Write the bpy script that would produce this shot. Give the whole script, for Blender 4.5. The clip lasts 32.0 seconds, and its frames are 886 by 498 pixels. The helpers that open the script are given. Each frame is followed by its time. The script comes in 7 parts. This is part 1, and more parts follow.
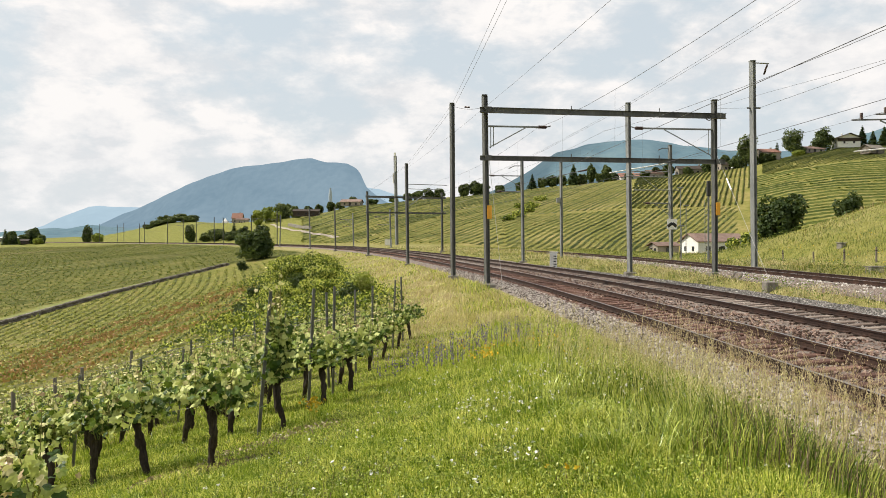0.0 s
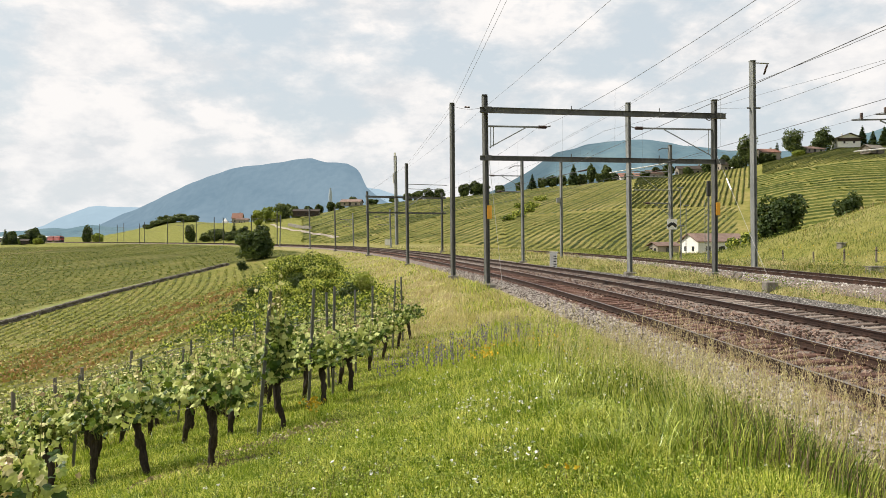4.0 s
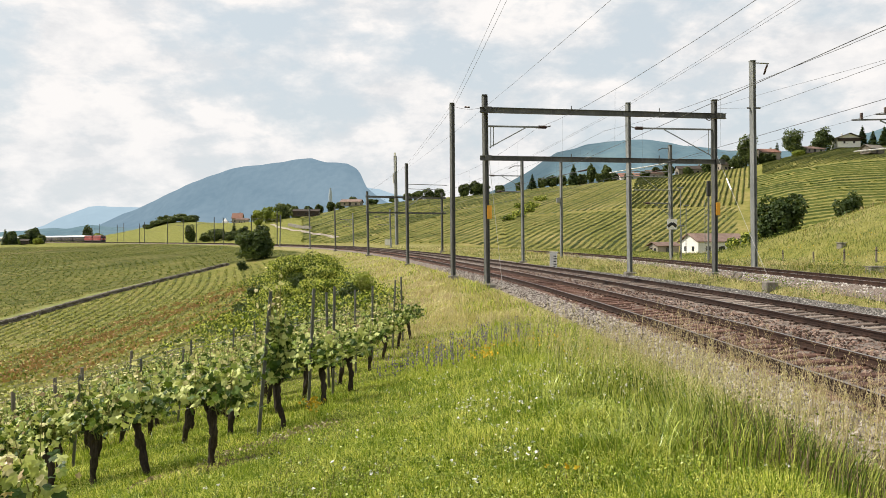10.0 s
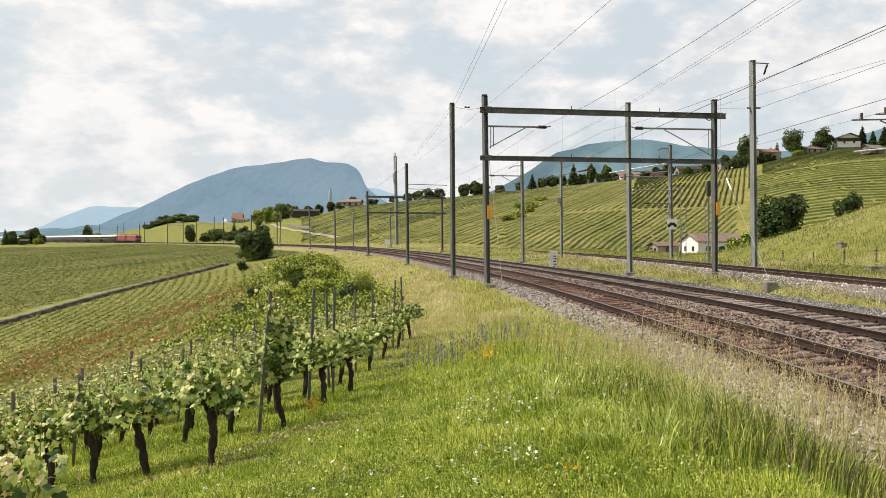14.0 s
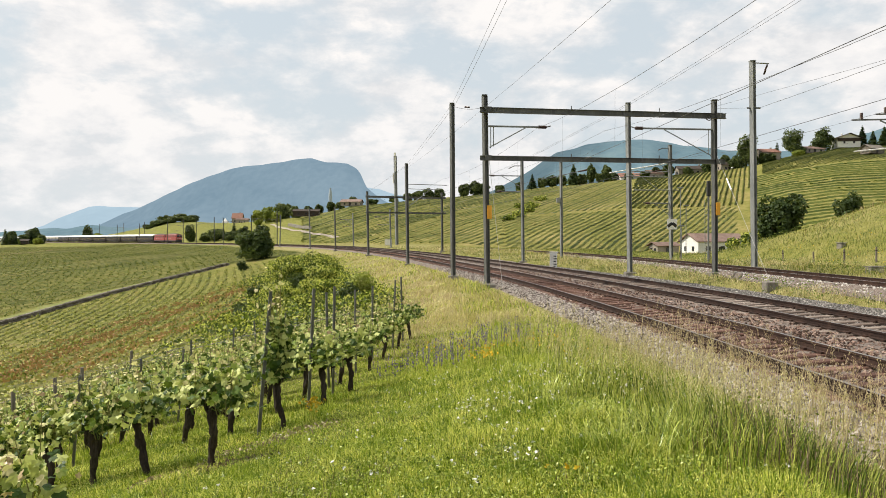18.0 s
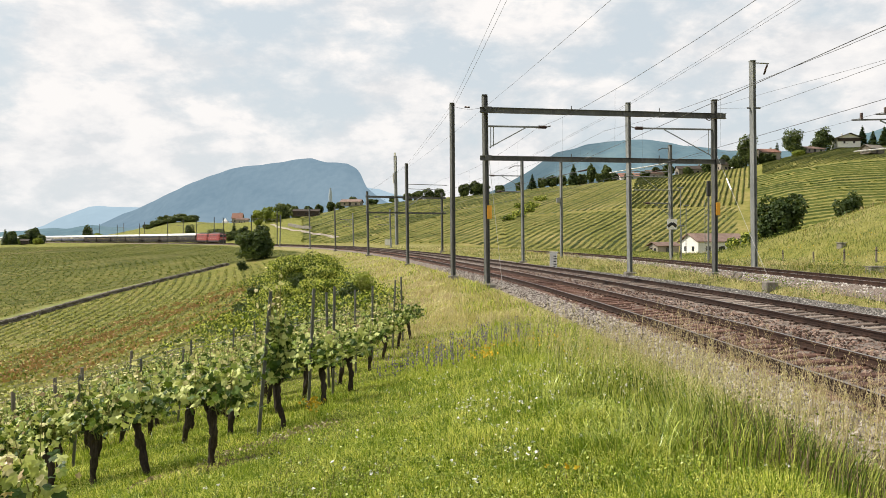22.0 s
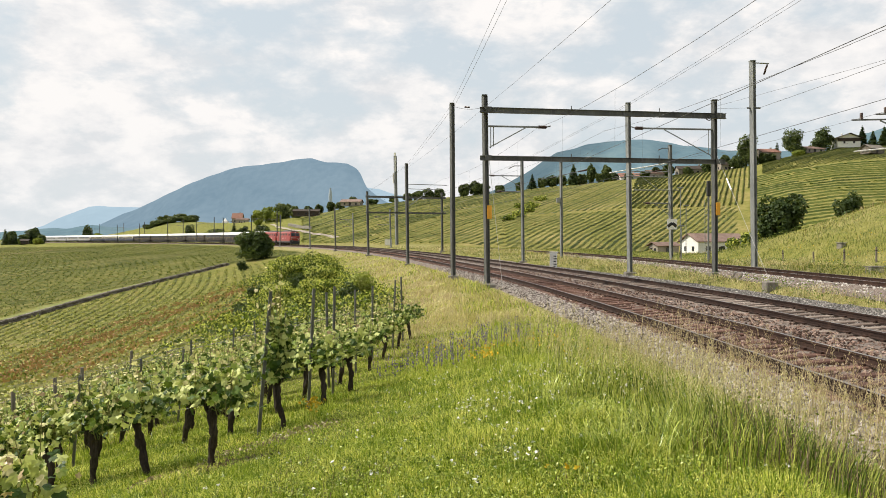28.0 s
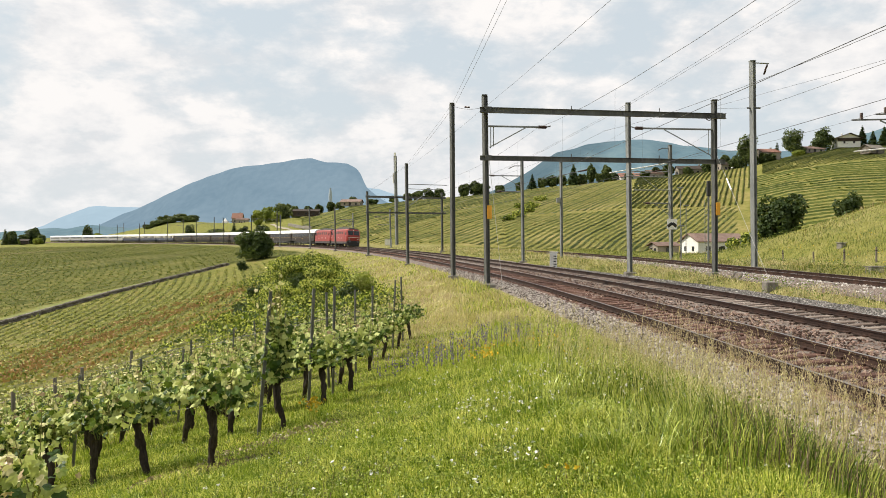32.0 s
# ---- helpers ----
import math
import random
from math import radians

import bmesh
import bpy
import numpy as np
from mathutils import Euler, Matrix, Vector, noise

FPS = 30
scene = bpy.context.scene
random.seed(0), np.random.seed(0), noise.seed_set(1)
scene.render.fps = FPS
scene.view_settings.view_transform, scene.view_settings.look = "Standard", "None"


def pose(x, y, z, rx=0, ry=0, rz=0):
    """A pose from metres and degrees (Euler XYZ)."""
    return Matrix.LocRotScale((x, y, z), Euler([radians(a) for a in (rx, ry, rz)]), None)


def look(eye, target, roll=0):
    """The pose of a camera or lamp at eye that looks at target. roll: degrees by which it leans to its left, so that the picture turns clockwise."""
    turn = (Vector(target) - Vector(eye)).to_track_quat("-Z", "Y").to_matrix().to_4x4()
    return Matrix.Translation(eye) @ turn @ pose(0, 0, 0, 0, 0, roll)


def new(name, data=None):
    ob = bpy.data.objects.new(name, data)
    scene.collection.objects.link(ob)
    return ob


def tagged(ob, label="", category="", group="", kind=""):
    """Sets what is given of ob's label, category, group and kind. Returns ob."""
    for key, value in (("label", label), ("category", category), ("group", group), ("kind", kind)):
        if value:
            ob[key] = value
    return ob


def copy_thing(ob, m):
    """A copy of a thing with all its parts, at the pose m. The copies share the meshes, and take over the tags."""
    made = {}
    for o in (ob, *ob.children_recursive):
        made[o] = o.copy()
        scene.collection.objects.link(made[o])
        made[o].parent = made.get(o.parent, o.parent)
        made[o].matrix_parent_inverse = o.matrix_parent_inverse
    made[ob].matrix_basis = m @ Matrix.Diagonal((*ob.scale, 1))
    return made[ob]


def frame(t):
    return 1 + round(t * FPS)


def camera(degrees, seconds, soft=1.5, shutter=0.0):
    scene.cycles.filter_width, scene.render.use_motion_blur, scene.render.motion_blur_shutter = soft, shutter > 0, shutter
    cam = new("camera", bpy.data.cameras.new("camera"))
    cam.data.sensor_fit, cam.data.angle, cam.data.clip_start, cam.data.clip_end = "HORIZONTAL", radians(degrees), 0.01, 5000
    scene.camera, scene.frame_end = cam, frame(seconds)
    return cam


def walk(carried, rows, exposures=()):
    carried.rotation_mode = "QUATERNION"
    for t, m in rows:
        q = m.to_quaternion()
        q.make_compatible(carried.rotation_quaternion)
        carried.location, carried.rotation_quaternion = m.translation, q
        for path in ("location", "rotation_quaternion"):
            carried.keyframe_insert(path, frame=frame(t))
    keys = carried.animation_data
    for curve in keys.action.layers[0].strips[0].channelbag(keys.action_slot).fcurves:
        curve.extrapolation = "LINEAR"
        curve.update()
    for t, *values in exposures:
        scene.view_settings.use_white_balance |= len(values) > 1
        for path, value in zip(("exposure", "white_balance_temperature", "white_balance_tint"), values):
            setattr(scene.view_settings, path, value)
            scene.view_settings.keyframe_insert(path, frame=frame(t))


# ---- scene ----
# ---------- camera: it stands still on a grassy knoll beside the line ----------
cam = camera(64.06, 32.0, soft=0.8, shutter=0.0)
STAND = pose(0, 0, 2.1, 89.27, 0, 0)
walk(cam, [(0, STAND), (32, STAND)])
scene.view_settings.exposure = 0.2

# ---------- light: hazy high sun and a half-clouded sky ----------
SUN_TO = Vector((-0.66, 0.16, 0.74)).normalized()
sun = new("sun", bpy.data.lights.new("sun", "SUN"))
sun.data.energy, sun.data.angle, sun.data.color = 5.0, radians(1.2), (1.0, 0.93, 0.80)
sun.matrix_world = look((0, 0, 60), tuple(Vector((0, 0, 60)) - SUN_TO))


class Nodes:
    """Short hand for node trees."""

    def __init__(self, tree):
        self.tree = tree
        tree.nodes.clear()

    def add(self, kind, **values):
        node = self.tree.nodes.new("ShaderNode" + kind)
        for key, value in values.items():
            node.inputs[key[2:].replace("_", " ")].default_value = value
        return node

    def link(self, a, b):
        self.tree.links.new(a, b)

    def math(self, op, a, b=0.0, clamp=False):
        node = self.add("Math")
        node.operation, node.use_clamp = op, clamp
        for i, v in enumerate((a, b)):
            if isinstance(v, (int, float)):
                node.inputs[i].default_value = v
            else:
                self.link(v, node.inputs[i])
        return node.outputs[0]

    def noise(self, vec, scale, detail=4.0, rough=0.55, dist=0.0):
        node = self.add("TexNoise", i_Scale=scale, i_Detail=detail, i_Roughness=rough, i_Distortion=dist)
        if vec is not None:
            self.link(vec, node.inputs["Vector"])
        return node.outputs["Fac"]

    def ramp(self, fac, stops):
        node = self.add("ValToRGB")
        el = node.color_ramp.elements
        while len(el) < len(stops):
            el.new(0.5)
        for e, (p, c) in zip(el, stops):
            e.position, e.color = p, (*c, 1.0) if len(c) == 3 else c
        self.link(fac, node.inputs[0])
        return node.outputs[0]

    def mix(self, fac, a, b, blend="MIX"):
        node = self.add("Mix")
        node.data_type, node.blend_type = "RGBA", blend
        for i, v in ((0, fac), (6, a), (7, b)):
            if isinstance(v, (int, float)):
                node.inputs[i].default_value = v
            elif isinstance(v, tuple):
                node.inputs[i].default_value = (*v, 1.0)
            else:
                self.link(v, node.inputs[i])
        return node.outputs[2]


CLOUD_GAPS = ((-0.26, 0.305, 0.14, 0.035, 1.0), (-0.02, 0.265, 0.14, 0.035, 1.0), (-0.25, 0.17, 0.16, 0.030, 0.55), (0.06, 0.235, 0.05, 0.03, 0.7), (0.20, 0.245, 0.05, 0.03, 0.8),
              (0.57, 0.315, 0.07, 0.022, 1.0), (-0.61, 0.26, 0.05, 0.10, 0.6), (0.15, 0.335, 0.10, 0.02, 0.5), (-0.33, 0.25, 0.10, 0.02, -0.8), (-0.50, 0.28, 0.06, 0.03, -0.9),
              (0.57, 0.265, 0.08, 0.025, -1.2), (0.36, 0.265, 0.08, 0.02, -0.8), (-0.07, 0.21, 0.06, 0.015, -0.9), (0.0, 0.10, 1.2, 0.05, -0.3))


def sky_colour(n, way):
    """The colour of a half-clouded hazy sky in the direction way; the same in the world and on the drifting cloud sheet."""
    blue = n.add("TexSky")
    blue.sky_type, blue.sun_disc, blue.air_density, blue.dust_density = "NISHITA", False, 1.4, 4.0
    blue.sun_elevation, blue.sun_rotation = math.asin(SUN_TO.z), math.atan2(SUN_TO.x, SUN_TO.y)
    n.link(way, blue.inputs[0])
    clear = n.mix(1.0, blue.outputs[0], (0.11, 0.11, 0.11), "MULTIPLY")
    sep = n.add("SeparateXYZ")
    n.link(way, sep.inputs[0])
    up = n.math("MAXIMUM", sep.outputs[2], 0.0)
    den = n.math("ADD", up, 0.70)
    flat = n.add("CombineXYZ")
    n.link(n.math("DIVIDE", sep.outputs[0], den), flat.inputs[0])
    n.link(n.math("DIVIDE", sep.outputs[1], den), flat.inputs[1])
    n.link(n.math("MULTIPLY", sep.outputs[2], 1.6), flat.inputs[2])
    shift = n.add("VectorMath")
    shift.operation = "ADD"
    shift.inputs[1].default_value = (7.6, 4.2, 0.4)
    n.link(flat.outputs[0], shift.inputs[0])
    body = n.noise(shift.outputs[0], 5.0, 10.0, 0.58, 0.15)
    lit = n.noise(shift.outputs[0], 12.0, 10.0, 0.60, 0.1)
    # broad gaps in the cloud where thin blue shows, each by bearing and slope with its half widths
    ahead = n.math("MAXIMUM", sep.outputs[1], 0.05)
    u, v = n.math("DIVIDE", sep.outputs[0], ahead), n.math("DIVIDE", sep.outputs[2], ahead)
    gaps = 0.0
    for gu, gv, su, sv, k in CLOUD_GAPS:
        a, b = n.math("DIVIDE", n.math("SUBTRACT", u, gu), su), n.math("DIVIDE", n.math("SUBTRACT", v, gv), sv)
        q = n.math("EXPONENT", n.math("MULTIPLY", n.math("ADD", n.math("MULTIPLY", a, a), n.math("MULTIPLY", b, b)), -1.0))
        gaps = n.math("ADD", n.math("MULTIPLY", q, k), gaps)
    open_sky = n.math("ADD", n.math("ADD", n.math("MULTIPLY", body, 1.0), n.math("MULTIPLY", lit, 0.45)), n.math("MULTIPLY", gaps, 0.16))
    cover = n.ramp(open_sky, [(0.66, (1, 1, 1)), (0.86, (0, 0, 0))])
    shade = n.ramp(n.math("ADD", n.math("MULTIPLY", lit, 0.7), n.math("MULTIPLY", body, 0.3)), [(0.40, (1.0, 0.965, 0.94)), (0.48, (0.90, 0.885, 0.88)), (0.57, (0.77, 0.775, 0.79))])
    thin = n.mix(0.85, clear, (0.69, 0.765, 0.82))
    col = n.mix(cover, thin, shade)
    # bright haze towards the horizon and on the sun's side
    low = n.math("POWER", n.math("SUBTRACT", 1.0, up), 9.0)
    col = n.mix(n.math("MULTIPLY", low, 0.55), col, (0.84, 0.87, 0.885))
    return col


world = bpy.data.worlds.new("sky")
scene.world = world
world.use_nodes = True
n = Nodes(world.node_tree)
coord = n.add("TexCoord")
bg = n.add("Background", i_Strength=0.72)
n.link(sky_colour(n, coord.outputs["Generated"]), bg.inputs[0])
n.link(bg.outputs[0], n.add("OutputWorld").inputs[0])

# ---------- materials ----------
def material(name, stops, scale=3.0, rough=0.8, bump=0.0, metal=0.0, fine=8.0, stretch=(1, 1, 1), spread=0.12, glow=0.0, see=0.0,
             space="Object", spec=0.3, thick=1.0, own=0.5):
    """A procedural surface: a colour ramp over noise at two scales, with a piece-to-piece spread and bump.
    see: how much light passes through (leaves); own: share of the spread that is one value for the whole object."""
    m = bpy.data.materials.new(name)
    m.use_nodes = True
    n = Nodes(m.node_tree)
    out = n.add("OutputMaterial")
    b = n.add("BsdfPrincipled", i_Roughness=rough, i_Metallic=metal)
    b.inputs["Specular IOR Level"].default_value = spec
    co = n.add("TexCoord").outputs[space]
    mp = n.add("Mapping")
    mp.inputs["Scale"].default_value = stretch
    n.link(co, mp.inputs[0])
    v = mp.outputs[0]
    a, f = n.noise(v, scale, 3.0), n.noise(v, scale * fine, 4.0)
    mixed = n.math("ADD", n.math("MULTIPLY", a, 0.6), n.math("MULTIPLY", f, 0.4))
    rnd = n.add("ObjectInfo").outputs["Random"]
    isl = n.add("NewGeometry").outputs["Random Per Island"]
    jit = n.math("MULTIPLY", n.math("SUBTRACT", n.math("ADD", n.math("MULTIPLY", rnd, own), n.math("MULTIPLY", isl, 1 - own)), 0.5), spread * 2)
    col = n.ramp(n.math("ADD", mixed, jit), [(0.3 + 0.4 * i / max(1, len(stops) - 1), c) for i, c in enumerate(stops)])
    n.link(col, b.inputs["Base Color"])
    if bump:
        bp = n.add("Bump", i_Strength=bump, i_Distance=0.02 * thick)
        n.link(f, bp.inputs["Height"])
        n.link(bp.outputs[0], b.inputs["Normal"])
    if glow:
        n.link(col, b.inputs["Emission Color"])
        b.inputs["Emission Strength"].default_value = glow
    if see:
        tr = n.add("BsdfTranslucent")
        n.link(n.mix(0.35, col, (0.30, 0.36, 0.03)), tr.inputs[0])
        mx = n.add("MixShader")
        mx.inputs[0].default_value = see
        n.link(b.outputs[0], mx.inputs[1])
        n.link(tr.outputs[0], mx.inputs[2])
        n.link(mx.outputs[0], out.inputs[0])
    else:
        n.link(b.outputs[0], out.inputs[0])
    return m


STEEL = material("weathered_galvanised_steel", [(0.11, 0.12, 0.12), (0.19, 0.20, 0.20), (0.29, 0.30, 0.295)], 1.2, 0.7, 0.15, 0.0, 12, (1, 1, 0.25))
DARK_STEEL = material("dark_painted_steel", [(0.055, 0.058, 0.056), (0.100, 0.103, 0.10), (0.165, 0.168, 0.16)], 1.2, 0.7, 0.15, 0.0, 12, (1, 1, 0.25))
PALE_STEEL = material("pale_galvanised_rod", [(0.34, 0.34, 0.33), (0.46, 0.46, 0.45)], 2.0, 0.5, 0, 0.0)
WIRE = material("dull_copper_wire", [(0.09, 0.09, 0.09), (0.16, 0.16, 0.16)], 2.0, 0.5, 0, 0.5)
ISOLATOR = material("brown_glazed_insulator", [(0.05, 0.03, 0.025), (0.09, 0.05, 0.04)], 4, 0.3)
ORANGE = material("orange_sign_enamel", [(0.72, 0.33, 0.03), (0.80, 0.40, 0.05)], 3, 0.5)
WHITE = material("weathered_white_paint", [(0.62, 0.61, 0.57), (0.78, 0.77, 0.74), (0.84, 0.83, 0.80)], 1.5, 0.6, 0.1)
BLACK = material("black_paint", [(0.02, 0.02, 0.02), (0.04, 0.04, 0.04)], 2, 0.5)
CONCRETE = material("grey_concrete", [(0.13, 0.115, 0.095), (0.22, 0.20, 0.175), (0.30, 0.285, 0.255)], 2.5, 0.9, 0.4)
# rust, darkened so that the rail sides carry their shadow in the colour
RUST = material("shadowed_rusty_rail_side", [(0.018, 0.010, 0.008), (0.042, 0.023, 0.017), (0.090, 0.050, 0.036)], 3, 0.75, 0.3, 0.2)
RAILTOP = material("worn_rail_head", [(0.16, 0.14, 0.13), (0.30, 0.28, 0.27)], 2, 0.35, 0, 0.9, 6, (1, 0.1, 1))
SLEEPER = material("brown_rusty_sleeper", [(0.045, 0.022, 0.016), (0.120, 0.062, 0.045), (0.25, 0.152, 0.115)], 2.5, 0.85, 0.4, 0, 8, (1, 6, 1), 0.2)
PALE_SLEEPER = material("grey_weathered_sleeper", [(0.085, 0.060, 0.048), (0.185, 0.142, 0.118), (0.34, 0.285, 0.245)], 2.5, 0.85, 0.4, 0, 8, (1, 6, 1), 0.2)
STONE = material("ballast_stone", [(0.070, 0.058, 0.050), (0.26, 0.222, 0.195), (0.47, 0.425, 0.385)], 6, 0.85, 0.3, 0, 5, (1, 1, 1), 0.6)
BED = material("ballast_bed", [(0.068, 0.050, 0.042), (0.195, 0.158, 0.136), (0.34, 0.30, 0.265)], 14, 0.9, 0.9, 0, 3, (1, 1, 1), 0.0, thick=3)
GREY_STONE = material("grey_ballast_stone", [(0.12, 0.112, 0.105), (0.34, 0.32, 0.30), (0.58, 0.55, 0.52)], 6, 0.85, 0.3, 0, 5, (1, 1, 1), 0.5)
RED_STONE = material("rusty_ballast_stone", [(0.050, 0.029, 0.021), (0.215, 0.135, 0.103), (0.47, 0.355, 0.295)], 6, 0.85, 0.3, 0, 5, (1, 1, 1), 0.55)
BARK = material("dark_vine_bark", [(0.014, 0.010, 0.008), (0.036, 0.027, 0.021), (0.085, 0.068, 0.055)], 9, 0.95, 0.9, 0, 6, (1, 1, 0.2), 0.1, thick=2)
TREE_BARK = material("tree_bark", [(0.04, 0.032, 0.025), (0.10, 0.08, 0.065)], 5, 0.95, 0.6)
VINE_LEAF = material("vine_leaf", [(0.032, 0.074, 0.008), (0.195, 0.295, 0.046), (0.56, 0.60, 0.20)], 2.0, 0.5, 0.15, 0, 10, (1, 1, 1), 0.62, 0, 0.30, spec=0.3, own=0.12)
YOUNG_LEAF = material("young_vine_leaf", [(0.28, 0.35, 0.07), (0.60, 0.59, 0.22), (0.82, 0.74, 0.38)], 2.0, 0.5, 0.1, 0, 10, (1, 1, 1), 0.5, 0, 0.38, spec=0.3, own=0.12)
RED_LEAF = material("reddish_young_leaf", [(0.30, 0.20, 0.10), (0.48, 0.34, 0.20), (0.55, 0.50, 0.24)], 2.0, 0.45, 0.1, 0, 10, (1, 1, 1), 0.6, 0, 0.3, spec=0.5)
CLOVER = material("clover_leaf", [(0.08, 0.14, 0.014), (0.22, 0.31, 0.035), (0.44, 0.50, 0.09)], 1.5, 0.45, 0, 0, 6, (1, 1, 1), 0.7, 0, 0.3, spec=0.5)
ARCH_GRASS = material("broad_arching_grass", [(0.06, 0.125, 0.010), (0.22, 0.33, 0.032), (0.50, 0.54, 0.11)], 1.2, 0.36, 0, 0, 6, (1, 1, 1), 0.75, 0, 0.35, spec=0.6)
LITTER = material("dead_grass_litter", [(0.12, 0.085, 0.05), (0.25, 0.19, 0.115), (0.42, 0.35, 0.22)], 2.0, 0.8, 0, 0, 6, (1, 1, 1), 0.5)
GRASS_TURF = material("mown_turf", [(0.085, 0.115, 0.018), (0.14, 0.16, 0.03), (0.21, 0.21, 0.06)], 1.2, 0.9, 0.6, 0, 12, thick=3)
CROP_LEAF = material("field_crop_leaf", [(0.070, 0.100, 0.016), (0.195, 0.218, 0.042), (0.38, 0.375, 0.10)], 0.10, 0.7, 0, 0, 20, (1, 1, 1), 0.65, 0, 0.2)
GRASS = material("meadow_grass_blade", [(0.130, 0.205, 0.014), (0.43, 0.53, 0.046), (0.80, 0.78, 0.19)], 0.9, 0.40, 0, 0, 6, (1, 1, 1), 0.8, 0, 0.34, own=0.1)
DRY = material("dry_grass_stalk", [(0.46, 0.40, 0.16), (0.66, 0.58, 0.28), (0.78, 0.70, 0.44)], 0.7, 0.7, 0, 0, 6, (1, 1, 1), 0.4, 0, 0.25)
DARK_LEAF = material("dark_shrub_leaf", [(0.022, 0.042, 0.012), (0.042, 0.072, 0.020), (0.080, 0.115, 0.032)], 0.6, 0.6, 0, 0, 6, (1, 1, 1), 0.35, 0, 0.22)
# green of the far trees, lightened: slight haze is in the colour
TREE_LEAF = material("far_broadleaf_painted_haze", [(0.030, 0.052, 0.018), (0.072, 0.104, 0.034), (0.15, 0.185, 0.06)], 0.5, 0.6, 0, 0, 6, (1, 1, 1), 0.5, 0, 0.25, own=0.3)
SHRUB_LEAF = material("bramble_leaf", [(0.034, 0.070, 0.010), (0.21, 0.280, 0.033), (0.58, 0.59, 0.12)], 0.8, 0.5, 0, 0, 6, (1, 1, 1), 0.65, 0, 0.42, own=0.2)
LIGHT_LEAF = material("light_tree_leaf", [(0.16, 0.21, 0.03), (0.27, 0.32, 0.05), (0.38, 0.40, 0.09)], 0.4, 0.6, 0, 0, 6, (1, 1, 1), 0.35, 0, 0.3)
ROW_LEAF = material("distant_vine_row", [(0.056, 0.075, 0.012), (0.125, 0.145, 0.026), (0.23, 0.225, 0.055)], 0.35, 0.8, 0, 0, 8, (1, 1, 1), 0.3, 0, 0.2)
# darker vine green, standing in for shade that these rows barely cast themselves
ROW_DARK = material("vine_row_painted_shade", [(0.036, 0.058, 0.010), (0.082, 0.110, 0.019), (0.15, 0.165, 0.035)], 1.6, 0.8, 0, 0, 5, (1, 1, 1), 0.2, 0, 0.2)
FIELD_LEAF = material("young_field_vine", [(0.090, 0.108, 0.022), (0.150, 0.160, 0.036), (0.23, 0.21, 0.062)], 0.12, 0.8, 0, 0, 20, (1, 1, 1), 0.3, 0, 0.2)
BROWN_SEED = material("ripe_brown_seed_grass", [(0.26, 0.185, 0.095), (0.44, 0.335, 0.19), (0.62, 0.51, 0.32)], 0.7, 0.7, 0, 0, 6, (1, 1, 1), 0.4, 0, 0.25)
# white tower toned blue-grey: the distance haze is put into its colour
HAZY_WHITE = material("white_tower_painted_haze", [(0.30, 0.36, 0.42), (0.42, 0.48, 0.54)], 0.2, 0.8)
RED_WEED = material("withered_reddish_weed", [(0.30, 0.175, 0.070), (0.42, 0.255, 0.105), (0.38, 0.30, 0.11)], 0.3, 0.85, 0, 0, 8, (1, 1, 1), 0.3, 0, 0.15)
DARK_GRASS = material("deep_green_grass", [(0.080, 0.150, 0.012), (0.27, 0.37, 0.030), (0.52, 0.56, 0.09)], 0.5, 0.42, 0, 0, 6, (1, 1, 1), 0.45, 0, 0.4)
# darker copy of the meadow blade, with shade painted into the green
DEEP_GRASS = material("tall_grass_painted_shade", [(0.035, 0.080, 0.008), (0.140, 0.225, 0.022), (0.44, 0.47, 0.10)], 0.9, 0.40, 0, 0, 6, (1, 1, 1), 0.8, 0, 0.25, own=0.1)
VERGE_GRASS = material("rough_verge_grass", [(0.035, 0.062, 0.009), (0.140, 0.180, 0.028), (0.38, 0.36, 0.10)], 0.3, 0.5, 0, 0, 6, (1, 1, 1), 0.7, 0, 0.30, own=0.1)
SHOOT = material("green_vine_shoot", [(0.14, 0.15, 0.04), (0.24, 0.22, 0.07)], 2, 0.6)
PURPLE = material("purple_sage_flower", [(0.13, 0.105, 0.19), (0.23, 0.19, 0.29)], 3, 0.7)
YELLOW = material("yellow_flower", [(0.70, 0.42, 0.02), (0.80, 0.58, 0.04)], 3, 0.6, see=0.2)
PETAL = material("white_flower", [(0.70, 0.70, 0.64), (0.82, 0.82, 0.78)], 3, 0.6)
UMBEL = material("cream_blossom", [(0.50, 0.50, 0.24), (0.66, 0.64, 0.40)], 3, 0.6, spread=0.3)
POST = material("galvanised_vineyard_post", [(0.10, 0.10, 0.095), (0.16, 0.16, 0.15), (0.23, 0.23, 0.215)], 3, 0.55, 0.2, 0.5, 8, (1, 1, 0.2))
OLD_WOOD = material("old_grey_wood", [(0.09, 0.075, 0.06), (0.17, 0.15, 0.125), (0.25, 0.225, 0.19)], 4, 0.9, 0.5, 0, 8, (1, 1, 0.15))
WALL_STONE = material("dry_stone_wall", [(0.08, 0.068, 0.058), (0.16, 0.14, 0.12), (0.34, 0.31, 0.27)], 1.6, 0.9, 0.8, 0, 4, (1, 1, 1), 0.3, thick=4)
PLASTER = material("white_house_plaster", [(0.66, 0.65, 0.62), (0.76, 0.75, 0.72), (0.80, 0.79, 0.77)], 0.5, 0.85, 0.1)
GREY_PLASTER = material("beige_house_plaster", [(0.26, 0.23, 0.19), (0.36, 0.325, 0.28)], 0.5, 0.85)
ROOF = material("brown_roof_tiles", [(0.12, 0.075, 0.06), (0.20, 0.135, 0.11), (0.28, 0.20, 0.17)], 0.8, 0.85, 0.3, 0, 12, (1, 1, 1), 0.25)
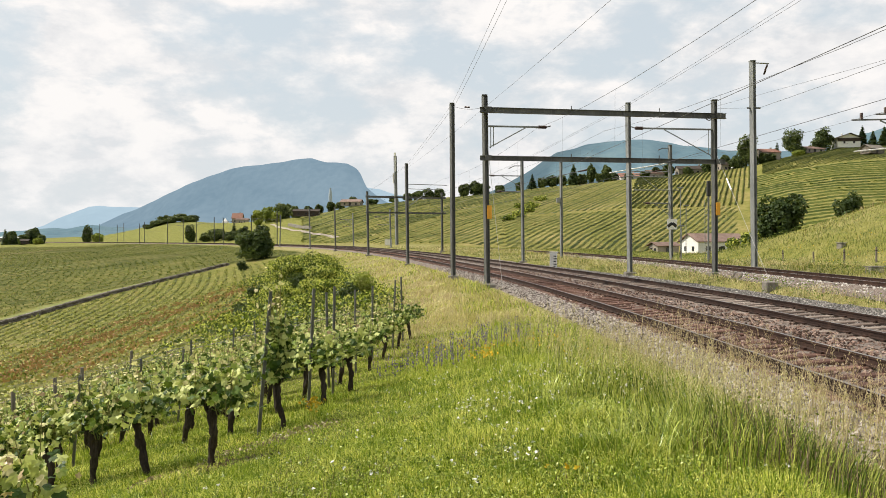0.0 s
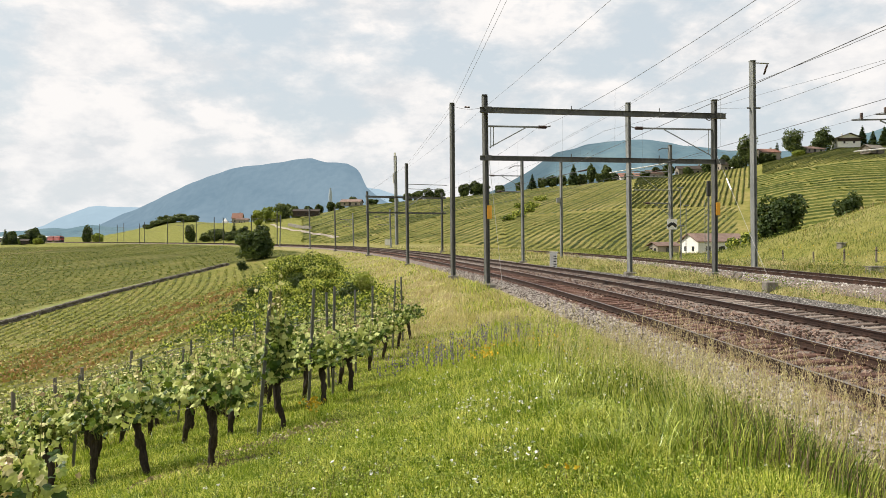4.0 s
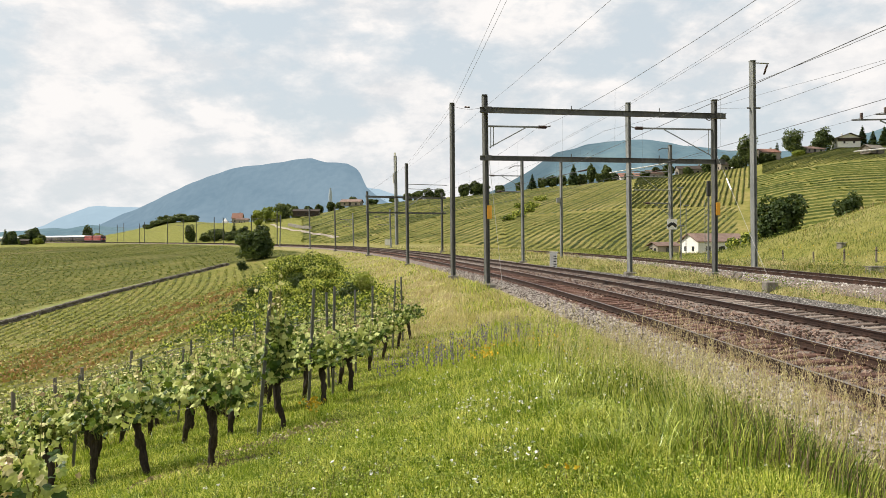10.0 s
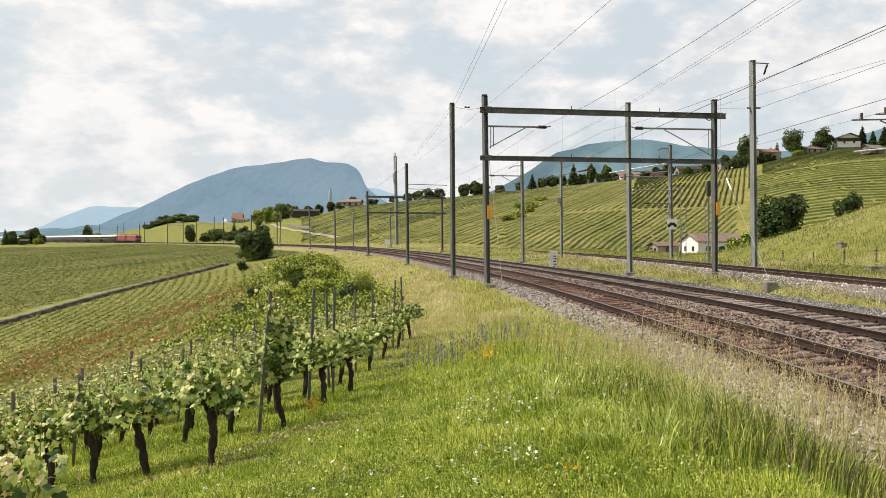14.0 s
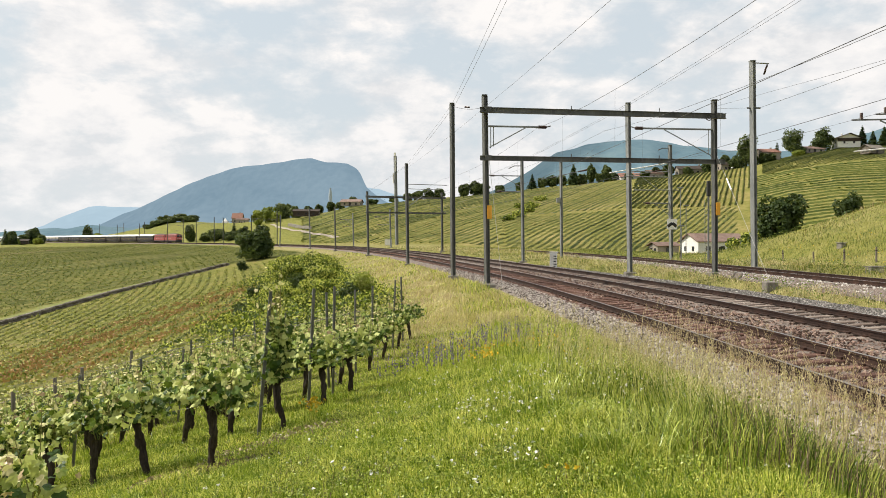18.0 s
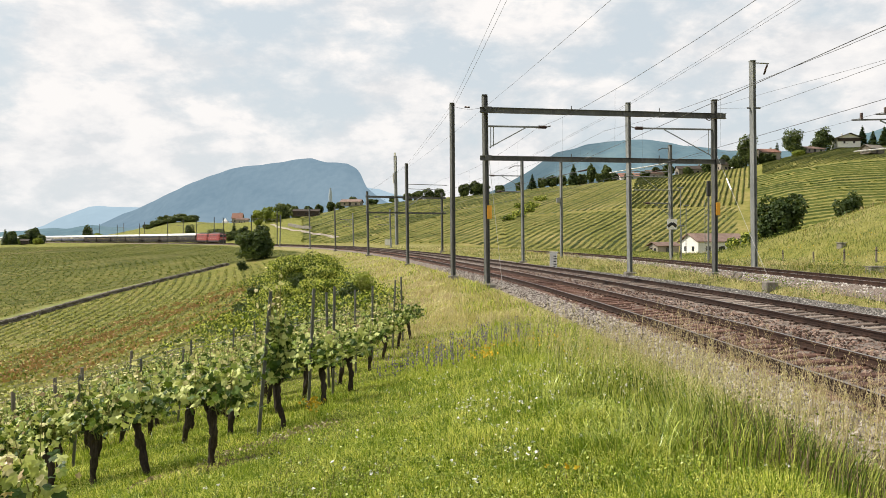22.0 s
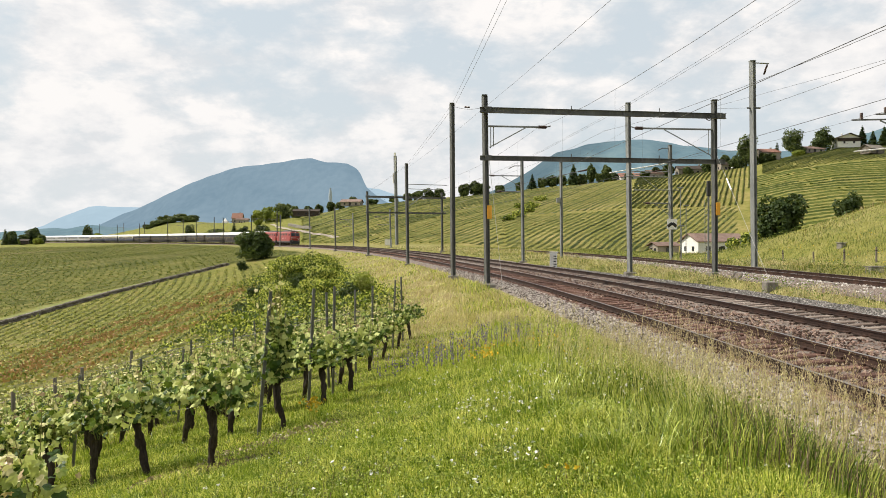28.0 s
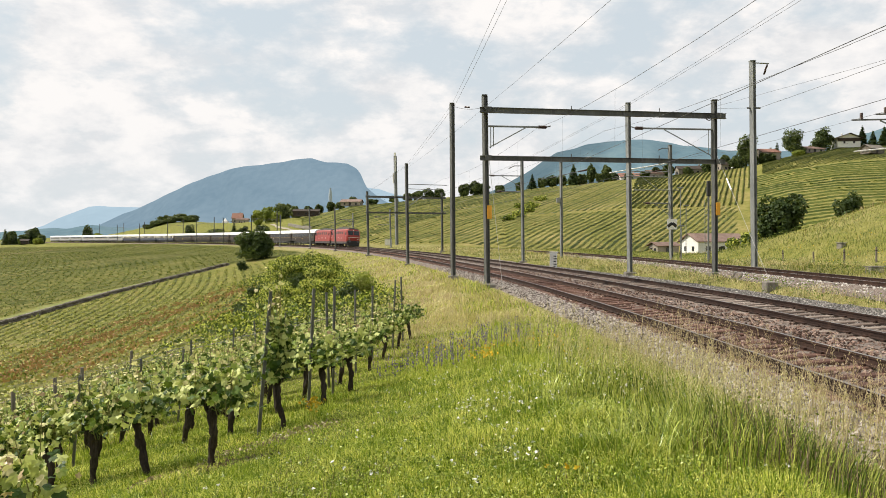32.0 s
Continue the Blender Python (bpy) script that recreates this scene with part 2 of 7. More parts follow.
ROOF_RED = material("red_roof_tiles", [(0.20, 0.10, 0.075), (0.30, 0.16, 0.12)], 0.8, 0.85, 0.3, 0, 12, (1, 1, 1), 0.25)
DARK_WOOD = material("dark_timber", [(0.035, 0.026, 0.02), (0.07, 0.052, 0.042)], 1.5, 0.8, 0.3)
PANE = material("dark_window_glass", [(0.015, 0.018, 0.022), (0.04, 0.045, 0.05)], 0.5, 0.2, spec=0.4)
LOCO_RED = material("red_loco_paint", [(0.23, 0.022, 0.015), (0.29, 0.030, 0.020), (0.34, 0.044, 0.030)], 0.8, 0.4, 0, 0, 10, spread=0.03, spec=0.5)
GREY_PAINT = material("grey_underframe", [(0.07, 0.07, 0.07), (0.13, 0.13, 0.13)], 1.2, 0.7)
LOCO_GREY = material("grey_loco_roof", [(0.10, 0.10, 0.10), (0.16, 0.16, 0.155)], 1.2, 0.6)
ROOF_WHITE = material("white_coach_roof", [(0.74, 0.73, 0.70), (0.82, 0.81, 0.79)], 0.5, 0.45, spread=0.05)
COACH_BROWN = material("umber_coach_side", [(0.030, 0.022, 0.016), (0.046, 0.034, 0.025)], 0.6, 0.5, spread=0.06, spec=0.25)
COACH_BLUE = material("dark_blue_coach_side", [(0.020, 0.028, 0.060), (0.035, 0.045, 0.085)], 0.6, 0.35, spread=0.06, spec=0.5)
COACH_CREAM = material("cream_coach_band", [(0.56, 0.50, 0.38), (0.66, 0.60, 0.48)], 0.6, 0.4, spread=0.06)
COACH_GREY = material("silver_grey_coach_side", [(0.34, 0.34, 0.34), (0.46, 0.46, 0.45)], 0.6, 0.4, spread=0.06)
LAMP = material("headlamp_glass", [(0.8, 0.78, 0.7), (0.9, 0.88, 0.8)], 1, 0.2, glow=0.0)
GOLD = material("brass_lettering", [(0.5, 0.36, 0.1), (0.6, 0.44, 0.14)], 1, 0.4, 0, 0.6)
CAR_WHITE = material("white_car_paint", [(0.7, 0.7, 0.7), (0.8, 0.8, 0.8)], 1, 0.3, spec=0.6)
RUBBER = material("black_rubber", [(0.015, 0.015, 0.015), (0.03, 0.03, 0.03)], 2, 0.8)
EARTH = material("brown_bare_earth", [(0.20, 0.13, 0.065), (0.28, 0.19, 0.09), (0.24, 0.22, 0.075)], 2.0, 0.95, 0.6, thick=2)
TRACK_GRAVEL = material("pale_farm_track", [(0.24, 0.205, 0.17), (0.32, 0.28, 0.235), (0.40, 0.36, 0.31)], 0.8, 0.95, 0.3)
# distance: wooded slopes; the blue summer haze is painted as colour and emission
FAR_BLUE = material("distant_mountain_painted_haze", [(0.062, 0.092, 0.116), (0.075, 0.106, 0.130), (0.088, 0.120, 0.143)], 0.0045, 1.0, 0, 0, 9, (1, 0.2, 1), 0, glow=2.3, spec=0.0)
FAR_PALE = material("pale_ridge_painted_haze", [(0.128, 0.170, 0.200), (0.146, 0.190, 0.220)], 0.003, 1.0, 0, 0, 6, (1, 1, 2), 0, glow=2.3, spec=0.0)
# nearer hills: blue-green haze put into the colour and its glow
MID_BLUE = material("wooded_hill_painted_haze", [(0.042, 0.068, 0.082), (0.054, 0.082, 0.095), (0.068, 0.096, 0.102)], 0.006, 1.0, 0, 0, 7, (1, 1, 2), 0, glow=2.05, spec=0.0)


# ---------- mesh helpers ----------
def sheet(name, verts, faces, mats, index=None, smooth=False):
    """A mesh object from arrays of corners and faces (all triangles or all quads)."""
    me = bpy.data.meshes.new(name)
    verts, faces = np.asarray(verts, np.float32), np.asarray(faces, np.int32)
    k = faces.shape[1]
    me.vertices.add(len(verts))
    me.vertices.foreach_set("co", verts.ravel())
    me.loops.add(faces.size)
    me.loops.foreach_set("vertex_index", faces.ravel())
    me.polygons.add(len(faces))
    me.polygons.foreach_set("loop_start", np.arange(0, faces.size, k, dtype=np.int32))
    me.polygons.foreach_set("loop_total", np.full(len(faces), k, np.int32))
    for m in (mats if isinstance(mats, (list, tuple)) else [mats]):
        me.materials.append(m)
    if index is not None:
        me.polygons.foreach_set("material_index", np.asarray(index, np.int32))
    me.polygons.foreach_set("use_smooth", np.full(len(faces), bool(smooth)))
    me.update(calc_edges=True)
    return me


def part(name, data, mat=None, parent=None, label="", at=None, smooth=False):
    """Links a bmesh or a mesh as one object under a thing or a part."""
    if isinstance(data, bmesh.types.BMesh):
        me = bpy.data.meshes.new(name)
        data.to_mesh(me)
        data.free()
        if mat:
            me.materials.append(mat)
        if smooth:
            me.polygons.foreach_set("use_smooth", np.ones(len(me.polygons), bool))
    else:
        me = data
    ob = new(name, me)
    if parent:
        ob.parent = parent
    if at is not None:
        ob.matrix_basis = at
    if label:
        tagged(ob, label)
    return ob


def thing(name, label, category, group="", at=None, kind=""):
    ob = new(name)
    ob.empty_display_size = 0.2
    if at is not None:
        ob.matrix_basis = at
    return tagged(ob, label, category, group, kind)


def box(bm, x0, x1, y0, y1, z0, z1, m=None, bevel=0.0):
    got = bmesh.ops.create_cube(bm, size=1.0, matrix=Matrix.LocRotScale(
        ((x0 + x1) / 2, (y0 + y1) / 2, (z0 + z1) / 2), None, (abs(x1 - x0), abs(y1 - y0), abs(z1 - z0))))
    vs = got["verts"]
    if m is not None:
        bmesh.ops.transform(bm, matrix=m, verts=vs)
    if bevel:
        es = {e for v in vs for e in v.link_edges}
        bmesh.ops.bevel(bm, geom=list(es), offset=bevel, segments=1, affect="EDGES")
    return bm


def block(x0, x1, y0, y1, z0, z1, bevel=0.0, m=None):
    return box(bmesh.new(), x0, x1, y0, y1, z0, z1, m, bevel)


def rod(bm, a, b, r0, r1=None, seg=8):
    """A tapered round bar from a to b."""
    a, b = Vector(a), Vector(b)
    if (b - a).length < 1e-6:
        return bm
    m = Matrix.Translation((a + b) / 2) @ (b - a).to_track_quat("Z", "Y").to_matrix().to_4x4()
    bmesh.ops.create_cone(bm, cap_ends=True, segments=seg, radius1=r0, radius2=r0 if r1 is None else r1, depth=(b - a).length, matrix=m)
    return bm


def bar(a, b, r0, r1=None, seg=8):
    return rod(bmesh.new(), a, b, r0, r1, seg)


def girder(a, b, w, h, t=0.025, up=(0, 0, 1), web=True):
    """An H-section bar from a to b: two flanges and a web."""
    a, b, up = Vector(a), Vector(b), Vector(up)
    y = (b - a).normalized()
    x = y.cross(up).normalized()
    z = x.cross(y)
    m = Matrix((x, y, z)).transposed().to_4x4()
    m.translation = a
    ln = (b - a).length
    bm = bmesh.new()
    q = t / 2
    sec = [(-w / 2, -h / 2), (w / 2, -h / 2), (w / 2, -h / 2 + t), (q, -h / 2 + t), (q, h / 2 - t), (w / 2, h / 2 - t),
           (w / 2, h / 2), (-w / 2, h / 2), (-w / 2, h / 2 - t), (-q, h / 2 - t), (-q, -h / 2 + t), (-w / 2, -h / 2 + t)]
    ends = [[bm.verts.new(m @ Vector((sx, e, sz))) for sx, sz in sec] for e in (0, ln)]
    for i in range(12):
        k = (i + 1) % 12
        bm.faces.new((ends[0][i], ends[0][k], ends[1][k], ends[1][i]))
    bm.faces.new(ends[0][::-1])
    bm.faces.new(ends[1])
    bmesh.ops.recalc_face_normals(bm, faces=bm.faces[:])
    return bm

# ---------- the lie of the land ----------
def spline(knots, values):
    """A natural cubic through a few knots, straight beyond the ends."""
    k, v = np.array(knots, float), np.array(values, float)
    c, h = len(k), np.diff(k)
    a, b = np.eye(c), np.zeros(c)
    for i in range(1, c - 1):
        a[i, i - 1:i + 2] = h[i - 1], 2 * (h[i - 1] + h[i]), h[i]
        b[i] = 6 * ((v[i + 1] - v[i]) / h[i] - (v[i] - v[i - 1]) / h[i - 1])
    m = np.linalg.solve(a, b)

    def value(x):
        x = np.asarray(x, float)
        xc = np.clip(x, k[0], k[-1])
        j = np.clip(np.searchsorted(k, xc) - 1, 0, c - 2)
        d, hj = xc - k[j], h[j]
        s0 = (v[j + 1] - v[j]) / hj - hj * (2 * m[j] + m[j + 1]) / 6
        y = v[j] + d * s0 + d * d * m[j] / 2 + d ** 3 * (m[j + 1] - m[j]) / (6 * hj)
        slope = s0 + d * m[j] + d * d * (m[j + 1] - m[j]) / (2 * hj)
        return y + slope * (x - xc)
    return value


# x of the nearer track's left rail over y, and the rail's height
rail_x = spline((5, 20, 40, 70, 110, 160, 220, 300, 400, 550, 700), (6.11, 5.50, 3.71, -1.13, -11.0, -28.8, -58.9, -112.6, -201.0, -341.7, -503.0))


def rail_z(y):
    return np.interp(y, (0, 60, 150, 300, 600, 900), (0, 0, 0.6, 0.79, 0.54, 0.3))


def rail_dir(y):
    """Cosine and sine of the line's heading."""
    g = (rail_x(np.asarray(y) + 1.0) - rail_x(np.asarray(y) - 1.0)) / 2
    c = 1 / np.sqrt(1 + g * g)
    return c, g * c


def beside(y, d):
    """The place d metres to the right of the left rail."""
    c, s = rail_dir(y)
    return rail_x(y) + d * c, y - d * s


def offset(x, y):
    """How far a place lies to the right of the left rail (left: negative)."""
    c, s = rail_dir(np.clip(y, -100, 800))
    return (x - rail_x(y)) * c


def step(x, a, b):
    t = np.clip((x - a) / (b - a), 0, 1)
    return t * t * (3 - 2 * t)


# the vineyard hill beyond the line: by bearing (x over y), the slope of the sight line to its crest, the distances of foot and crest
BEARING = (-0.70, -0.48, -0.44, -0.386, -0.346, -0.306, -0.267, -0.227, -0.179, -0.131, -0.067, 0.013, 0.093, 0.172, 0.252, 0.332, 0.412, 0.452, 0.492, 0.555, 0.626, 0.80, 1.2)
CREST = (-0.002, 0.006, 0.014, 0.026, 0.026, 0.024, 0.026, 0.030, 0.036, 0.047, 0.0535, 0.060, 0.068, 0.076, 0.084, 0.092, 0.100, 0.109, 0.118, 0.128, 0.133, 0.138, 0.14)
FOOT = (560, 470, 420, 370, 340, 310, 280, 250, 225, 200, 165, 145, 135, 132, 135, 145, 152, 150, 145, 140, 140, 140, 140)
TOP = (900, 700, 640, 600, 570, 540, 500, 460, 420, 390, 375, 370, 365, 360, 355, 350, 345, 345, 345, 350, 350, 350, 350)


def height(x, y, uneven=1.0):
    """Height of the ground."""
    x, y = np.asarray(x, float), np.asarray(y, float)
    d = offset(x, y)
    base = rail_z(np.clip(y, 0, 900))
    # downhill side: vineyards and fields falling to a hollow
    ll = np.maximum(-d - 1.8, 0)
    k = np.interp(y, (-200, 60, 100, 150, 210, 300, 450, 700), (1.0, 0.97, 0.80, 0.55, 0.40, 0.26, 0.2, 0.2))
    left = -0.38 - k * 9.6 * (1 - np.exp(-(ll / 30) ** 1.35))
    left = left + 1.65 * np.exp(-((x - 0.5) ** 2 + (y - 1.0) ** 2) / 128) * step(-d, 0.8, 5.0)
    # uphill side: verge, branch line, bank
    right = np.interp(d - 0.9 * (1 - step(y, 28, 52)), (0, 6.6, 7.6, 8.5, 14, 20, 28, 40), (-0.50, -0.55, -0.45, 0.04, 0.20, 0.24, 0.1, -0.1))
    bank = 11.0 * np.tanh(np.maximum(x - 25.5, 0) * 0.040) * (1 - step(y, 60, 92)) * step(d, 14, 24)
    dip = -2.6 * np.exp(-((x - 56) ** 2 / 1400 + (y - 150) ** 2 / 900)) * step(d, 20, 45)
    yy = np.maximum(y, 1.0)
    u = np.clip(x / yy, -3, 3)
    foot, top, crest = np.interp(u, BEARING, FOOT), np.interp(u, BEARING, TOP), np.interp(u, BEARING, CREST)
    t = np.clip((y - foot) / (top - foot), 0, 1)
    rise = (2.1 + crest * top - 0.5) * (0.72 * t + 0.28 * np.sin(t * math.pi / 2) ** 2) * step(t, 0.0, 0.10)
    past = -0.03 * np.maximum(y - top, 0)
    hill = np.where(y > 0, rise + past, 0) * step(d, 12, 30)
    z = base + np.where(d < 0, left, right + bank + dip + hill)
    r = np.hypot(x, y)
    far = step(r, 1350, 2300)
    z = z * (1 - far) + (-28.0) * far
    rough = 0.05 * np.sin(x * 0.9 + 1.3 * np.sin(y * 0.53)) * np.sin(y * 0.8 + 0.7) * (1 - step(r, 50, 80)) + 0.25 * np.sin(x * 0.11 + 2) * np.sin(y * 0.09 + np.sin(x * 0.05))
    return z + uneven * rough * np.clip((np.abs(d - 3) - 6.0) / 8, 0, 1) * np.clip(r / 12, 0.25, 1)


def ground_at(x, y):
    return float(height(np.array([x]), np.array([y]))[0])


def polar_ground():
    """One sheet of ground from under the camera to the horizon, finer in front."""
    front = np.linspace(-42, 42, 440)
    back = np.linspace(42, 318, 100)[1:-1]
    ang = np.radians(np.concatenate([front, back]))
    rad = np.concatenate([[0.01], np.geomspace(1.2, 120, 190), np.arange(122, 420, 2.0), np.geomspace(420, 4700, 75)])
    a, r = np.meshgrid(ang, rad)
    x, y = r * np.sin(a), r * np.cos(a) - 1.5
    z = height(x, y)
    na, nr = len(ang), len(rad)
    i, j = np.meshgrid(np.arange(nr - 1), np.arange(na), indexing="ij")
    k = (j + 1) % na
    f = np.stack([i * na + j, (i + 1) * na + j, (i + 1) * na + k, i * na + k], -1).reshape(-1, 4)[:, ::-1]
    return np.stack([x, y, z], -1).reshape(-1, 3), f


def ground_material():
    """Meadow: green tufts, yellow-green stretches, dry straw patches and a little bare earth."""
    m = bpy.data.materials.new("meadow_ground")
    m.use_nodes = True
    n = Nodes(m.node_tree)
    out, b = n.add("OutputMaterial"), n.add("BsdfPrincipled", i_Roughness=0.95)
    b.inputs["Specular IOR Level"].default_value = 0.1
    co = n.add("TexCoord").outputs["Object"]
    big, mid, fine = n.noise(co, 0.05, 4), n.noise(co, 0.7, 5), n.noise(co, 14.0, 6, 0.65)
    g = n.ramp(n.math("ADD", n.math("MULTIPLY", mid, 0.5), n.math("MULTIPLY", fine, 0.5)),
               [(0.36, (0.055, 0.070, 0.014)), (0.45, (0.125, 0.140, 0.026)), (0.54, (0.205, 0.200, 0.048)), (0.64, (0.30, 0.27, 0.11))])
    dry = n.ramp(fine, [(0.35, (0.20, 0.18, 0.065)), (0.65, (0.36, 0.31, 0.15))])
    at = n.add("Attribute")
    at.attribute_name = "straw"
    k = n.math("ADD", at.outputs["Fac"], n.math("MULTIPLY", n.math("SUBTRACT", big, 0.5), 0.5), True)
    col = n.mix(k, g, dry)
    till = n.add("Attribute")
    till.attribute_name = "tilled"
    wide = n.noise(co, 0.09, 6, 0.6)
    soil = n.ramp(n.math("ADD", n.math("MULTIPLY", mid, 0.45), n.math("ADD", n.math("MULTIPLY", wide, 0.35), n.math("MULTIPLY", fine, 0.2))),
                  [(0.38, (0.090, 0.105, 0.022)), (0.47, (0.145, 0.152, 0.034)), (0.54, (0.190, 0.178, 0.048)), (0.62, (0.235, 0.18, 0.075))])
    col = n.mix(till.outputs["Fac"], col, soil)
    terr = n.add("Attribute")
    terr.attribute_name = "terraced"
    slope = n.ramp(n.math("ADD", n.math("MULTIPLY", mid, 0.4), n.math("MULTIPLY", wide, 0.6)),
                   [(0.36, (0.115, 0.125, 0.024)), (0.46, (0.180, 0.172, 0.043)), (0.54, (0.235, 0.208, 0.066)), (0.64, (0.30, 0.24, 0.105))])
    col = n.mix(terr.outputs["Fac"], col, slope)
    n.link(col, b.inputs["Base Color"])
    bp = n.add("Bump", i_Strength=0.8, i_Distance=0.08)
    n.link(fine, bp.inputs["Height"])
    n.link(bp.outputs[0], b.inputs["Normal"])
    n.link(b.outputs[0], out.inputs[0])
    return m


def straw(x, y):
    """Share of dry straw-coloured grass: along the verges of the line and on the bank."""
    d = offset(x, y)
    v = np.exp(-((d + 4.4) / 2.9) ** 2) * step(y, 15, 26) * 0.95
    v = np.maximum(v, step(d, 7.5, 9.5) * (1 - step(d, 20, 26)) * 0.55 * step(y, 5, 30))
    v = np.maximum(v, 0.25 * step(x, 26, 36) * step(d, 20, 30) * (1 - step(y, 90, 120)))
    return v * (1 - step(y, 160, 260))


verts, faces = polar_ground()
me = sheet("ground", verts, faces, ground_material(), smooth=True)
col = me.attributes.new("straw", "FLOAT", "POINT")
col.data.foreach_set("value", straw(verts[:, 0], verts[:, 1]).astype(np.float32))


def tilled(x, y):
    """Share of worked soil: the fields in the hollow and the vineyard slopes."""
    d = offset(x, y)
    f = step(-d, 12, 17) * step(y, 24, 32) * (1 - step(y, 300, 340)) * 0.85
    return f


def terraced(x, y):
    """Share of vineyard soil: the slopes beyond the line."""
    u = x / np.maximum(y, 1)
    t = (y - np.interp(u, BEARING, FOOT)) / (np.interp(u, BEARING, TOP) - np.interp(u, BEARING, FOOT))
    return step(t, 0.0, 0.05) * (1 - step(t, 0.96, 1.0)) * step(u, -0.2, -0.15) * (y > 0) * (0.9 - 0.45 * step(u, 0.425, 0.45))


col = me.attributes.new("tilled", "FLOAT", "POINT")
col.data.foreach_set("value", tilled(verts[:, 0], verts[:, 1]).astype(np.float32))
col = me.attributes.new("terraced", "FLOAT", "POINT")
col.data.foreach_set("value", terraced(verts[:, 0], verts[:, 1]).astype(np.float32))
ground = tagged(new("ground", me), "green summer meadow slope with dry straw patches", "ground", kind="structure")


# ---------- distance: hazy mountains and sky ----------
def ridge(name, label, mat, y, depth, points, foot=-60, seed=0):
    """A long mountain: a crest line (bearing, slope of sight) pushed out to distance y, with folded flanks."""
    us, es = np.array([p[0] for p in points]), np.array([p[1] for p in points])
    nu, nv = 150, 26
    u = np.linspace(us[0], us[-1], nu)
    e = np.interp(u, us, es)
    rng = np.random.RandomState(seed)
    ph = rng.rand(6) * 6.28
    wob = sum(np.sin(u * f + p) * w for f, p, w in zip((40, 75, 120, 210), ph, (1.2, 0.9, 0.6, 0.4))) * 0.0006
    e = e + wob
    v = np.linspace(0, 1, nv)
    uu, vv = np.meshgrid(u, v)
    ee = np.tile(e, (nv, 1))
    top = 2.1 + ee * y
    z = foot + (top - foot) * vv ** 0.8
    fold = np.sin(uu * 60 + ph[4] + 2 * vv) * 0.5 + np.sin(uu * 131 + ph[5] - 3 * vv) * 0.3
    yy = y - depth * (1 - vv) + fold * depth * 0.10 * (1 - vv) * vv * 4
    xx = uu * yy
    # back side
    vs = np.stack([xx, yy, z], -1).reshape(-1, 3)
    i, j = np.meshgrid(np.arange(nv - 1), np.arange(nu - 1), indexing="ij")
    f = np.stack([i * nu + j, i * nu + j + 1, (i + 1) * nu + j + 1, (i + 1) * nu + j], -1).reshape(-1, 4)
    back = np.stack([u * (y + depth * 0.5), np.full(nu, y + depth * 0.5), np.full(nu, foot)], -1)
    o = len(vs)
    vs = np.concatenate([vs, back])
    jb = np.arange(nu - 1)
    fb = np.stack([(nv - 1) * nu + jb, (nv - 1) * nu + jb + 1, o + jb + 1, o + jb], -1)
    return tagged(new(name, sheet(name, vs, np.concatenate([f, fb]), mat, smooth=True)), label, "mountain", kind="structure")


ridge("backdrop_mountain", "broad wooded mountain, painted blue for summer haze", FAR_BLUE, 3300, 900,
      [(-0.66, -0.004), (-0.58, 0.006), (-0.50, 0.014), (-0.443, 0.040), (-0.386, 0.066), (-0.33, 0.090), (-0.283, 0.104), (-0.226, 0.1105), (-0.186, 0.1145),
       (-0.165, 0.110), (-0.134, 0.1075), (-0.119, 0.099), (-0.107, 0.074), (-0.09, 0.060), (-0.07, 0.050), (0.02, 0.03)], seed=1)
ridge("backdrop_ridge", "pale far mountain ridge, haze painted in", FAR_PALE, 4100, 500,
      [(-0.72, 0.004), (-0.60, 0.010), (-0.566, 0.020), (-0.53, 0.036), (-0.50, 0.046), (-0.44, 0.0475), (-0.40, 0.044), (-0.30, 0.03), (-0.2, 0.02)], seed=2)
ridge("backdrop_hill", "low hill behind a saddle, painted with blue haze", FAR_PALE, 3900, 400,
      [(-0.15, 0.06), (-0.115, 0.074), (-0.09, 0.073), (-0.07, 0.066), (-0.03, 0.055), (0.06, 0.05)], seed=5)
ridge("backdrop_mountain_right", "rounded wooded mountain, summer haze painted blue-green", MID_BLUE, 2600, 800,
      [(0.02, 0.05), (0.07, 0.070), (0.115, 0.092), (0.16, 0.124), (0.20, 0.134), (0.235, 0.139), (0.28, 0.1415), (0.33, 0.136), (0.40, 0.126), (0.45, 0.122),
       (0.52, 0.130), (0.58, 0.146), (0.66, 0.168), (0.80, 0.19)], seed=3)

ridge("backdrop_lowland", "low wooded lakeside hills, haze painted blue-green", MID_BLUE, 2000, 500,
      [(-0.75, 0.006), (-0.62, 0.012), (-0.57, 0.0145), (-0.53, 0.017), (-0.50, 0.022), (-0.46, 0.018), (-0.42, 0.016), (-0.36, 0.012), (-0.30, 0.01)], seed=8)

SKY = bpy.data.materials.new("drifting_clouds")
SKY.use_nodes = True
n = Nodes(SKY.node_tree)
way = n.add("VectorMath")
way.operation = "NORMALIZE"
n.link(n.add("TexCoord").outputs["Object"], way.inputs[0])
em = n.add("Emission", i_Strength=0.87)
n.link(sky_colour(n, way.outputs[0]), em.inputs[0])
n.link(em.outputs[0], n.add("OutputMaterial").inputs[0])
SKY.cycles.emission_sampling = "NONE"
az, el = np.meshgrid(np.radians(np.linspace(-50, 50, 41)), np.radians(np.linspace(-4, 40, 19)))
vs = 4850 * np.stack([np.sin(az) * np.cos(el), np.cos(az) * np.cos(el), np.sin(el)], -1).reshape(-1, 3)
i, j = np.meshgrid(np.arange(18), np.arange(40), indexing="ij")
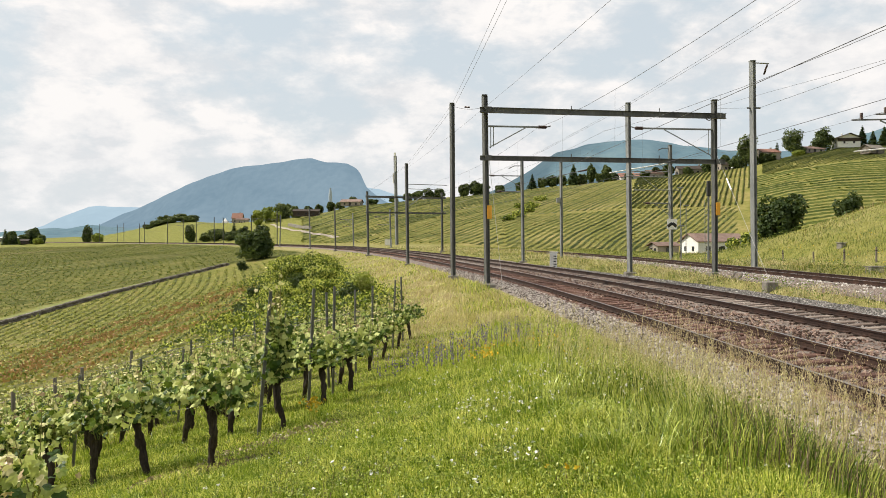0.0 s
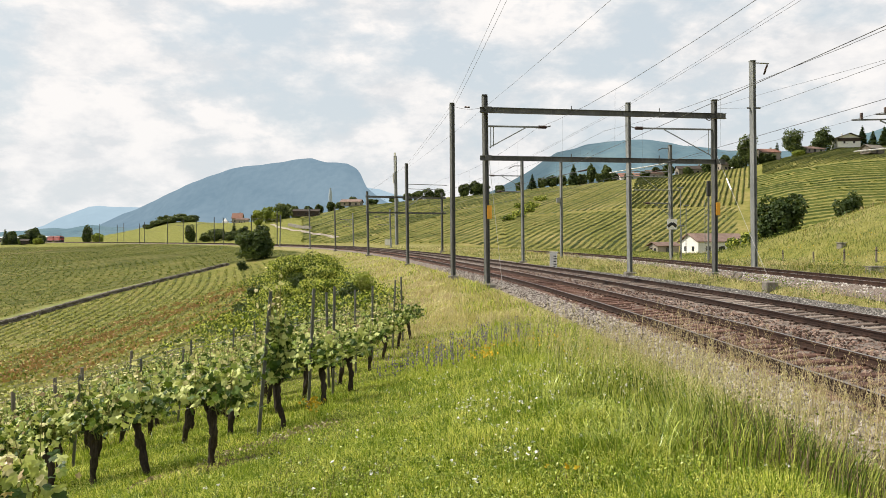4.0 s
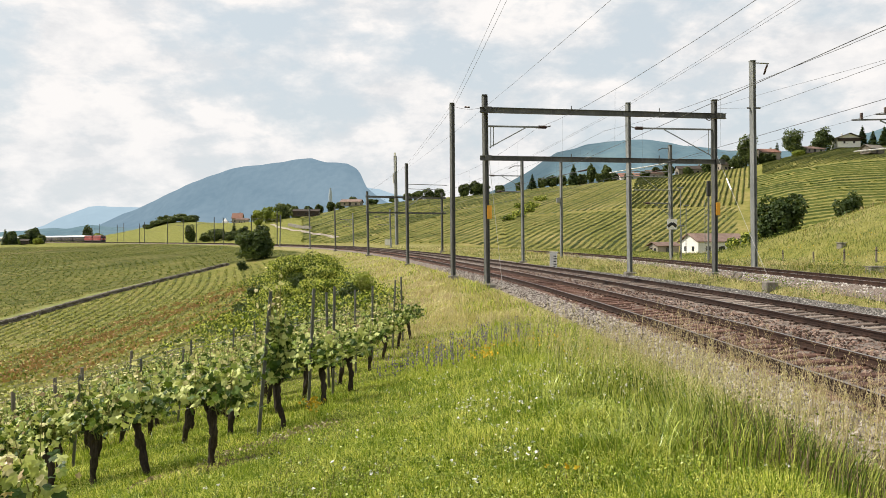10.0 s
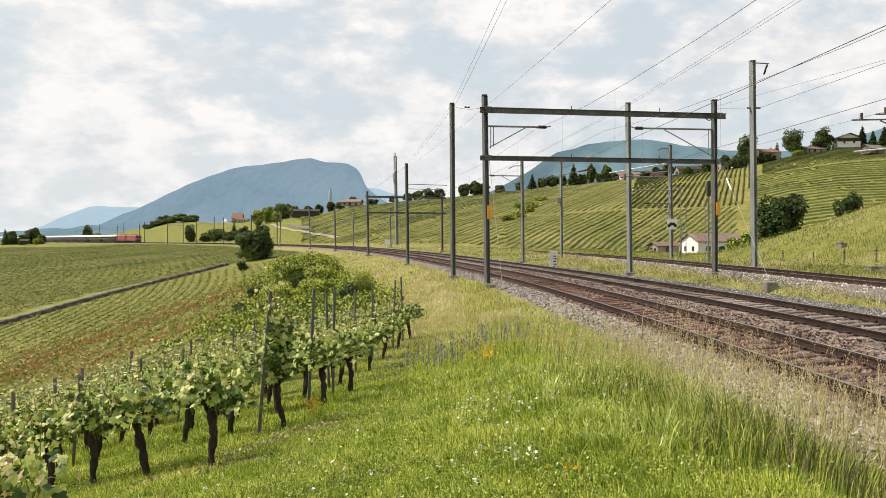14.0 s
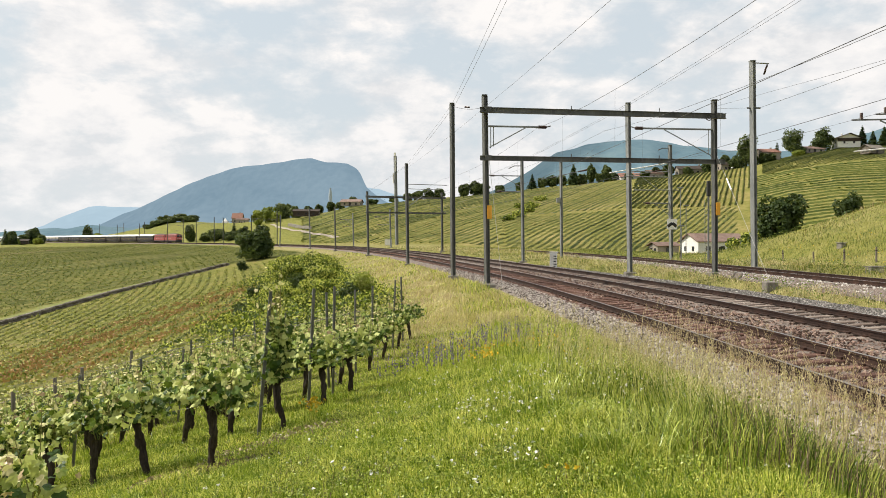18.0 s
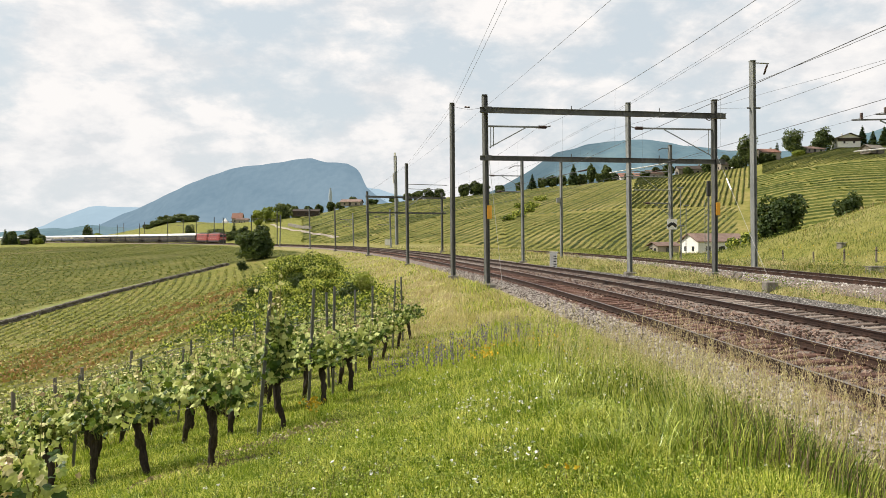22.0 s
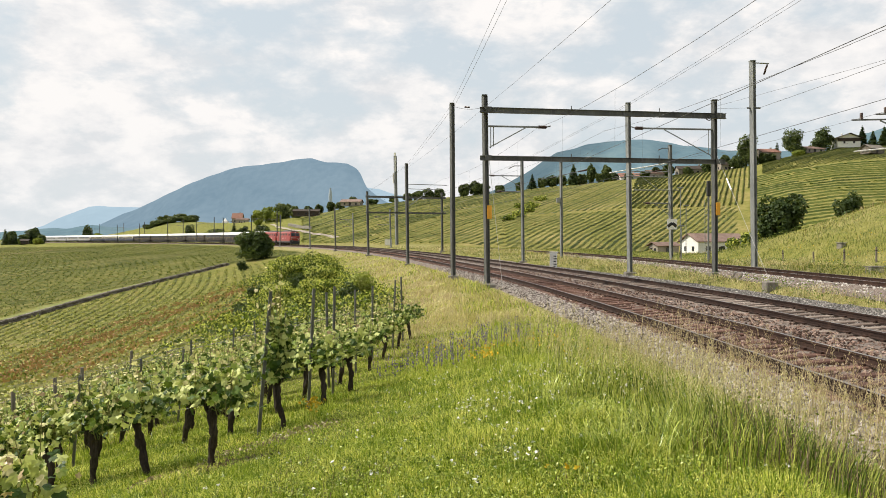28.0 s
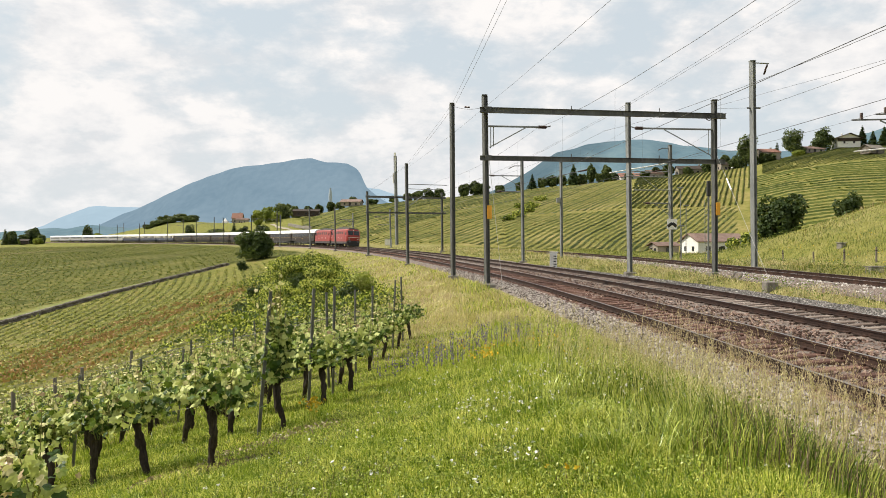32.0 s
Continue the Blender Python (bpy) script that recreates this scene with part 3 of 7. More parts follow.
fs = np.stack([i * 41 + j, i * 41 + j + 1, (i + 1) * 41 + j + 1, (i + 1) * 41 + j], -1).reshape(-1, 4)
cloud_sheet = tagged(new("backdrop_sky", sheet("backdrop_sky", vs, fs, SKY, smooth=True)), "bright half-clouded sky, white and grey clouds drifting", "sky", kind="structure")
cloud_sheet.matrix_basis = pose(0, 0, 2.1)
cloud_sheet.visible_shadow = True


# ---------- the railway ----------
def sweep(profile, path, close=True):
    """Arrays of a profile (x across, z up) swept along path: rows of (x, y, z, cos, sin)."""
    pr = np.array(profile, float)
    p = np.array(path, float)
    k, m = len(pr), len(p)
    x = p[:, None, 0] + pr[None, :, 0] * p[:, None, 3]
    y = p[:, None, 1] - pr[None, :, 0] * p[:, None, 4]
    z = p[:, None, 2] + pr[None, :, 1]
    vs = np.stack([x, y, np.broadcast_to(z, x.shape)], -1).reshape(-1, 3)
    i, j = np.meshgrid(np.arange(m - 1), np.arange(k if close else k - 1), indexing="ij")
    q = (j + 1) % k
    return vs, np.stack([i * k + j, (i + 1) * k + j, (i + 1) * k + q, i * k + q], -1).reshape(-1, 4)


def along(d, z, ys):
    c, s = rail_dir(ys)
    x, y = beside(ys, d)
    return np.stack([x, y, rail_z(ys) + z, c, s], -1)


RAIL_PROFILE = [(-0.036, 0), (0.036, 0), (0.034, -0.04), (0.010, -0.055), (0.010, -0.135), (0.07, -0.155), (0.07, -0.17), (-0.07, -0.17), (-0.07, -0.155), (-0.010, -0.135), (-0.010, -0.055), (-0.034, -0.04)]
STATIONS = np.concatenate([np.arange(-12, 60, 1.5), np.arange(60, 200, 4), np.arange(200, 1160, 10)])
CANT = 0.10


def rail_mesh(path):
    vs, fs = sweep(RAIL_PROFILE, path)
    return sheet("rail", vs, fs, [RUST, RAILTOP], np.tile([1] + [0] * 11, len(path) - 1))


def sleeper_mesh():
    bm = block(-1.25, 1.25, -0.125, 0.125, -0.15, 0.0, 0.02)
    me = bpy.data.meshes.new("sleeper")
    bm.to_mesh(me)
    bm.free()
    return me


def lay_track(label, d0, z0, mat, y_near, y_pick, y_far, path=None, cant=CANT):
    """A track: two rails, sleepers under them; the near sleepers single, the far ones joined."""
    t = thing("railway_track", label, "railway track", kind="structure")
    for k in (0, 1):
        p = along(d0 + 1.5 * k, z0 + cant * k, STATIONS) if path is None else path(1.5 * k)
        part("rail", rail_mesh(p), parent=t)
    me = sleeper_mesh()
    me.materials.append(mat)
    base = np.array([v.co for v in me.vertices])
    bf = [list(p.vertices) for p in me.polygons]
    far_v, far_f = [], []
    rng = np.random.RandomState(int(d0 * 10) + 3)
    y = y_near
    clips = bmesh.new()
    while y < y_far:
        if path is None:
            (x, yy), (c, s) = beside(np.array(y), d0 + 0.75), rail_dir(np.array(y))
            z = float(rail_z(y)) + z0 + cant / 2 - 0.17
            turn = -math.atan2(float(s), float(c))
        else:
            x, yy, z, c, s = path(0.75, np.array([y]))[0]
            z, turn = z - 0.17, -math.atan2(s, c)
        m = pose(float(x), float(yy), z + rng.uniform(-0.015, 0.01), 0, -math.degrees(math.atan2(cant, 1.5)), math.degrees(turn) + rng.uniform(-1.2, 1.2))
        if y < y_pick:
            part("sleeper", me, parent=t, at=m)
            if y < 32:
                for rx in (-0.75, 0.75):
                    for side in (-0.1, 0.1):
                        box(clips, rx + side - 0.035, rx + side + 0.035, -0.06, 0.06, 0.0, 0.045, m)
            y += 0.62
        else:
            mm = np.array(m)
            far_f += [[q + len(far_v) * len(base) for q in f] for f in bf if len(f) == 4]
            far_v.append(base @ mm[:3, :3].T + mm[:3, 3])
            y += 0.62 if y < 250 else 1.24
    part("rail_fastening", clips, RUST, t, "small rusty rail clips")
    if far_v:
        tagged(part("far_sleepers", sheet("far_sleepers", np.concatenate(far_v), far_f, mat), parent=t), kind="stuff")
    return t


lay_track("rusty curved railway track on brown sleepers in ballast", 0.0, 0.0, SLEEPER, 3.5, 85, 420)
lay_track("curved railway track on pale weathered sleepers beside the first", 4.0, 0.06, PALE_SLEEPER, 3.5, 85, 420)

branch_x = spline((-10, 20, 45, 62, 90, 130, 180), (14.9, 15.5, 15.7, 15.5, 13.0, 6.5, -6.0))
BRANCH_Y = np.concatenate([np.arange(-10, 70, 2.0), np.arange(70, 135, 5.0)])


def branch(d, ys=BRANCH_Y):
    g = (branch_x(ys + 1) - branch_x(ys - 1)) / 2
    c = 1 / np.sqrt(1 + g * g)
    return np.stack([branch_x(ys) + d * c, ys - d * g * c, np.full(len(ys), 0.6) + 0 * ys, c, g * c], -1)


lay_track("single branch railway track in grey ballast by a grassy bank", 20.0, 0.0, PALE_SLEEPER, 14.0, 70, 118, branch, 0.0)


def bed(name, label, path_of, profile, ys, mat, seed, amp=0.022):
    """A ballast bed: a rough strip with sloping shoulders."""
    offs = np.array([p[0] for p in profile])
    d = np.concatenate([np.linspace(offs[i], offs[i + 1], max(2, int((offs[i + 1] - offs[i]) / 0.22)) + 1)[:-1] for i in range(len(offs) - 1)] + [offs[-1:]])
    zz = np.interp(d, offs, [p[1] for p in profile])
    rng = np.random.RandomState(seed)
    rows = []
    for y in ys:
        c, s = rail_dir(y) if path_of is None else path_of(0.0, np.array([y]))[0][3:5]
        if path_of is None:
            x, yy = beside(y, d)
            z = rail_z(y) + zz
        else:
            p = path_of(0.0, np.array([y]))[0]
            x, yy, z = p[0] + d * c, p[1] - d * s, p[2] + zz
        inner = np.ones(len(d))
        inner[[0, -1]] = 0
        rows.append(np.stack([x, yy + 0 * d, z + rng.normal(0, amp, len(d)) * inner], -1))
    k = len(d)
    i, j = np.meshgrid(np.arange(len(ys) - 1), np.arange(k - 1), indexing="ij")
    f = np.stack([i * k + j, i * k + j + 1, (i + 1) * k + j + 1, (i + 1) * k + j], -1).reshape(-1, 4)
    return tagged(new(name, sheet(name, np.concatenate(rows), f, mat)), label, "ballast", kind="structure")


BED_PROFILE = [(-2.2, -0.66), (-1.15, -0.28), (-0.4, -0.225), (0.1, -0.215), (1.5, -0.118), (2.6, -0.15), (3.9, -0.16), (5.6, -0.062), (6.4, -0.09), (8.9, -0.15), (9.6, -0.45)]
bed("ballast", "coarse grey and rusty ballast under two curved tracks", None, BED_PROFILE,
    np.concatenate([np.arange(-12, 45, 0.25), np.arange(45, 120, 1.0), np.arange(120, 1160, 8.0)]), BED, 4)
BRANCH_PROFILE = [(-0.85, -0.55), (-0.5, -0.19), (2.0, -0.19), (2.8, -0.62)]
bed("ballast_branch", "grey ballast under the single branch track", branch, BRANCH_PROFILE, np.arange(-10, 132, 0.7), BED, 5)


def stones(name, label, count, pick, size, mat, seed):
    """Loose angular stones, joined: each a knocked-about eight-sided lump."""
    rng = np.random.RandomState(seed)
    o = np.array([(1, 0, 0), (-1, 0, 0), (0, 1, 0), (0, -1, 0), (0, 0, 1), (0, 0, -1)], float)
    f = np.array([(0, 2, 4), (2, 1, 4), (1, 3, 4), (3, 0, 4), (2, 0, 5), (1, 2, 5), (3, 1, 5), (0, 3, 5)])
    c = pick(rng, count)
    count = len(c)
    s = size * rng.uniform(0.55, 1.35, (count, 1, 1)) * rng.uniform(0.6, 1.2, (count, 1, 3))
    p = o[None] * s + rng.normal(0, size * 0.22, (count, 6, 3))
    a = rng.uniform(0, 6.28, count)
    ca, sa = np.cos(a)[:, None], np.sin(a)[:, None]
    tilt = rng.normal(0, 0.5, (count, 1))
    x, y, z = p[..., 0] * ca - p[..., 1] * sa, p[..., 0] * sa + p[..., 1] * ca, p[..., 2]
    y, z = y * np.cos(tilt) - z * np.sin(tilt), y * np.sin(tilt) + z * np.cos(tilt)
    v = np.stack([x, y, z], -1) + c[:, None, :]
    fs = (f[None] + 6 * np.arange(count)[:, None, None]).reshape(-1, 3)
    return tagged(new(name, sheet(name, v.reshape(-1, 3), fs, mat)), label, "ballast stones", kind="stuff")


def on_bed(d0, d1, y0, y1):
    def pick(rng, k):
        y = y0 * (y1 / y0) ** (rng.rand(k) ** 0.8)
        d = rng.uniform(d0, d1, k)
        x, yy = beside(y, d)
        z = rail_z(y) + np.interp(d, [p[0] for p in BED_PROFILE], [p[1] for p in BED_PROFILE])
        return np.stack([x, yy, z + 0.005], -1)
    return pick


stones("ballast_stones", "loose grey ballast stones on the shoulder", 14000, on_bed(-2.0, -0.35, 5, 60), 0.047, STONE, 1)
stones("ballast_stones", "rust-stained ballast stones between the rails", 17000, on_bed(-0.3, 3.9, 5, 55), 0.042, RED_STONE, 2)
stones("ballast_stones", "loose grey ballast stones along the second track", 5000, on_bed(4.1, 5.6, 7, 60), 0.036, STONE, 3)
stones("ballast_stones", "pale grey ballast stones on the outer shoulder", 26000, on_bed(5.8, 8.5, 8, 60), 0.05, GREY_STONE, 6)


def on_branch(rng, k):
    y = 14 * (75 / 14) ** rng.rand(k)
    d = rng.uniform(-0.7, 2.7, k)
    p = branch(0.0, y)
    return np.stack([p[:, 0] + d * p[:, 3], y - d * p[:, 4], p[:, 2] + np.interp(d, [q[0] for q in BRANCH_PROFILE], [q[1] for q in BRANCH_PROFILE])], -1)


stones("ballast_stones", "grey ballast stones of the branch track", 9000, on_branch, 0.05, GREY_STONE, 8)


# ---------- masts, portals and wires ----------
MAST_TURN = radians(30)


def mast(base, top, w=0.22, mat=None, label="", name="catenary_mast", group="masts along the line", foot=True):
    """A rolled-steel H-section mast on a concrete foot, standing from base to top."""
    mat = mat or STEEL
    b, t = Vector(base), Vector(top)
    g = ground_at(b.x, b.y)
    th = thing(name, label or "tall grey steel catenary mast standing on the verge", "catenary mast", group, pose(b.x, b.y, g))
    o = Vector((b.x, b.y, g))
    part("post", girder((0, 0, -0.3), t - o, w, w * 1.0, 0.03, (math.cos(MAST_TURN), math.sin(MAST_TURN), 0)), mat, th)
    if foot:
        part("foot", block(-0.33, 0.33, -0.33, 0.33, -0.35, max(0.08, b.z - g), 0.03), CONCRETE, th, "square concrete foot")
    part("cap", block(-w * 0.6, w * 0.6, -w * 0.6, w * 0.6, -0.015, 0.03, 0, Matrix.Translation(t - o)), mat, th)
    return th, o


def insulator(parent, a, b, r=0.10, label="ribbed brown insulator"):
    """A ribbed insulator between a and b."""
    a, b = Vector(a), Vector(b)
    bm = bar(a, b, r * 0.6)
    for i in range(8):
        p = a.lerp(b, 0.08 + 0.84 * i / 7)
        rod(bm, p - (b - a).normalized() * 0.018, p + (b - a).normalized() * 0.018, r, r * 0.7, 10)
    return part("insulator", bm, ISOLATOR, parent, label)


def cantilever(th, o, x, y, zs, reach, drop=0.55, side=-1, brace=True):
    """A bracket arm from a mast towards the track: tube, brace, insulator, two hangers on the mast."""
    c, s = rail_dir(y)
    ax = Vector((float(c), -float(s), 0)) * side
    root = Vector((x, y, zs)) - o
    tip = root + ax * reach
    arm = part("bracket_arm", bar(root, tip - ax * 0.55, 0.05), STEEL, th)
    insulator(arm, tip - ax * 0.55, tip - ax * 0.1)
    part("clamp", bar(tip - ax * 0.12, tip + ax * 0.12 + Vector((0, 0, 0.07)), 0.03), DARK_STEEL, arm)
    if brace:
        part("brace", bar(root + Vector((0, 0, -drop - 0.55)) + ax * 0.1, root + ax * (reach * 0.62) + Vector((0, 0, -0.05)), 0.028), STEEL, th)
        part("hanger", bar(root + ax * 0.16, root + ax * 0.16 + Vector((0, 0, -drop - 0.6)), 0.022), STEEL, th)
        part("hanger", bar(root + ax * 0.3, root + ax * 0.3 + Vector((0, 0, -drop - 0.5)), 0.022), STEEL, th)
    return tip + o


def steady(th, o, a, b):
    """A registration arm, light tube with a small insulator, which pulls the contact wire aside."""
    a, b = Vector(a) - o, Vector(b) - o
    arm = part("registration_arm", bar(a.lerp(b, 0.2), b, 0.022), STEEL, th, "slim pale registration tube")
    insulator(arm, a, a.lerp(b, 0.2), 0.05)
    return arm


def portal(left, right, z_up, z_low, z_top, w, orange, label):
    """A portal of two masts and two cross beams over both tracks."""
    la, ra = Vector(left), Vector(right)
    gl, gr = ground_at(la.x, la.y), ground_at(ra.x, ra.y)
    o = Vector((la.x, la.y, gl))
    th = thing("catenary_portal", label, "catenary portal", "portals over the line", Matrix.Translation(o))
    ax = (ra - la)
    ax.z = 0
    ln = ax.length
    ax.normalize()
    fw = Vector((-ax.y, ax.x, 0))
    for p, g, zt, lean in ((la, gl, z_top, -0.17), (ra, gr, z_top + 0.1, -0.1)):
        leg = part("leg", girder(Vector((p.x, p.y, g - 0.4)) - o, Vector((p.x + lean, p.y, zt)) - o, w, w * 1.1, 0.03, (math.cos(MAST_TURN), math.sin(MAST_TURN), 0)), DARK_STEEL, th)
        part("foot", block(-0.38, 0.38, -0.38, 0.38, -0.4, 0.2, 0.04, Matrix.Translation(Vector((p.x, p.y, g)) - o)), CONCRETE, leg, "stained concrete foot")
        part("leg_cap", block(-0.14, 0.14, -0.16, 0.16, 0, 0.05, 0, Matrix.Translation(Vector((p.x + lean, p.y, zt)) - o)), DARK_STEEL, leg)
        if orange:
            m = Matrix.Translation(Vector((p.x - 0.05, p.y, (3.2 if p is la else 3.45))) - o) @ Matrix.Rotation(math.atan2(ax.y, ax.x), 4, "Z")
            part("sign_plate", block(-0.03, 0.22, -0.24, -0.2, 0, 0.70, 0.008, m), ORANGE, leg, "plain orange enamel plate")
    for name, z, h in (("upper_beam", z_up, 0.28), ("lower_beam", z_low, 0.24)):
        a = Vector((la.x, la.y, z)) - o - ax * 0.45 - fw * 0.22
        b = Vector((ra.x, ra.y, z)) - o + ax * 0.45 - fw * 0.22
        beam = part(name, girder(a, b, 0.20, h, 0.022), DARK_STEEL, th)
        for k in range(int(ln / 1.0)):
            p = a + ax * (0.8 + k * 1.0)
            part("stiffener", girder(p + Vector((0, 0, -h * 0.42)) - fw * 0.06, p + Vector((0.02, 0, h * 0.42)) - fw * 0.06, 0.05, 0.03, 0.008, (0, 1, 0)), DARK_STEEL, beam)
        for k in (0.36, 0.72):
            part("pin", bar(a.lerp(b, k) + Vector((0, 0, -h * 0.6)), a.lerp(b, k) + Vector((0, 0, h * 1.2)), 0.025), DARK_STEEL, beam)
        for q in (a + ax * 0.42, b - ax * 0.42):
            part("bracket", block(-0.16, 0.16, -0.05, 0.05, -h * 0.58, h * 0.58, 0.01, Matrix.Translation(q - fw * 0.1) @ Matrix.Rotation(math.atan2(ax.y, ax.x), 4, "Z")), DARK_STEEL, beam)
    return th, o, ax


def wire(label, pts, r=0.012, sag=0.0, name="overhead_wire", mat=None, seg=10):
    """A thin wire through points, sagging a little in each span."""
    cu = bpy.data.curves.new(name, "CURVE")
    r = r * 0.72 if r < 0.02 and mat is None else r
    cu.dimensions, cu.bevel_depth, cu.bevel_resolution = "3D", r, 0
    sp = cu.splines.new("POLY")
    ps = []
    for a, b in zip(pts[:-1], pts[1:]):
        a, b = Vector(a), Vector(b)
        ln = (b - a).length
        for i in range(seg):
            t = i / seg
            ps.append(a.lerp(b, t) - Vector((0, 0, sag * ln * ln * 4 * t * (1 - t) / 2500)))
    ps.append(Vector(pts[-1]))
    sp.points.add(len(ps) - 1)
    for q, p in zip(sp.points, ps):
        q.co = (*p, 1)
    cu.materials.append(mat or WIRE)
    tmp = new(name, cu)
    me = bpy.data.meshes.new_from_object(tmp)
    bpy.data.objects.remove(tmp)
    return tagged(new(name, me), label, "wire", "overhead wires")


P1, O1, A1 = portal((2.34, 37.1, 0), (14.95, 38.9, 0.2), 8.85, 6.36, 9.63, 0.22, True, "dark steel catenary portal with two beams over both tracks")
P2, O2, A2 = portal((-10.45, 99.2, 0), (-0.09, 102.8, 0.4), 8.15, 5.95, 8.85, 0.24, False, "distant dark steel catenary portal over the curved tracks")

# brackets on the near portal
T1 = cantilever(P1, O1, 2.34, 37.1, 8.05, 3.25, 0.55, 1)
T2 = cantilever(P1, O1, 14.85, 38.9, 8.15, 4.6, 0.9, -1)
steady(P1, O1, (7.7, 37.9, 5.85), (5.2, 37.5, 5.3))
steady(P1, O1, (11.9, 38.5, 5.9), (9.1, 38.2, 5.38))

# masts on the downhill side of the line
for (b, t, w, m) in (((0.65, 45.0, -0.16), (0.57, 45.0, 10.75), 0.24, DARK_STEEL), ((-3.42, 69.2, -0.22), (-3.58, 69.2, 9.54), 0.24, DARK_STEEL),
                     ((-19.57, 129.1, 0.3), (-19.75, 129.1, 8.1), 0.22, DARK_STEEL), ((-28.86, 153.9, 0.4), (-29.05, 153.9, 9.1), 0.22, STEEL),
                     ((-42.4, 184.0, 0.4), (-42.2, 184.0, 8.6), 0.22, STEEL)):
    mast(b, t, w, m, "slender dark steel mast on the grassy downhill verge")
# masts on the uphill side, with brackets over the second track
for (b, t, reach) in (((7.67, 67.7, 0.1), (7.53, 67.7, 9.7), 3.4), ((-10.0, 136.0, 0.6), (-10.2, 136.0, 8.0), 3.3), ((-20.2, 160.2, 0.7), (-20.4, 160.2, 8.2), 3.3)):
    th, o = mast(b, t, 0.22, STEEL, "grey steel catenary mast with a bracket arm over the track")
    cantilever(th, o, b[0], b[1], t[2] - 1.5, reach)
    cantilever(th, o, b[0], b[1], t[2] - 3.0, reach * 0.8, brace=False)
th, o = mast((11.73, 44.4, 0.1), (11.56, 44.4, 10.65), 0.24, STEEL, "tall grey steel mast between the main line and the branch")
th, o = mast((12.4, 74.0, 0.3), (12.3, 74.0, 10.2), 0.22, STEEL, "grey steel mast with a small box beside the branch")
part("switch_box", block(-0.2, 0.2, -0.18, 0.18, 0, 0.5, 0.02, Matrix.Translation(Vector((12.05, 74.0, 6.0)) - o)), STEEL, th, "grey steel box")
th, o = mast((18.7, 42.5, 0.5), (18.5, 42.5, 12.8), 0.27, STEEL, "tall grey steel feeder mast at the foot of the bank")
part("top_arm", bar(Vector((18.5, 42.5, 12.7)) - o, Vector((19.5, 42.5, 12.65)) - o, 0.035), STEEL, th)
insulator(th, Vector((19.4, 42.5, 12.6)) - o, Vector((19.2, 42.5, 12.0)) - o, 0.07)
part("side_clamp", bar(Vector((18.2, 42.5, 10.0)) - o, Vector((19.0, 42.5, 10.0)) - o, 0.05), DARK_STEEL, th)
th, o = mast((20.64, 64.0, 0.3), (20.47, 64.0, 10.65), 0.26, STEEL, "grey steel mast carrying a chevron board beside the branch")
cantilever(th, o, 20.6, 64.0, 9.3, 2.6)
cantilever(th, o, 20.6, 64.0, 5.4, 2.6)
sg = part("chevron_board", block(-0.46, 0.46, -0.2, -0.17, 0, 0.95, 0.02, Matrix.Translation(Vector((20.62, 63.95, 3.05)) - o)), WHITE, th, "white square board with a black chevron")
bm = bmesh.new()
for q in (-1, 1):
    box(bm, 0, 0.50, -0.225, -0.205, -0.13, 0.13, Matrix.Translation(Vector((20.62, 63.95, 3.62)) - o) @ Matrix.Rotation(radians(90 - q * 90), 4, "Z") @ Matrix.Rotation(radians(38), 4, "Y")) if q > 0 else \
        box(bm, -0.50, 0, -0.225, -0.205, -0.13, 0.13, Matrix.Translation(Vector((20.62, 63.95, 3.62)) - o) @ Matrix.Rotation(radians(-38), 4, "Y"))
part("chevron", bm, BLACK, sg)


# ---------- the train ----------
def profile_body(length, section, chamfer=0.0):
    """A body of constant cross section (y, z), along x, centred."""
    bm = bmesh.new()
    ends = [[bm.verts.new((sx * length / 2, y, z)) for y, z in section] for sx in (-1, 1)]
    k = len(section)
    for i in range(k):
        bm.faces.new((ends[0][i], ends[1][i], ends[1][(i + 1) % k], ends[0][(i + 1) % k]))
    bm.faces.new(ends[0][::-1])
    bm.faces.new(ends[1])
    bmesh.ops.recalc_face_normals(bm, faces=bm.faces[:])
    return bm


def wheelset(parent, x, r):
    ax = part("wheelset", bar((x, -0.95, r), (x, 0.95, r), 0.08), GREY_PAINT, parent)
    for y in (-0.75, 0.75):
        part("wheel", bar((x, y - 0.07, r), (x, y + 0.07, r), r, None, 20), RUST, ax)


def bogie(parent, x, base, r=0.46):
    b = part("bogie", block(x - base / 2 - 0.7, x + base / 2 + 0.7, -1.1, 1.1, r * 0.9, r * 0.9 + 0.42, 0.06), GREY_PAINT, parent, "dark grey bogie")
    for s in (-1, 1):
        wheelset(b, x + s * base / 2, r)
    return b


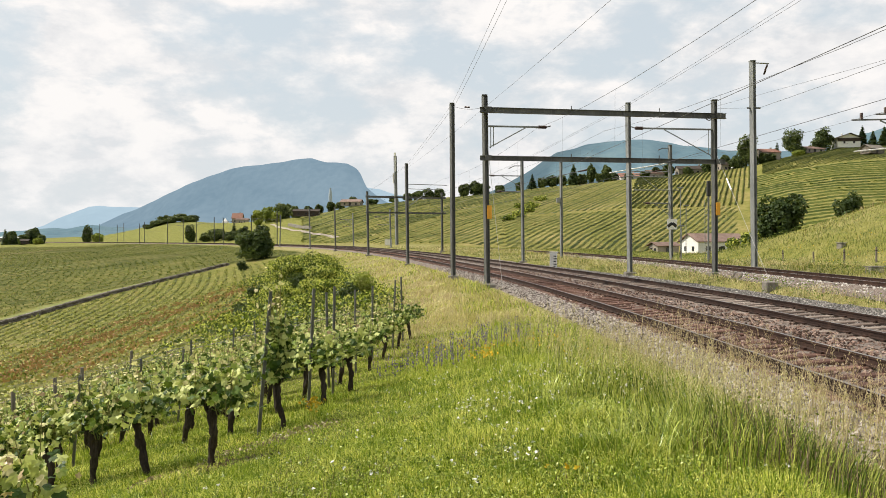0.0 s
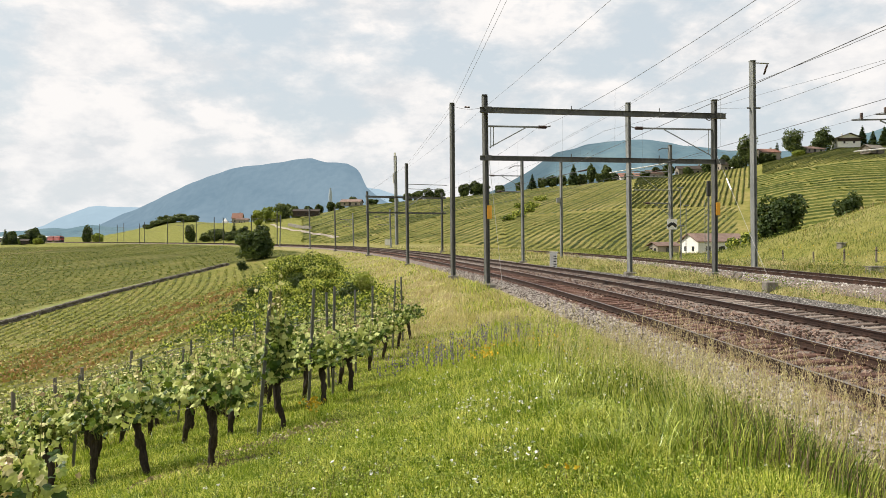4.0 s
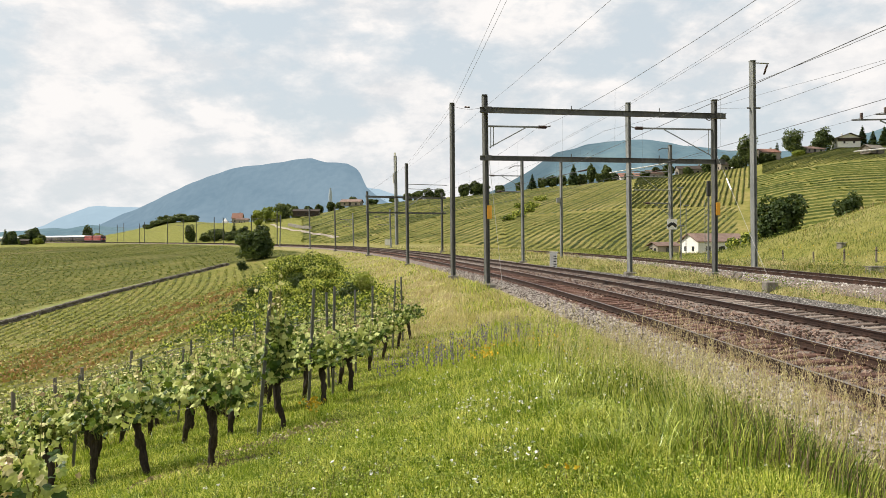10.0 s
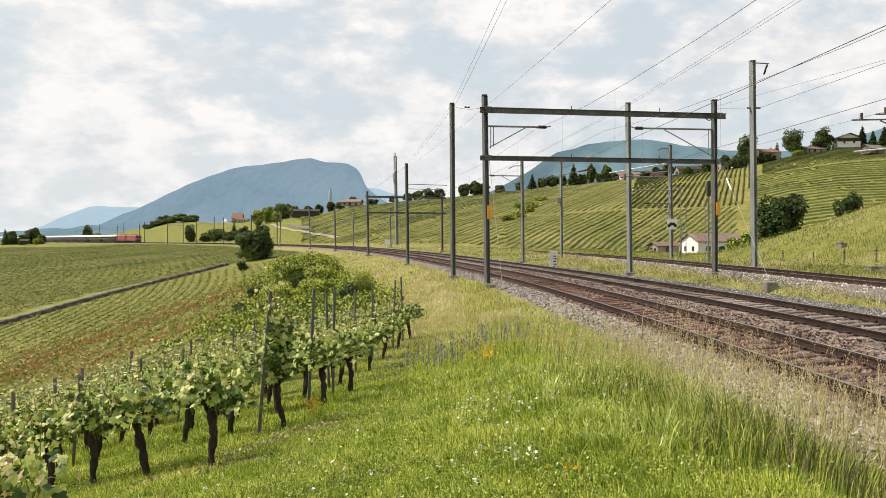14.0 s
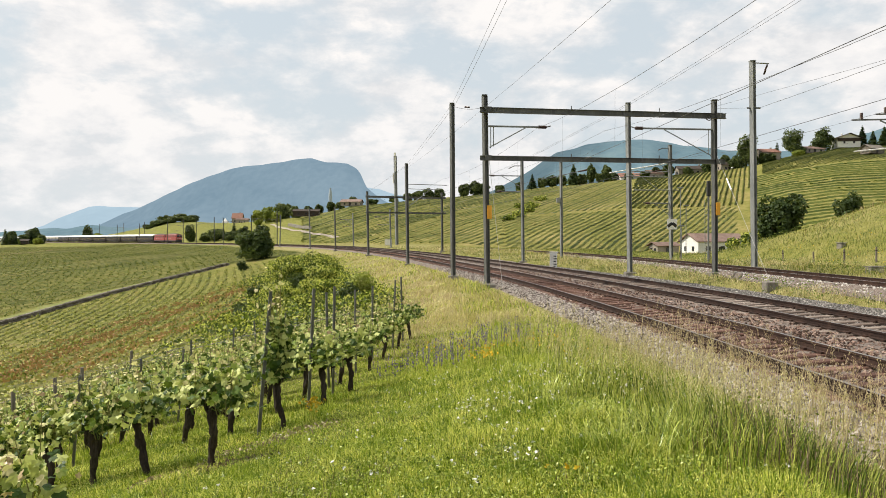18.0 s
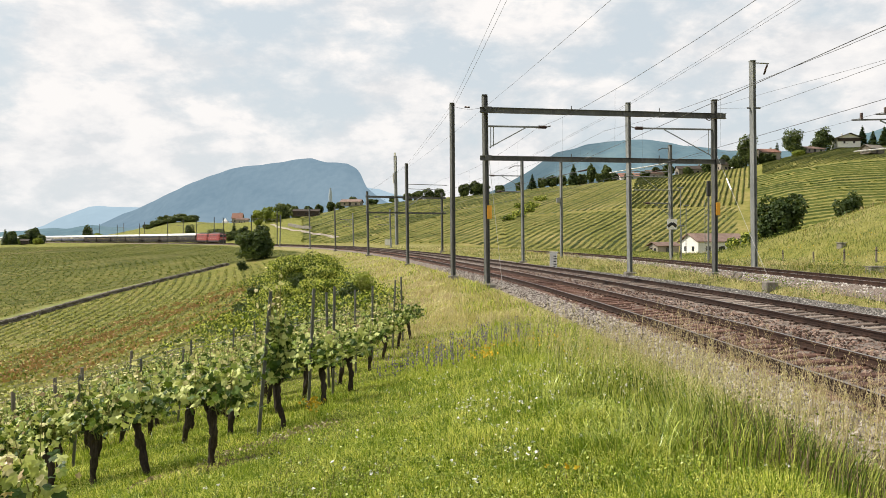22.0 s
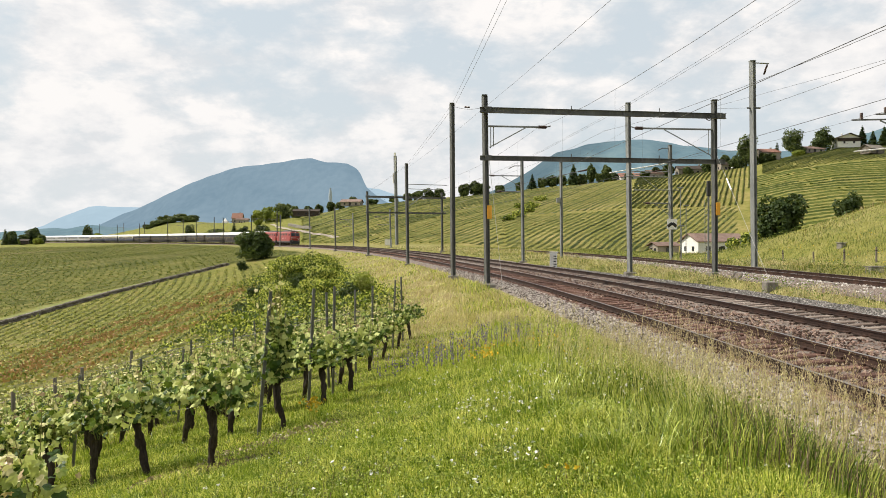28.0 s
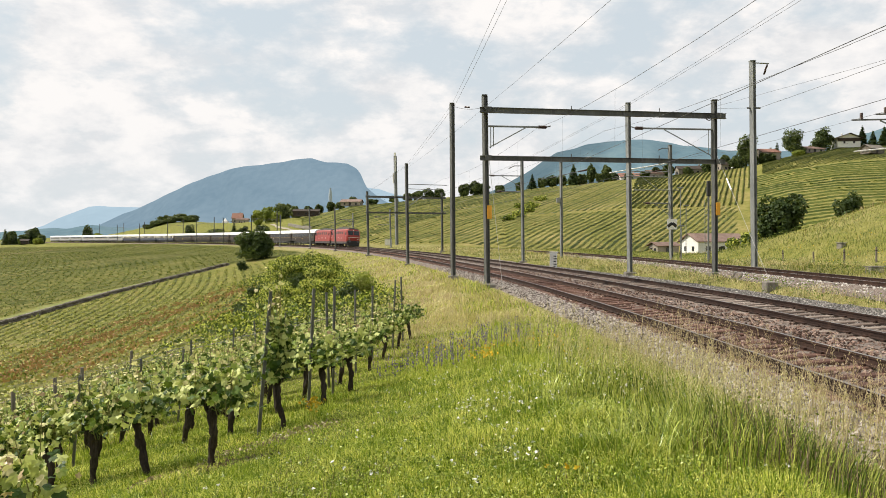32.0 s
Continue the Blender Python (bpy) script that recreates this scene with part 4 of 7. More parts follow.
def coach(side, band, label):
    """A long old sleeping-car style coach: vaulted white roof, dark sides, framed windows."""
    th = thing("passenger_coach", label, "railway coach", "coaches of the train")
    ln, hw = 22.7, 1.42
    part("body", profile_body(ln, [(-hw, 1.0), (hw, 1.0), (hw, 3.05), (-hw, 3.05)]), side, th)
    arc = [(math.cos(a) * (hw + 0.03), 3.05 + math.sin(a) * 0.98) for a in np.linspace(0, math.pi, 13)]
    roof = part("roof", profile_body(ln + 0.1, arc), ROOF_WHITE, th, "smooth white vaulted roof", smooth=False)
    for x in np.linspace(-9, 9, 7):
        part("roof_vent", block(x - 0.25, x + 0.25, -0.2, 0.2, 3.95, 4.06, 0.03), ROOF_WHITE, roof)
    if band:
        for s in (-1, 1):
            part("upper_band", block(-ln / 2 + 0.05, ln / 2 - 0.05, s * hw - 0.012, s * hw + 0.012, 2.08, 3.03), band, th, "painted window band")
    pane = bpy.data.meshes.new("window")
    bm = block(-0.5, 0.5, -0.02, 0.02, -0.38, 0.38, 0.05)
    bm.to_mesh(pane)
    bm.free()
    pane.materials.append(PANE)
    for s in (-1, 1):
        for x in np.linspace(-9.0, 9.0, 12):
            part("window", pane, parent=th, at=pose(x, s * (hw + 0.012), 2.5))
        part("gilt_line", block(-ln / 2 + 0.1, ln / 2 - 0.1, s * hw - 0.008, s * hw + 0.008, 1.98, 2.03), GOLD, th, "thin gilt line")
        part("crest", block(-0.22, 0.22, s * hw - 0.01, s * hw + 0.015, 1.4, 1.78, 0.05), GOLD, th, "small gilt crest")
        part("crest", block(-7.0, -6.7, s * hw - 0.01, s * hw + 0.015, 1.4, 1.7, 0.05), COACH_CREAM, th, "small pale emblem")
        for x in (-10.7, 10.7):
            part("door", block(x - 0.38, x + 0.38, s * hw - 0.01, s * hw + 0.02, 1.05, 2.98, 0.02), side, th)
    part("underframe", block(-8.2, 8.2, -1.25, 1.25, 0.62, 1.0, 0.05), GREY_PAINT, th)
    for x in (-3.4, 0.4, 3.2):
        part("battery_box", block(x - 0.9, x + 0.9, -1.3, 1.3, 0.35, 0.75, 0.05), GREY_PAINT, th)
    for x in (-8.0, 8.0):
        bogie(th, x, 2.6)
    for s in (-1, 1):
        part("gangway", block(s * ln / 2 - 0.05, s * ln / 2 + 0.4, -0.75, 0.75, 1.0, 3.35, 0.06), RUBBER, th, "black rubber gangway bellows")
    return th


def locomotive():
    """A red four-axle electric locomotive: raked cab fronts, grilles, roof gear, two pantographs."""
    th = thing("electric_locomotive", "red electric locomotive with grey roof gear and raked cab", "locomotive", "engines of the train")
    hw, ln = 1.47, 14.6
    bm = bmesh.new()
    rows = [(1.0, 7.05), (2.15, 7.25), (3.35, 6.75), (3.62, 6.6)]
    wid = [hw, hw, hw - 0.06, hw - 0.35]
    loops = []
    for (z, hx), w in zip(rows, wid):
        loops.append([bm.verts.new(p) for p in ((hx, -w * 0.86, z), (hx - 0.35, -w, z), (-hx + 0.35, -w, z), (-hx, -w * 0.86, z), (-hx, w * 0.86, z), (-hx + 0.35, w, z), (hx - 0.35, w, z), (hx, w * 0.86, z))])
    for a, b in zip(loops[:-1], loops[1:]):
        for i in range(8):
            bm.faces.new((a[i], a[(i + 1) % 8], b[(i + 1) % 8], b[i]))
    bm.faces.new(loops[-1])
    bm.faces.new(loops[0][::-1])
    bmesh.ops.recalc_face_normals(bm, faces=bm.faces[:])
    body = part("body", bm, LOCO_RED, th, "glossy red body shell")
    part("roof", block(-6.2, 6.2, -1.05, 1.05, 3.6, 3.78, 0.06), LOCO_GREY, th, "grey roof")
    part("skirt", block(-6.9, 6.9, -1.42, 1.42, 0.55, 1.02, 0.05), GREY_PAINT, th, "dark grey skirt")
    for s in (-1, 1):
        cab = Matrix.Translation((s * 7.02, 0, 2.78)) @ Matrix.Rotation(radians(-s * 22.6), 4, "Y")
        for y in (-0.62, 0.62):
            part("windscreen", block(-0.02, 0.03 , y - 0.55, y + 0.55, -0.42, 0.42, 0.02, cab @ Matrix.Translation((s * 0.02, 0, 0))), PANE, body, "dark cab windscreen")
        part("sun_visor", block(-0.03, 0.05, -1.2, 1.2, 0.44, 0.56, 0.01, cab), LOCO_GREY, body)
        for y in (-1.0, 1.0, 0.0):
            z = 1.55 if y else 3.42
            x = s * 7.18 if y else s * 6.78
            part("headlamp", bar((x - 0.04 * s, y * 0.95, z), (x + 0.05 * s, y * 0.95, z), 0.10, None, 14), LAMP, th, "round headlamp")
        part("buffer_beam", block(s * 6.95, s * 7.2, -1.35, 1.35, 0.55, 1.2, 0.04), BLACK, th, "black buffer beam")
        part("snow_plough", block(s * 6.9, s * 7.35, -1.3, 1.3, 0.12, 0.55, 0.05), BLACK, th, "black pilot plough")
        for y in (-0.88, 0.88):
            bf = part("buffer", bar((s * 7.2, y, 1.05), (s * 7.6, y, 1.05), 0.1, None, 12), GREY_PAINT, th)
            part("buffer_plate", bar((s * 7.58, y, 1.05), (s * 7.66, y, 1.05), 0.24, None, 16), GREY_PAINT, bf)
        part("front_stripe", block(s * 7.14, s * 7.26, -1.25, 1.25, 1.86, 1.94), WHITE, body, "thin white front stripe")
        for y in (-1, 1):
            part("cab_window", block(s * 5.7, s * 6.4, y * 1.44, y * 1.475, 2.35, 2.95, 0.02), PANE, body)
            part("cab_door", block(s * 4.75, s * 5.4, y * 1.45, y * 1.49, 1.1, 3.0, 0.03), LOCO_RED, body)
            part("emblem", block(s * 2.9, s * 3.3, y * 1.46, y * 1.485, 1.65, 1.85, 0.03), WHITE, body, "small white emblem")
    for y in (-1, 1):
        for x in np.linspace(-3.4, 3.4, 5):
            part("side_grille", block(x - 0.5, x + 0.5, y * 1.43, y * 1.47, 2.55, 3.1, 0.02), GREY_PAINT, body, "dark ventilation grille")
        part("name_bar", block(-0.8, 0.8, y * 1.46, y * 1.485, 1.72, 1.8), WHITE, body, "white lettering bar")
    for x in (-3.2, 3.2):
        bogie(th, x, 2.8, 0.63)
    for x, up in ((-4.2, 0), (4.2, 1)):
        base = part("pantograph", block(x - 0.8, x + 0.8, -0.7, 0.7, 3.86, 3.95, 0.02), DARK_STEEL, th, "folding steel pantograph")
        z = 5.35 if up else 4.25
        for y in (-0.4, 0.4):
            part("lower_arm", bar((x + 0.7, y, 3.95), (x - 0.9, y * 0.7, (z + 3.95) / 2), 0.035), DARK_STEEL, base)
            part("upper_arm", bar((x - 0.9, y * 0.7, (z + 3.95) / 2), (x + 0.3, y * 0.6, z), 0.025), DARK_STEEL, base)
        part("pan_head", bar((x + 0.3, -0.8, z), (x + 0.3, 0.8, z), 0.05), DARK_STEEL, base)
    for x in (-1.8, -0.6, 0.6, 1.8):
        part("roof_insulator", bar((x, 0.3, 3.78), (x, 0.3, 4.15), 0.08, 0.05), ISOLATOR, th)
    part("roof_bus", bar((-3.2, 0.3, 4.16), (3.2, 0.3, 4.16), 0.03), WIRE, th)
    part("resistor_hood", block(-2.4, 2.4, -0.8, 0.1, 3.78, 4.05, 0.05), LOCO_GREY, th)
    return th


SPEED, LOCO_LONG, COACH_LONG, CENTRE = 13.7, 15.4, 23.55, 4.75
_yy = np.arange(60.0, 1150.0, 1.0)
_tx, _ty = beside(_yy, CENTRE)
_ss = np.concatenate([[0], np.cumsum(np.hypot(np.diff(_tx), np.diff(_ty)))])
FRONT_END = float(np.interp(147.6, _ty, _ss))


def on_line(s):
    y = float(np.interp(s, _ss, _yy))
    x, yy = beside(np.array(y), CENTRE)
    return Vector((float(x), float(yy), float(rail_z(y)) + 0.11))


def ride(centre, half):
    """Pose of a vehicle whose middle is that far along the line; it faces down the line towards the near end."""
    a, b = on_line(centre - half), on_line(centre + half)
    d = a - b
    m = pose(*((a + b) / 2), 0, math.degrees(-math.atan2(d.z, math.hypot(d.x, d.y))), math.degrees(math.atan2(d.y, d.x)))
    return m @ pose(0, 0, 0, math.degrees(-0.066), 0, 0)


TRAIN = []
first = locomotive()
second = copy_thing(first, pose(0, 0, 0))
for i, ob in enumerate((first, second)):
    TRAIN.append((ob, LOCO_LONG * (i + 0.5), 3.2))
kinds = [coach(COACH_BROWN, None, "umber-brown vintage coach with white vaulted roof"), coach(COACH_BLUE, COACH_CREAM, "dark blue and cream vintage coach with white roof"),
         coach(COACH_GREY, None, "silver-grey coach with white roof at the train's tail")]
for i in range(16):
    k = 0 if i < 7 else 1 if i < 10 else 2
    ob = kinds[k] if i in (0, 7, 10) else copy_thing(kinds[k], pose(0, 0, 0))
    TRAIN.append((ob, 2 * LOCO_LONG + COACH_LONG * (i + 0.5), 8.0))


# ---------- vineyards on the slopes ----------
def patch(x, y, f=0.5, s=0.0):
    """Slow waves from 0 to 1 that make stands of grass uneven."""
    return 0.5 + 0.25 * (np.sin(x * f * 2.1 + s + np.sin(y * f * 1.3)) + np.sin(y * f * 1.7 + 2 * s + np.sin(x * f * 0.9)))


def leafy(name, label, centres, per, size, spread, mat, seed, category, kind="stuff", tall=0.5):
    """Many small leaf quads round each centre, joined: plants seen from afar."""
    rng = np.random.RandomState(seed)
    c = np.repeat(np.asarray(centres, float), per, 0)
    k = len(c)
    p = c + rng.normal(0, 1, (k, 3)) * np.array([spread, spread, 0]) + np.array([0, 0, 1]) * (rng.rand(k, 1) * tall)
    a, b = rng.normal(0, 1, (k, 3)), rng.normal(0, 1, (k, 3))
    a /= np.linalg.norm(a, axis=1, keepdims=True)
    b -= a * (a * b).sum(1, keepdims=True)
    b /= np.linalg.norm(b, axis=1, keepdims=True)
    s = size * rng.uniform(0.6, 1.3, (k, 1))
    v = np.stack([p - a * s, p + b * s * 0.7, p + a * s, p - b * s * 0.7], 1).reshape(-1, 3)
    f = np.arange(4 * k).reshape(-1, 4)
    me = sheet(name, v, f, mat)
    if kind is None:
        return me
    return tagged(new(name, me), label, category, kind=kind)


def in_view(x, y, wide=0.68):
    return (y > 3) & (np.abs(x) < wide * y + 4)


def hill_part(x, y):
    """Bearing, and how far up the hill a place lies (0 foot, 1 crest)."""
    u = x / np.maximum(y, 1)
    f, t = np.interp(u, BEARING, FOOT), np.interp(u, BEARING, TOP)
    return u, (y - f) / (t - f)


rng = np.random.RandomState(11)


def block_a(x, y):
    u, t = hill_part(x, y)
    return (u > 0.255 + 0.02 * t) & (u < 0.415 + 0.03 * t) & (t > 0.36) & (t < 0.97) & (np.abs(t - 0.70) > 0.012)


def block_low(x, y):
    u, t = hill_part(x, y)
    return (u > 0.085) & (u < 0.415) & (t > 0.02) & (t < 0.345) & ~((u > 0.33) & (t < 0.1))


def block_b(x, y):
    u, t = hill_part(x, y)
    return (u > -0.20) & (u < 0.250 + 0.02 * t) & (t > 0.05) & (t < 0.95) & ~((u > 0.085) & (t < 0.36))


def block_c(x, y):
    u, t = hill_part(x, y)
    return (u > 0.43 + 0.015 * t) & (t > 0.03) & (t < 0.66) & (u < 0.8)


def block_d(x, y):
    u, t = hill_part(x, y)
    return (u > 0.45) & (t > 0.67) & (t < 0.97) & (u < 0.8)


def hedges(name, label, lines, wide, high, mat, seed, category):
    """Continuous leafy rows: uneven ridges along lines of places, each line an array of (x, y) with gaps as nan."""
    rng = np.random.RandomState(seed)
    th = thing(name, label, category, kind="structure")
    for ln in lines:
        ok = ~np.isnan(ln[:, 0])
        if ok.sum() < 3:
            continue
        p = np.where(ok[:, None], ln, 0)
        t = np.gradient(p, axis=0)
        t /= np.maximum(np.linalg.norm(t, axis=1, keepdims=True), 1e-6)
        nrm = np.stack([-t[:, 1], t[:, 0]], -1)
        m = len(p)
        wl, wr = wide / 2 * rng.uniform(0.75, 1.25, m), wide / 2 * rng.uniform(0.75, 1.25, m)
        hh = high * rng.uniform(0.7, 1.2, m)
        a, b, c = p + nrm * wl[:, None], p + nrm * rng.normal(0, wide * 0.15, m)[:, None], p - nrm * wr[:, None]
        row = np.stack([np.column_stack([a, height(a[:, 0], a[:, 1]) - 0.02]), np.column_stack([b, height(b[:, 0], b[:, 1]) + hh]), np.column_stack([c, height(c[:, 0], c[:, 1]) - 0.02])], 1)
        i = np.where(ok[:-1] & ok[1:])[0]
        fs = np.concatenate([np.stack([3 * i + j, 3 * i + 3 + j, 3 * i + 4 + j, 3 * i + 1 + j], -1) for j in (0, 1)])
        if len(fs):
            part("vine_row", sheet("vine_row", row.reshape(-1, 3), fs, mat), parent=th)
    return th


def straight_rows(origin, way, count, gap, length, pitch, keep, rng):
    e = np.array(way, float) / np.hypot(*way)
    nrm = np.array([-e[1], e[0]])
    s = np.arange(-length / 2, length / 2, pitch)
    out = []
    for i in range(count):
        p = np.array(origin) + nrm * ((i - count // 2) * gap) + e * s[:, None] + rng.normal(0, 0.05, (len(s), 2))
        bad = (p[:, 1] < 60) | (np.abs(p[:, 0]) > 0.7 * np.maximum(p[:, 1], 1))
        good = ~bad
        good[good] &= keep(p[good, 0], p[good, 1])
        good &= rng.rand(len(s)) > 0.015
        out.append(np.where(good[:, None], p, np.nan))
    return out


def contour_rows(xs, y0, y1, tilt, rise, keep, rng):
    """Rows that follow the slope at nearly even height; tilt: how much they climb to the right."""
    ys = np.linspace(y0, y1, 420)
    gx, gy = np.meshgrid(xs, ys, indexing="ij")
    g = height(gx, gy, 0.0) - tilt * gx
    g = np.maximum.accumulate(g + 1e-5 * gy, axis=1)
    out = []
    for c in np.arange(g.min(), g.max(), rise):
        y = np.array([np.interp(c, g[i], ys, np.nan, np.nan) for i in range(len(xs))])
        good = ~np.isnan(y)
        good[good] &= keep(xs[good], y[good])
        good &= rng.rand(len(xs)) > 0.008
        out.append(np.where(good[:, None], np.stack([xs, y], -1), np.nan))
    return out


LABEL = "rows of green grapevines climbing the far hillside"
hedges("vineyard", LABEL, straight_rows((80, 290), (0.40, 0.92), 160, 1.8, 300, 0.8, block_a, rng), 0.7, 0.65, ROW_LEAF, 1, "vineyard")
hedges("vineyard", LABEL, contour_rows(np.arange(10, 90, 0.6), 130, 290, 0.34, 0.62, block_low, rng), 0.9, 0.28, ROW_LEAF, 2, "vineyard")
hedges("vineyard", LABEL, contour_rows(np.arange(-80, 104, 0.7), 150, 385, 0.36, 0.68, block_b, rng), 1.0, 0.28, ROW_LEAF, 3, "vineyard")
hedges("vineyard", LABEL, straight_rows((130, 215), (1.0, 0.04), 54, 4.5, 260, 1.0, block_c, rng), 1.2, 0.42, ROW_DARK, 4, "vineyard")
hedges("vineyard", LABEL, straight_rows((190, 320), (0.75, 0.66), 130, 1.9, 260, 0.8, block_d, rng), 0.55, 0.4, ROW_LEAF, 5, "vineyard")

# field rows in the hollow, parallel to the line
WALL = ((-48.5, 55.0), (-47.9, 76.3), (-47.6, 87.0), (-46.9, 101.0), (-44.0, 114.0), (-38.6, 127.5))


def wall_x(y):
    return np.interp(y, [p[1] for p in WALL], [p[0] for p in WALL])


def field_rows(d0, d1, gap, y0, y1, pitch, keep, rng, miss=0.1):
    out = []
    for d in np.arange(d0, d1, gap):
        ys = np.arange(y0, y1, pitch)
        x, y = beside(ys, -d)
        x, y = x + rng.normal(0, 0.1, len(ys)), y + rng.normal(0, 0.1, len(ys))
        ok = keep(x, y, d) & in_view(x, y) & (rng.rand(len(ys)) > miss)
        out.append(np.stack([x[ok], y[ok], height(x[ok], y[ok])], -1))
    return np.concatenate(out)


def near_field(x, y, d):
    return (x > wall_x(y) + 1.2) & (d > 13 + 3 * np.sin(y * 0.05)) & (y > 30) & (y < 122)


def far_field(x, y, d):
    return ((x < wall_x(y) - 3.5) & (y < 128)) | ((y >= 128) & (y < 330) & (d > 7))


def field_lines(d0, d1, gap, y0, y1, pitch, keep, rng):
    out = []
    for d in np.arange(d0, d1, gap):
        ys = np.arange(y0, y1, pitch)
        x, y = beside(ys, -d)
        good = keep(x, y, d) & in_view(x, y) & (rng.rand(len(ys)) > 0.06)
        out.append(np.where(good[:, None], np.stack([x, y], -1) + rng.normal(0, 0.06, (len(ys), 2)), np.nan))
    return out


hedges("vine_field", "low rows of young vines on the sloping field", field_lines(13, 48, 1.25, 26, 125, 0.4, near_field, rng), 0.45, 0.12, FIELD_LEAF, 21, "field crop")
def upper_field(x, y):
    d = -offset(x, y)
    return (((x < wall_x(y) - 4.5) & (y < 128)) | ((y >= 128) & (d > 7))) & (y < 330) & (d < 110)


hedges("vine_field", "rows of young vines on the upper field below the line", straight_rows((-120, 200), (0.30, 0.95), 150, 1.7, 360, 0.7, upper_field, rng), 0.6, 0.12, FIELD_LEAF, 22, "field crop")
pts = field_rows(13, 48, 1.25, 26, 125, 0.45, near_field, rng, 0.25)
leafy("field_weeds", "scattered leaves of young vines in the field", pts, 5, 0.095, 0.17, CROP_LEAF, 23, "field crop", tall=0.34)
pts = field_rows(7, 110, 1.5, 60, 330, 0.55, far_field, rng, 0.25)
pts = pts[patch(pts[:, 0], pts[:, 1], 0.05, 0.8) + 0.12 * rng.normal(0, 1, len(pts)) > 0.22]
leafy("field_weeds", "scattered leaves of young vines in the upper field", pts, 3, 0.13, 0.25, CROP_LEAF, 24, "field crop", tall=0.34)


def strip(name, label, centre, width, mat, lift=0.03, category="earth strip", n=3):
    """A narrow strip laid on the ground along a centre line."""
    c = np.array(centre, float)
    t = np.gradient(c, axis=0)
    t /= np.linalg.norm(t, axis=1, keepdims=True)
    nrm = np.stack([-t[:, 1], t[:, 0]], -1)
    rng = np.random.RandomState(len(c))
    offs = np.linspace(-0.5, 0.5, n)
    v = []
    for o in offs:
        w = width * (1 + 0.25 * np.sin(np.arange(len(c)) * 0.7) + rng.normal(0, 0.12, len(c)))
        p = c + nrm * (o * w)[:, None]
        v.append(np.stack([p[:, 0], p[:, 1], height(p[:, 0], p[:, 1]) + lift], -1))
    v = np.stack(v, 1)
    i, j = np.meshgrid(np.arange(len(c) - 1), np.arange(n - 1), indexing="ij")
    f = np.stack([i * n + j, (i + 1) * n + j, (i + 1) * n + j + 1, i * n + j + 1], -1).reshape(-1, 4)
    return tagged(new(name, sheet(name, v.reshape(-1, 3), f, mat, smooth=True)), label, category, kind="structure")


for line, w, k in ((((-24.5, 38.5), (-26.2, 49.5), (-25.5, 60.0), (-22.0, 78.0), (-20.5, 84.0)), 0.9, 1100), (((-21.0, 36.0), (-22.0, 46.0), (-21.0, 56.0), (-17.5, 70.0)), 0.35, 420),
                   (((-18.5, 34.5), (-19.0, 42.0), (-17.8, 52.0), (-15.5, 62.0)), 0.4, 420), (((-29.0, 44.0), (-30.0, 55.0), (-29.0, 66.0), (-25.0, 86.0)), 0.5, 300)):
    p = np.array(line)
    ys = rng.uniform(p[0, 1], p[-1, 1], k)
    xs = spline(p[:, 1], p[:, 0])(ys) + rng.normal(0, w, k)
    leafy("withered_weeds", "strip of withered reddish weeds between field rows", np.stack([xs, ys, height(xs, ys)], -1), 6, 0.10, 0.2, RED_WEED, k, "weeds", tall=0.16)
# old furrow lines across the upper field
for label, pts, w, m in (("dark grassy furrow across the upper field", ((-93.0, 146.0), (-90.0, 155.6), (-87.0, 166.7)), 1.6, GRASS_TURF),
                         ("bare earth furrow near the field's far edge", ((-151.0, 242.0), (-148.0, 259.8), (-159.6, 310.7)), 1.0, EARTH), ("bare earth furrow near the field's far edge", ((-116.0, 245.0), (-117.7, 257.0), (-131.0, 330.0)), 0.8, EARTH)):
    q = np.array(pts)
    fy = np.linspace(q[0, 1], q[-1, 1], 30)
    strip("furrow", label, np.stack([spline(q[:, 1], q[:, 0])(fy), fy], -1), w, m, 0.12, "furrow", 3)
# grass bank above the field wall
wy = np.linspace(56, 126, 60)
strip("grass_bank", "bright mown grass strip above the field wall", np.stack([wall_x(wy) - 2.2, wy], -1), 2.8, GRASS_TURF, 0.10, "grass", 5)
# pale farm track and retaining wall below the far slope
ys = np.linspace(238, 398, 60)
strip("farm_track", "pale gravel farm track under the vineyard slope", np.stack([spline((205, 235, 283, 352, 398), (-23.0, -34.5, -53.0, -80.0, -96.5))(ys), ys], -1), 1.7, TRACK_GRAVEL, 0.22, "track", 5)


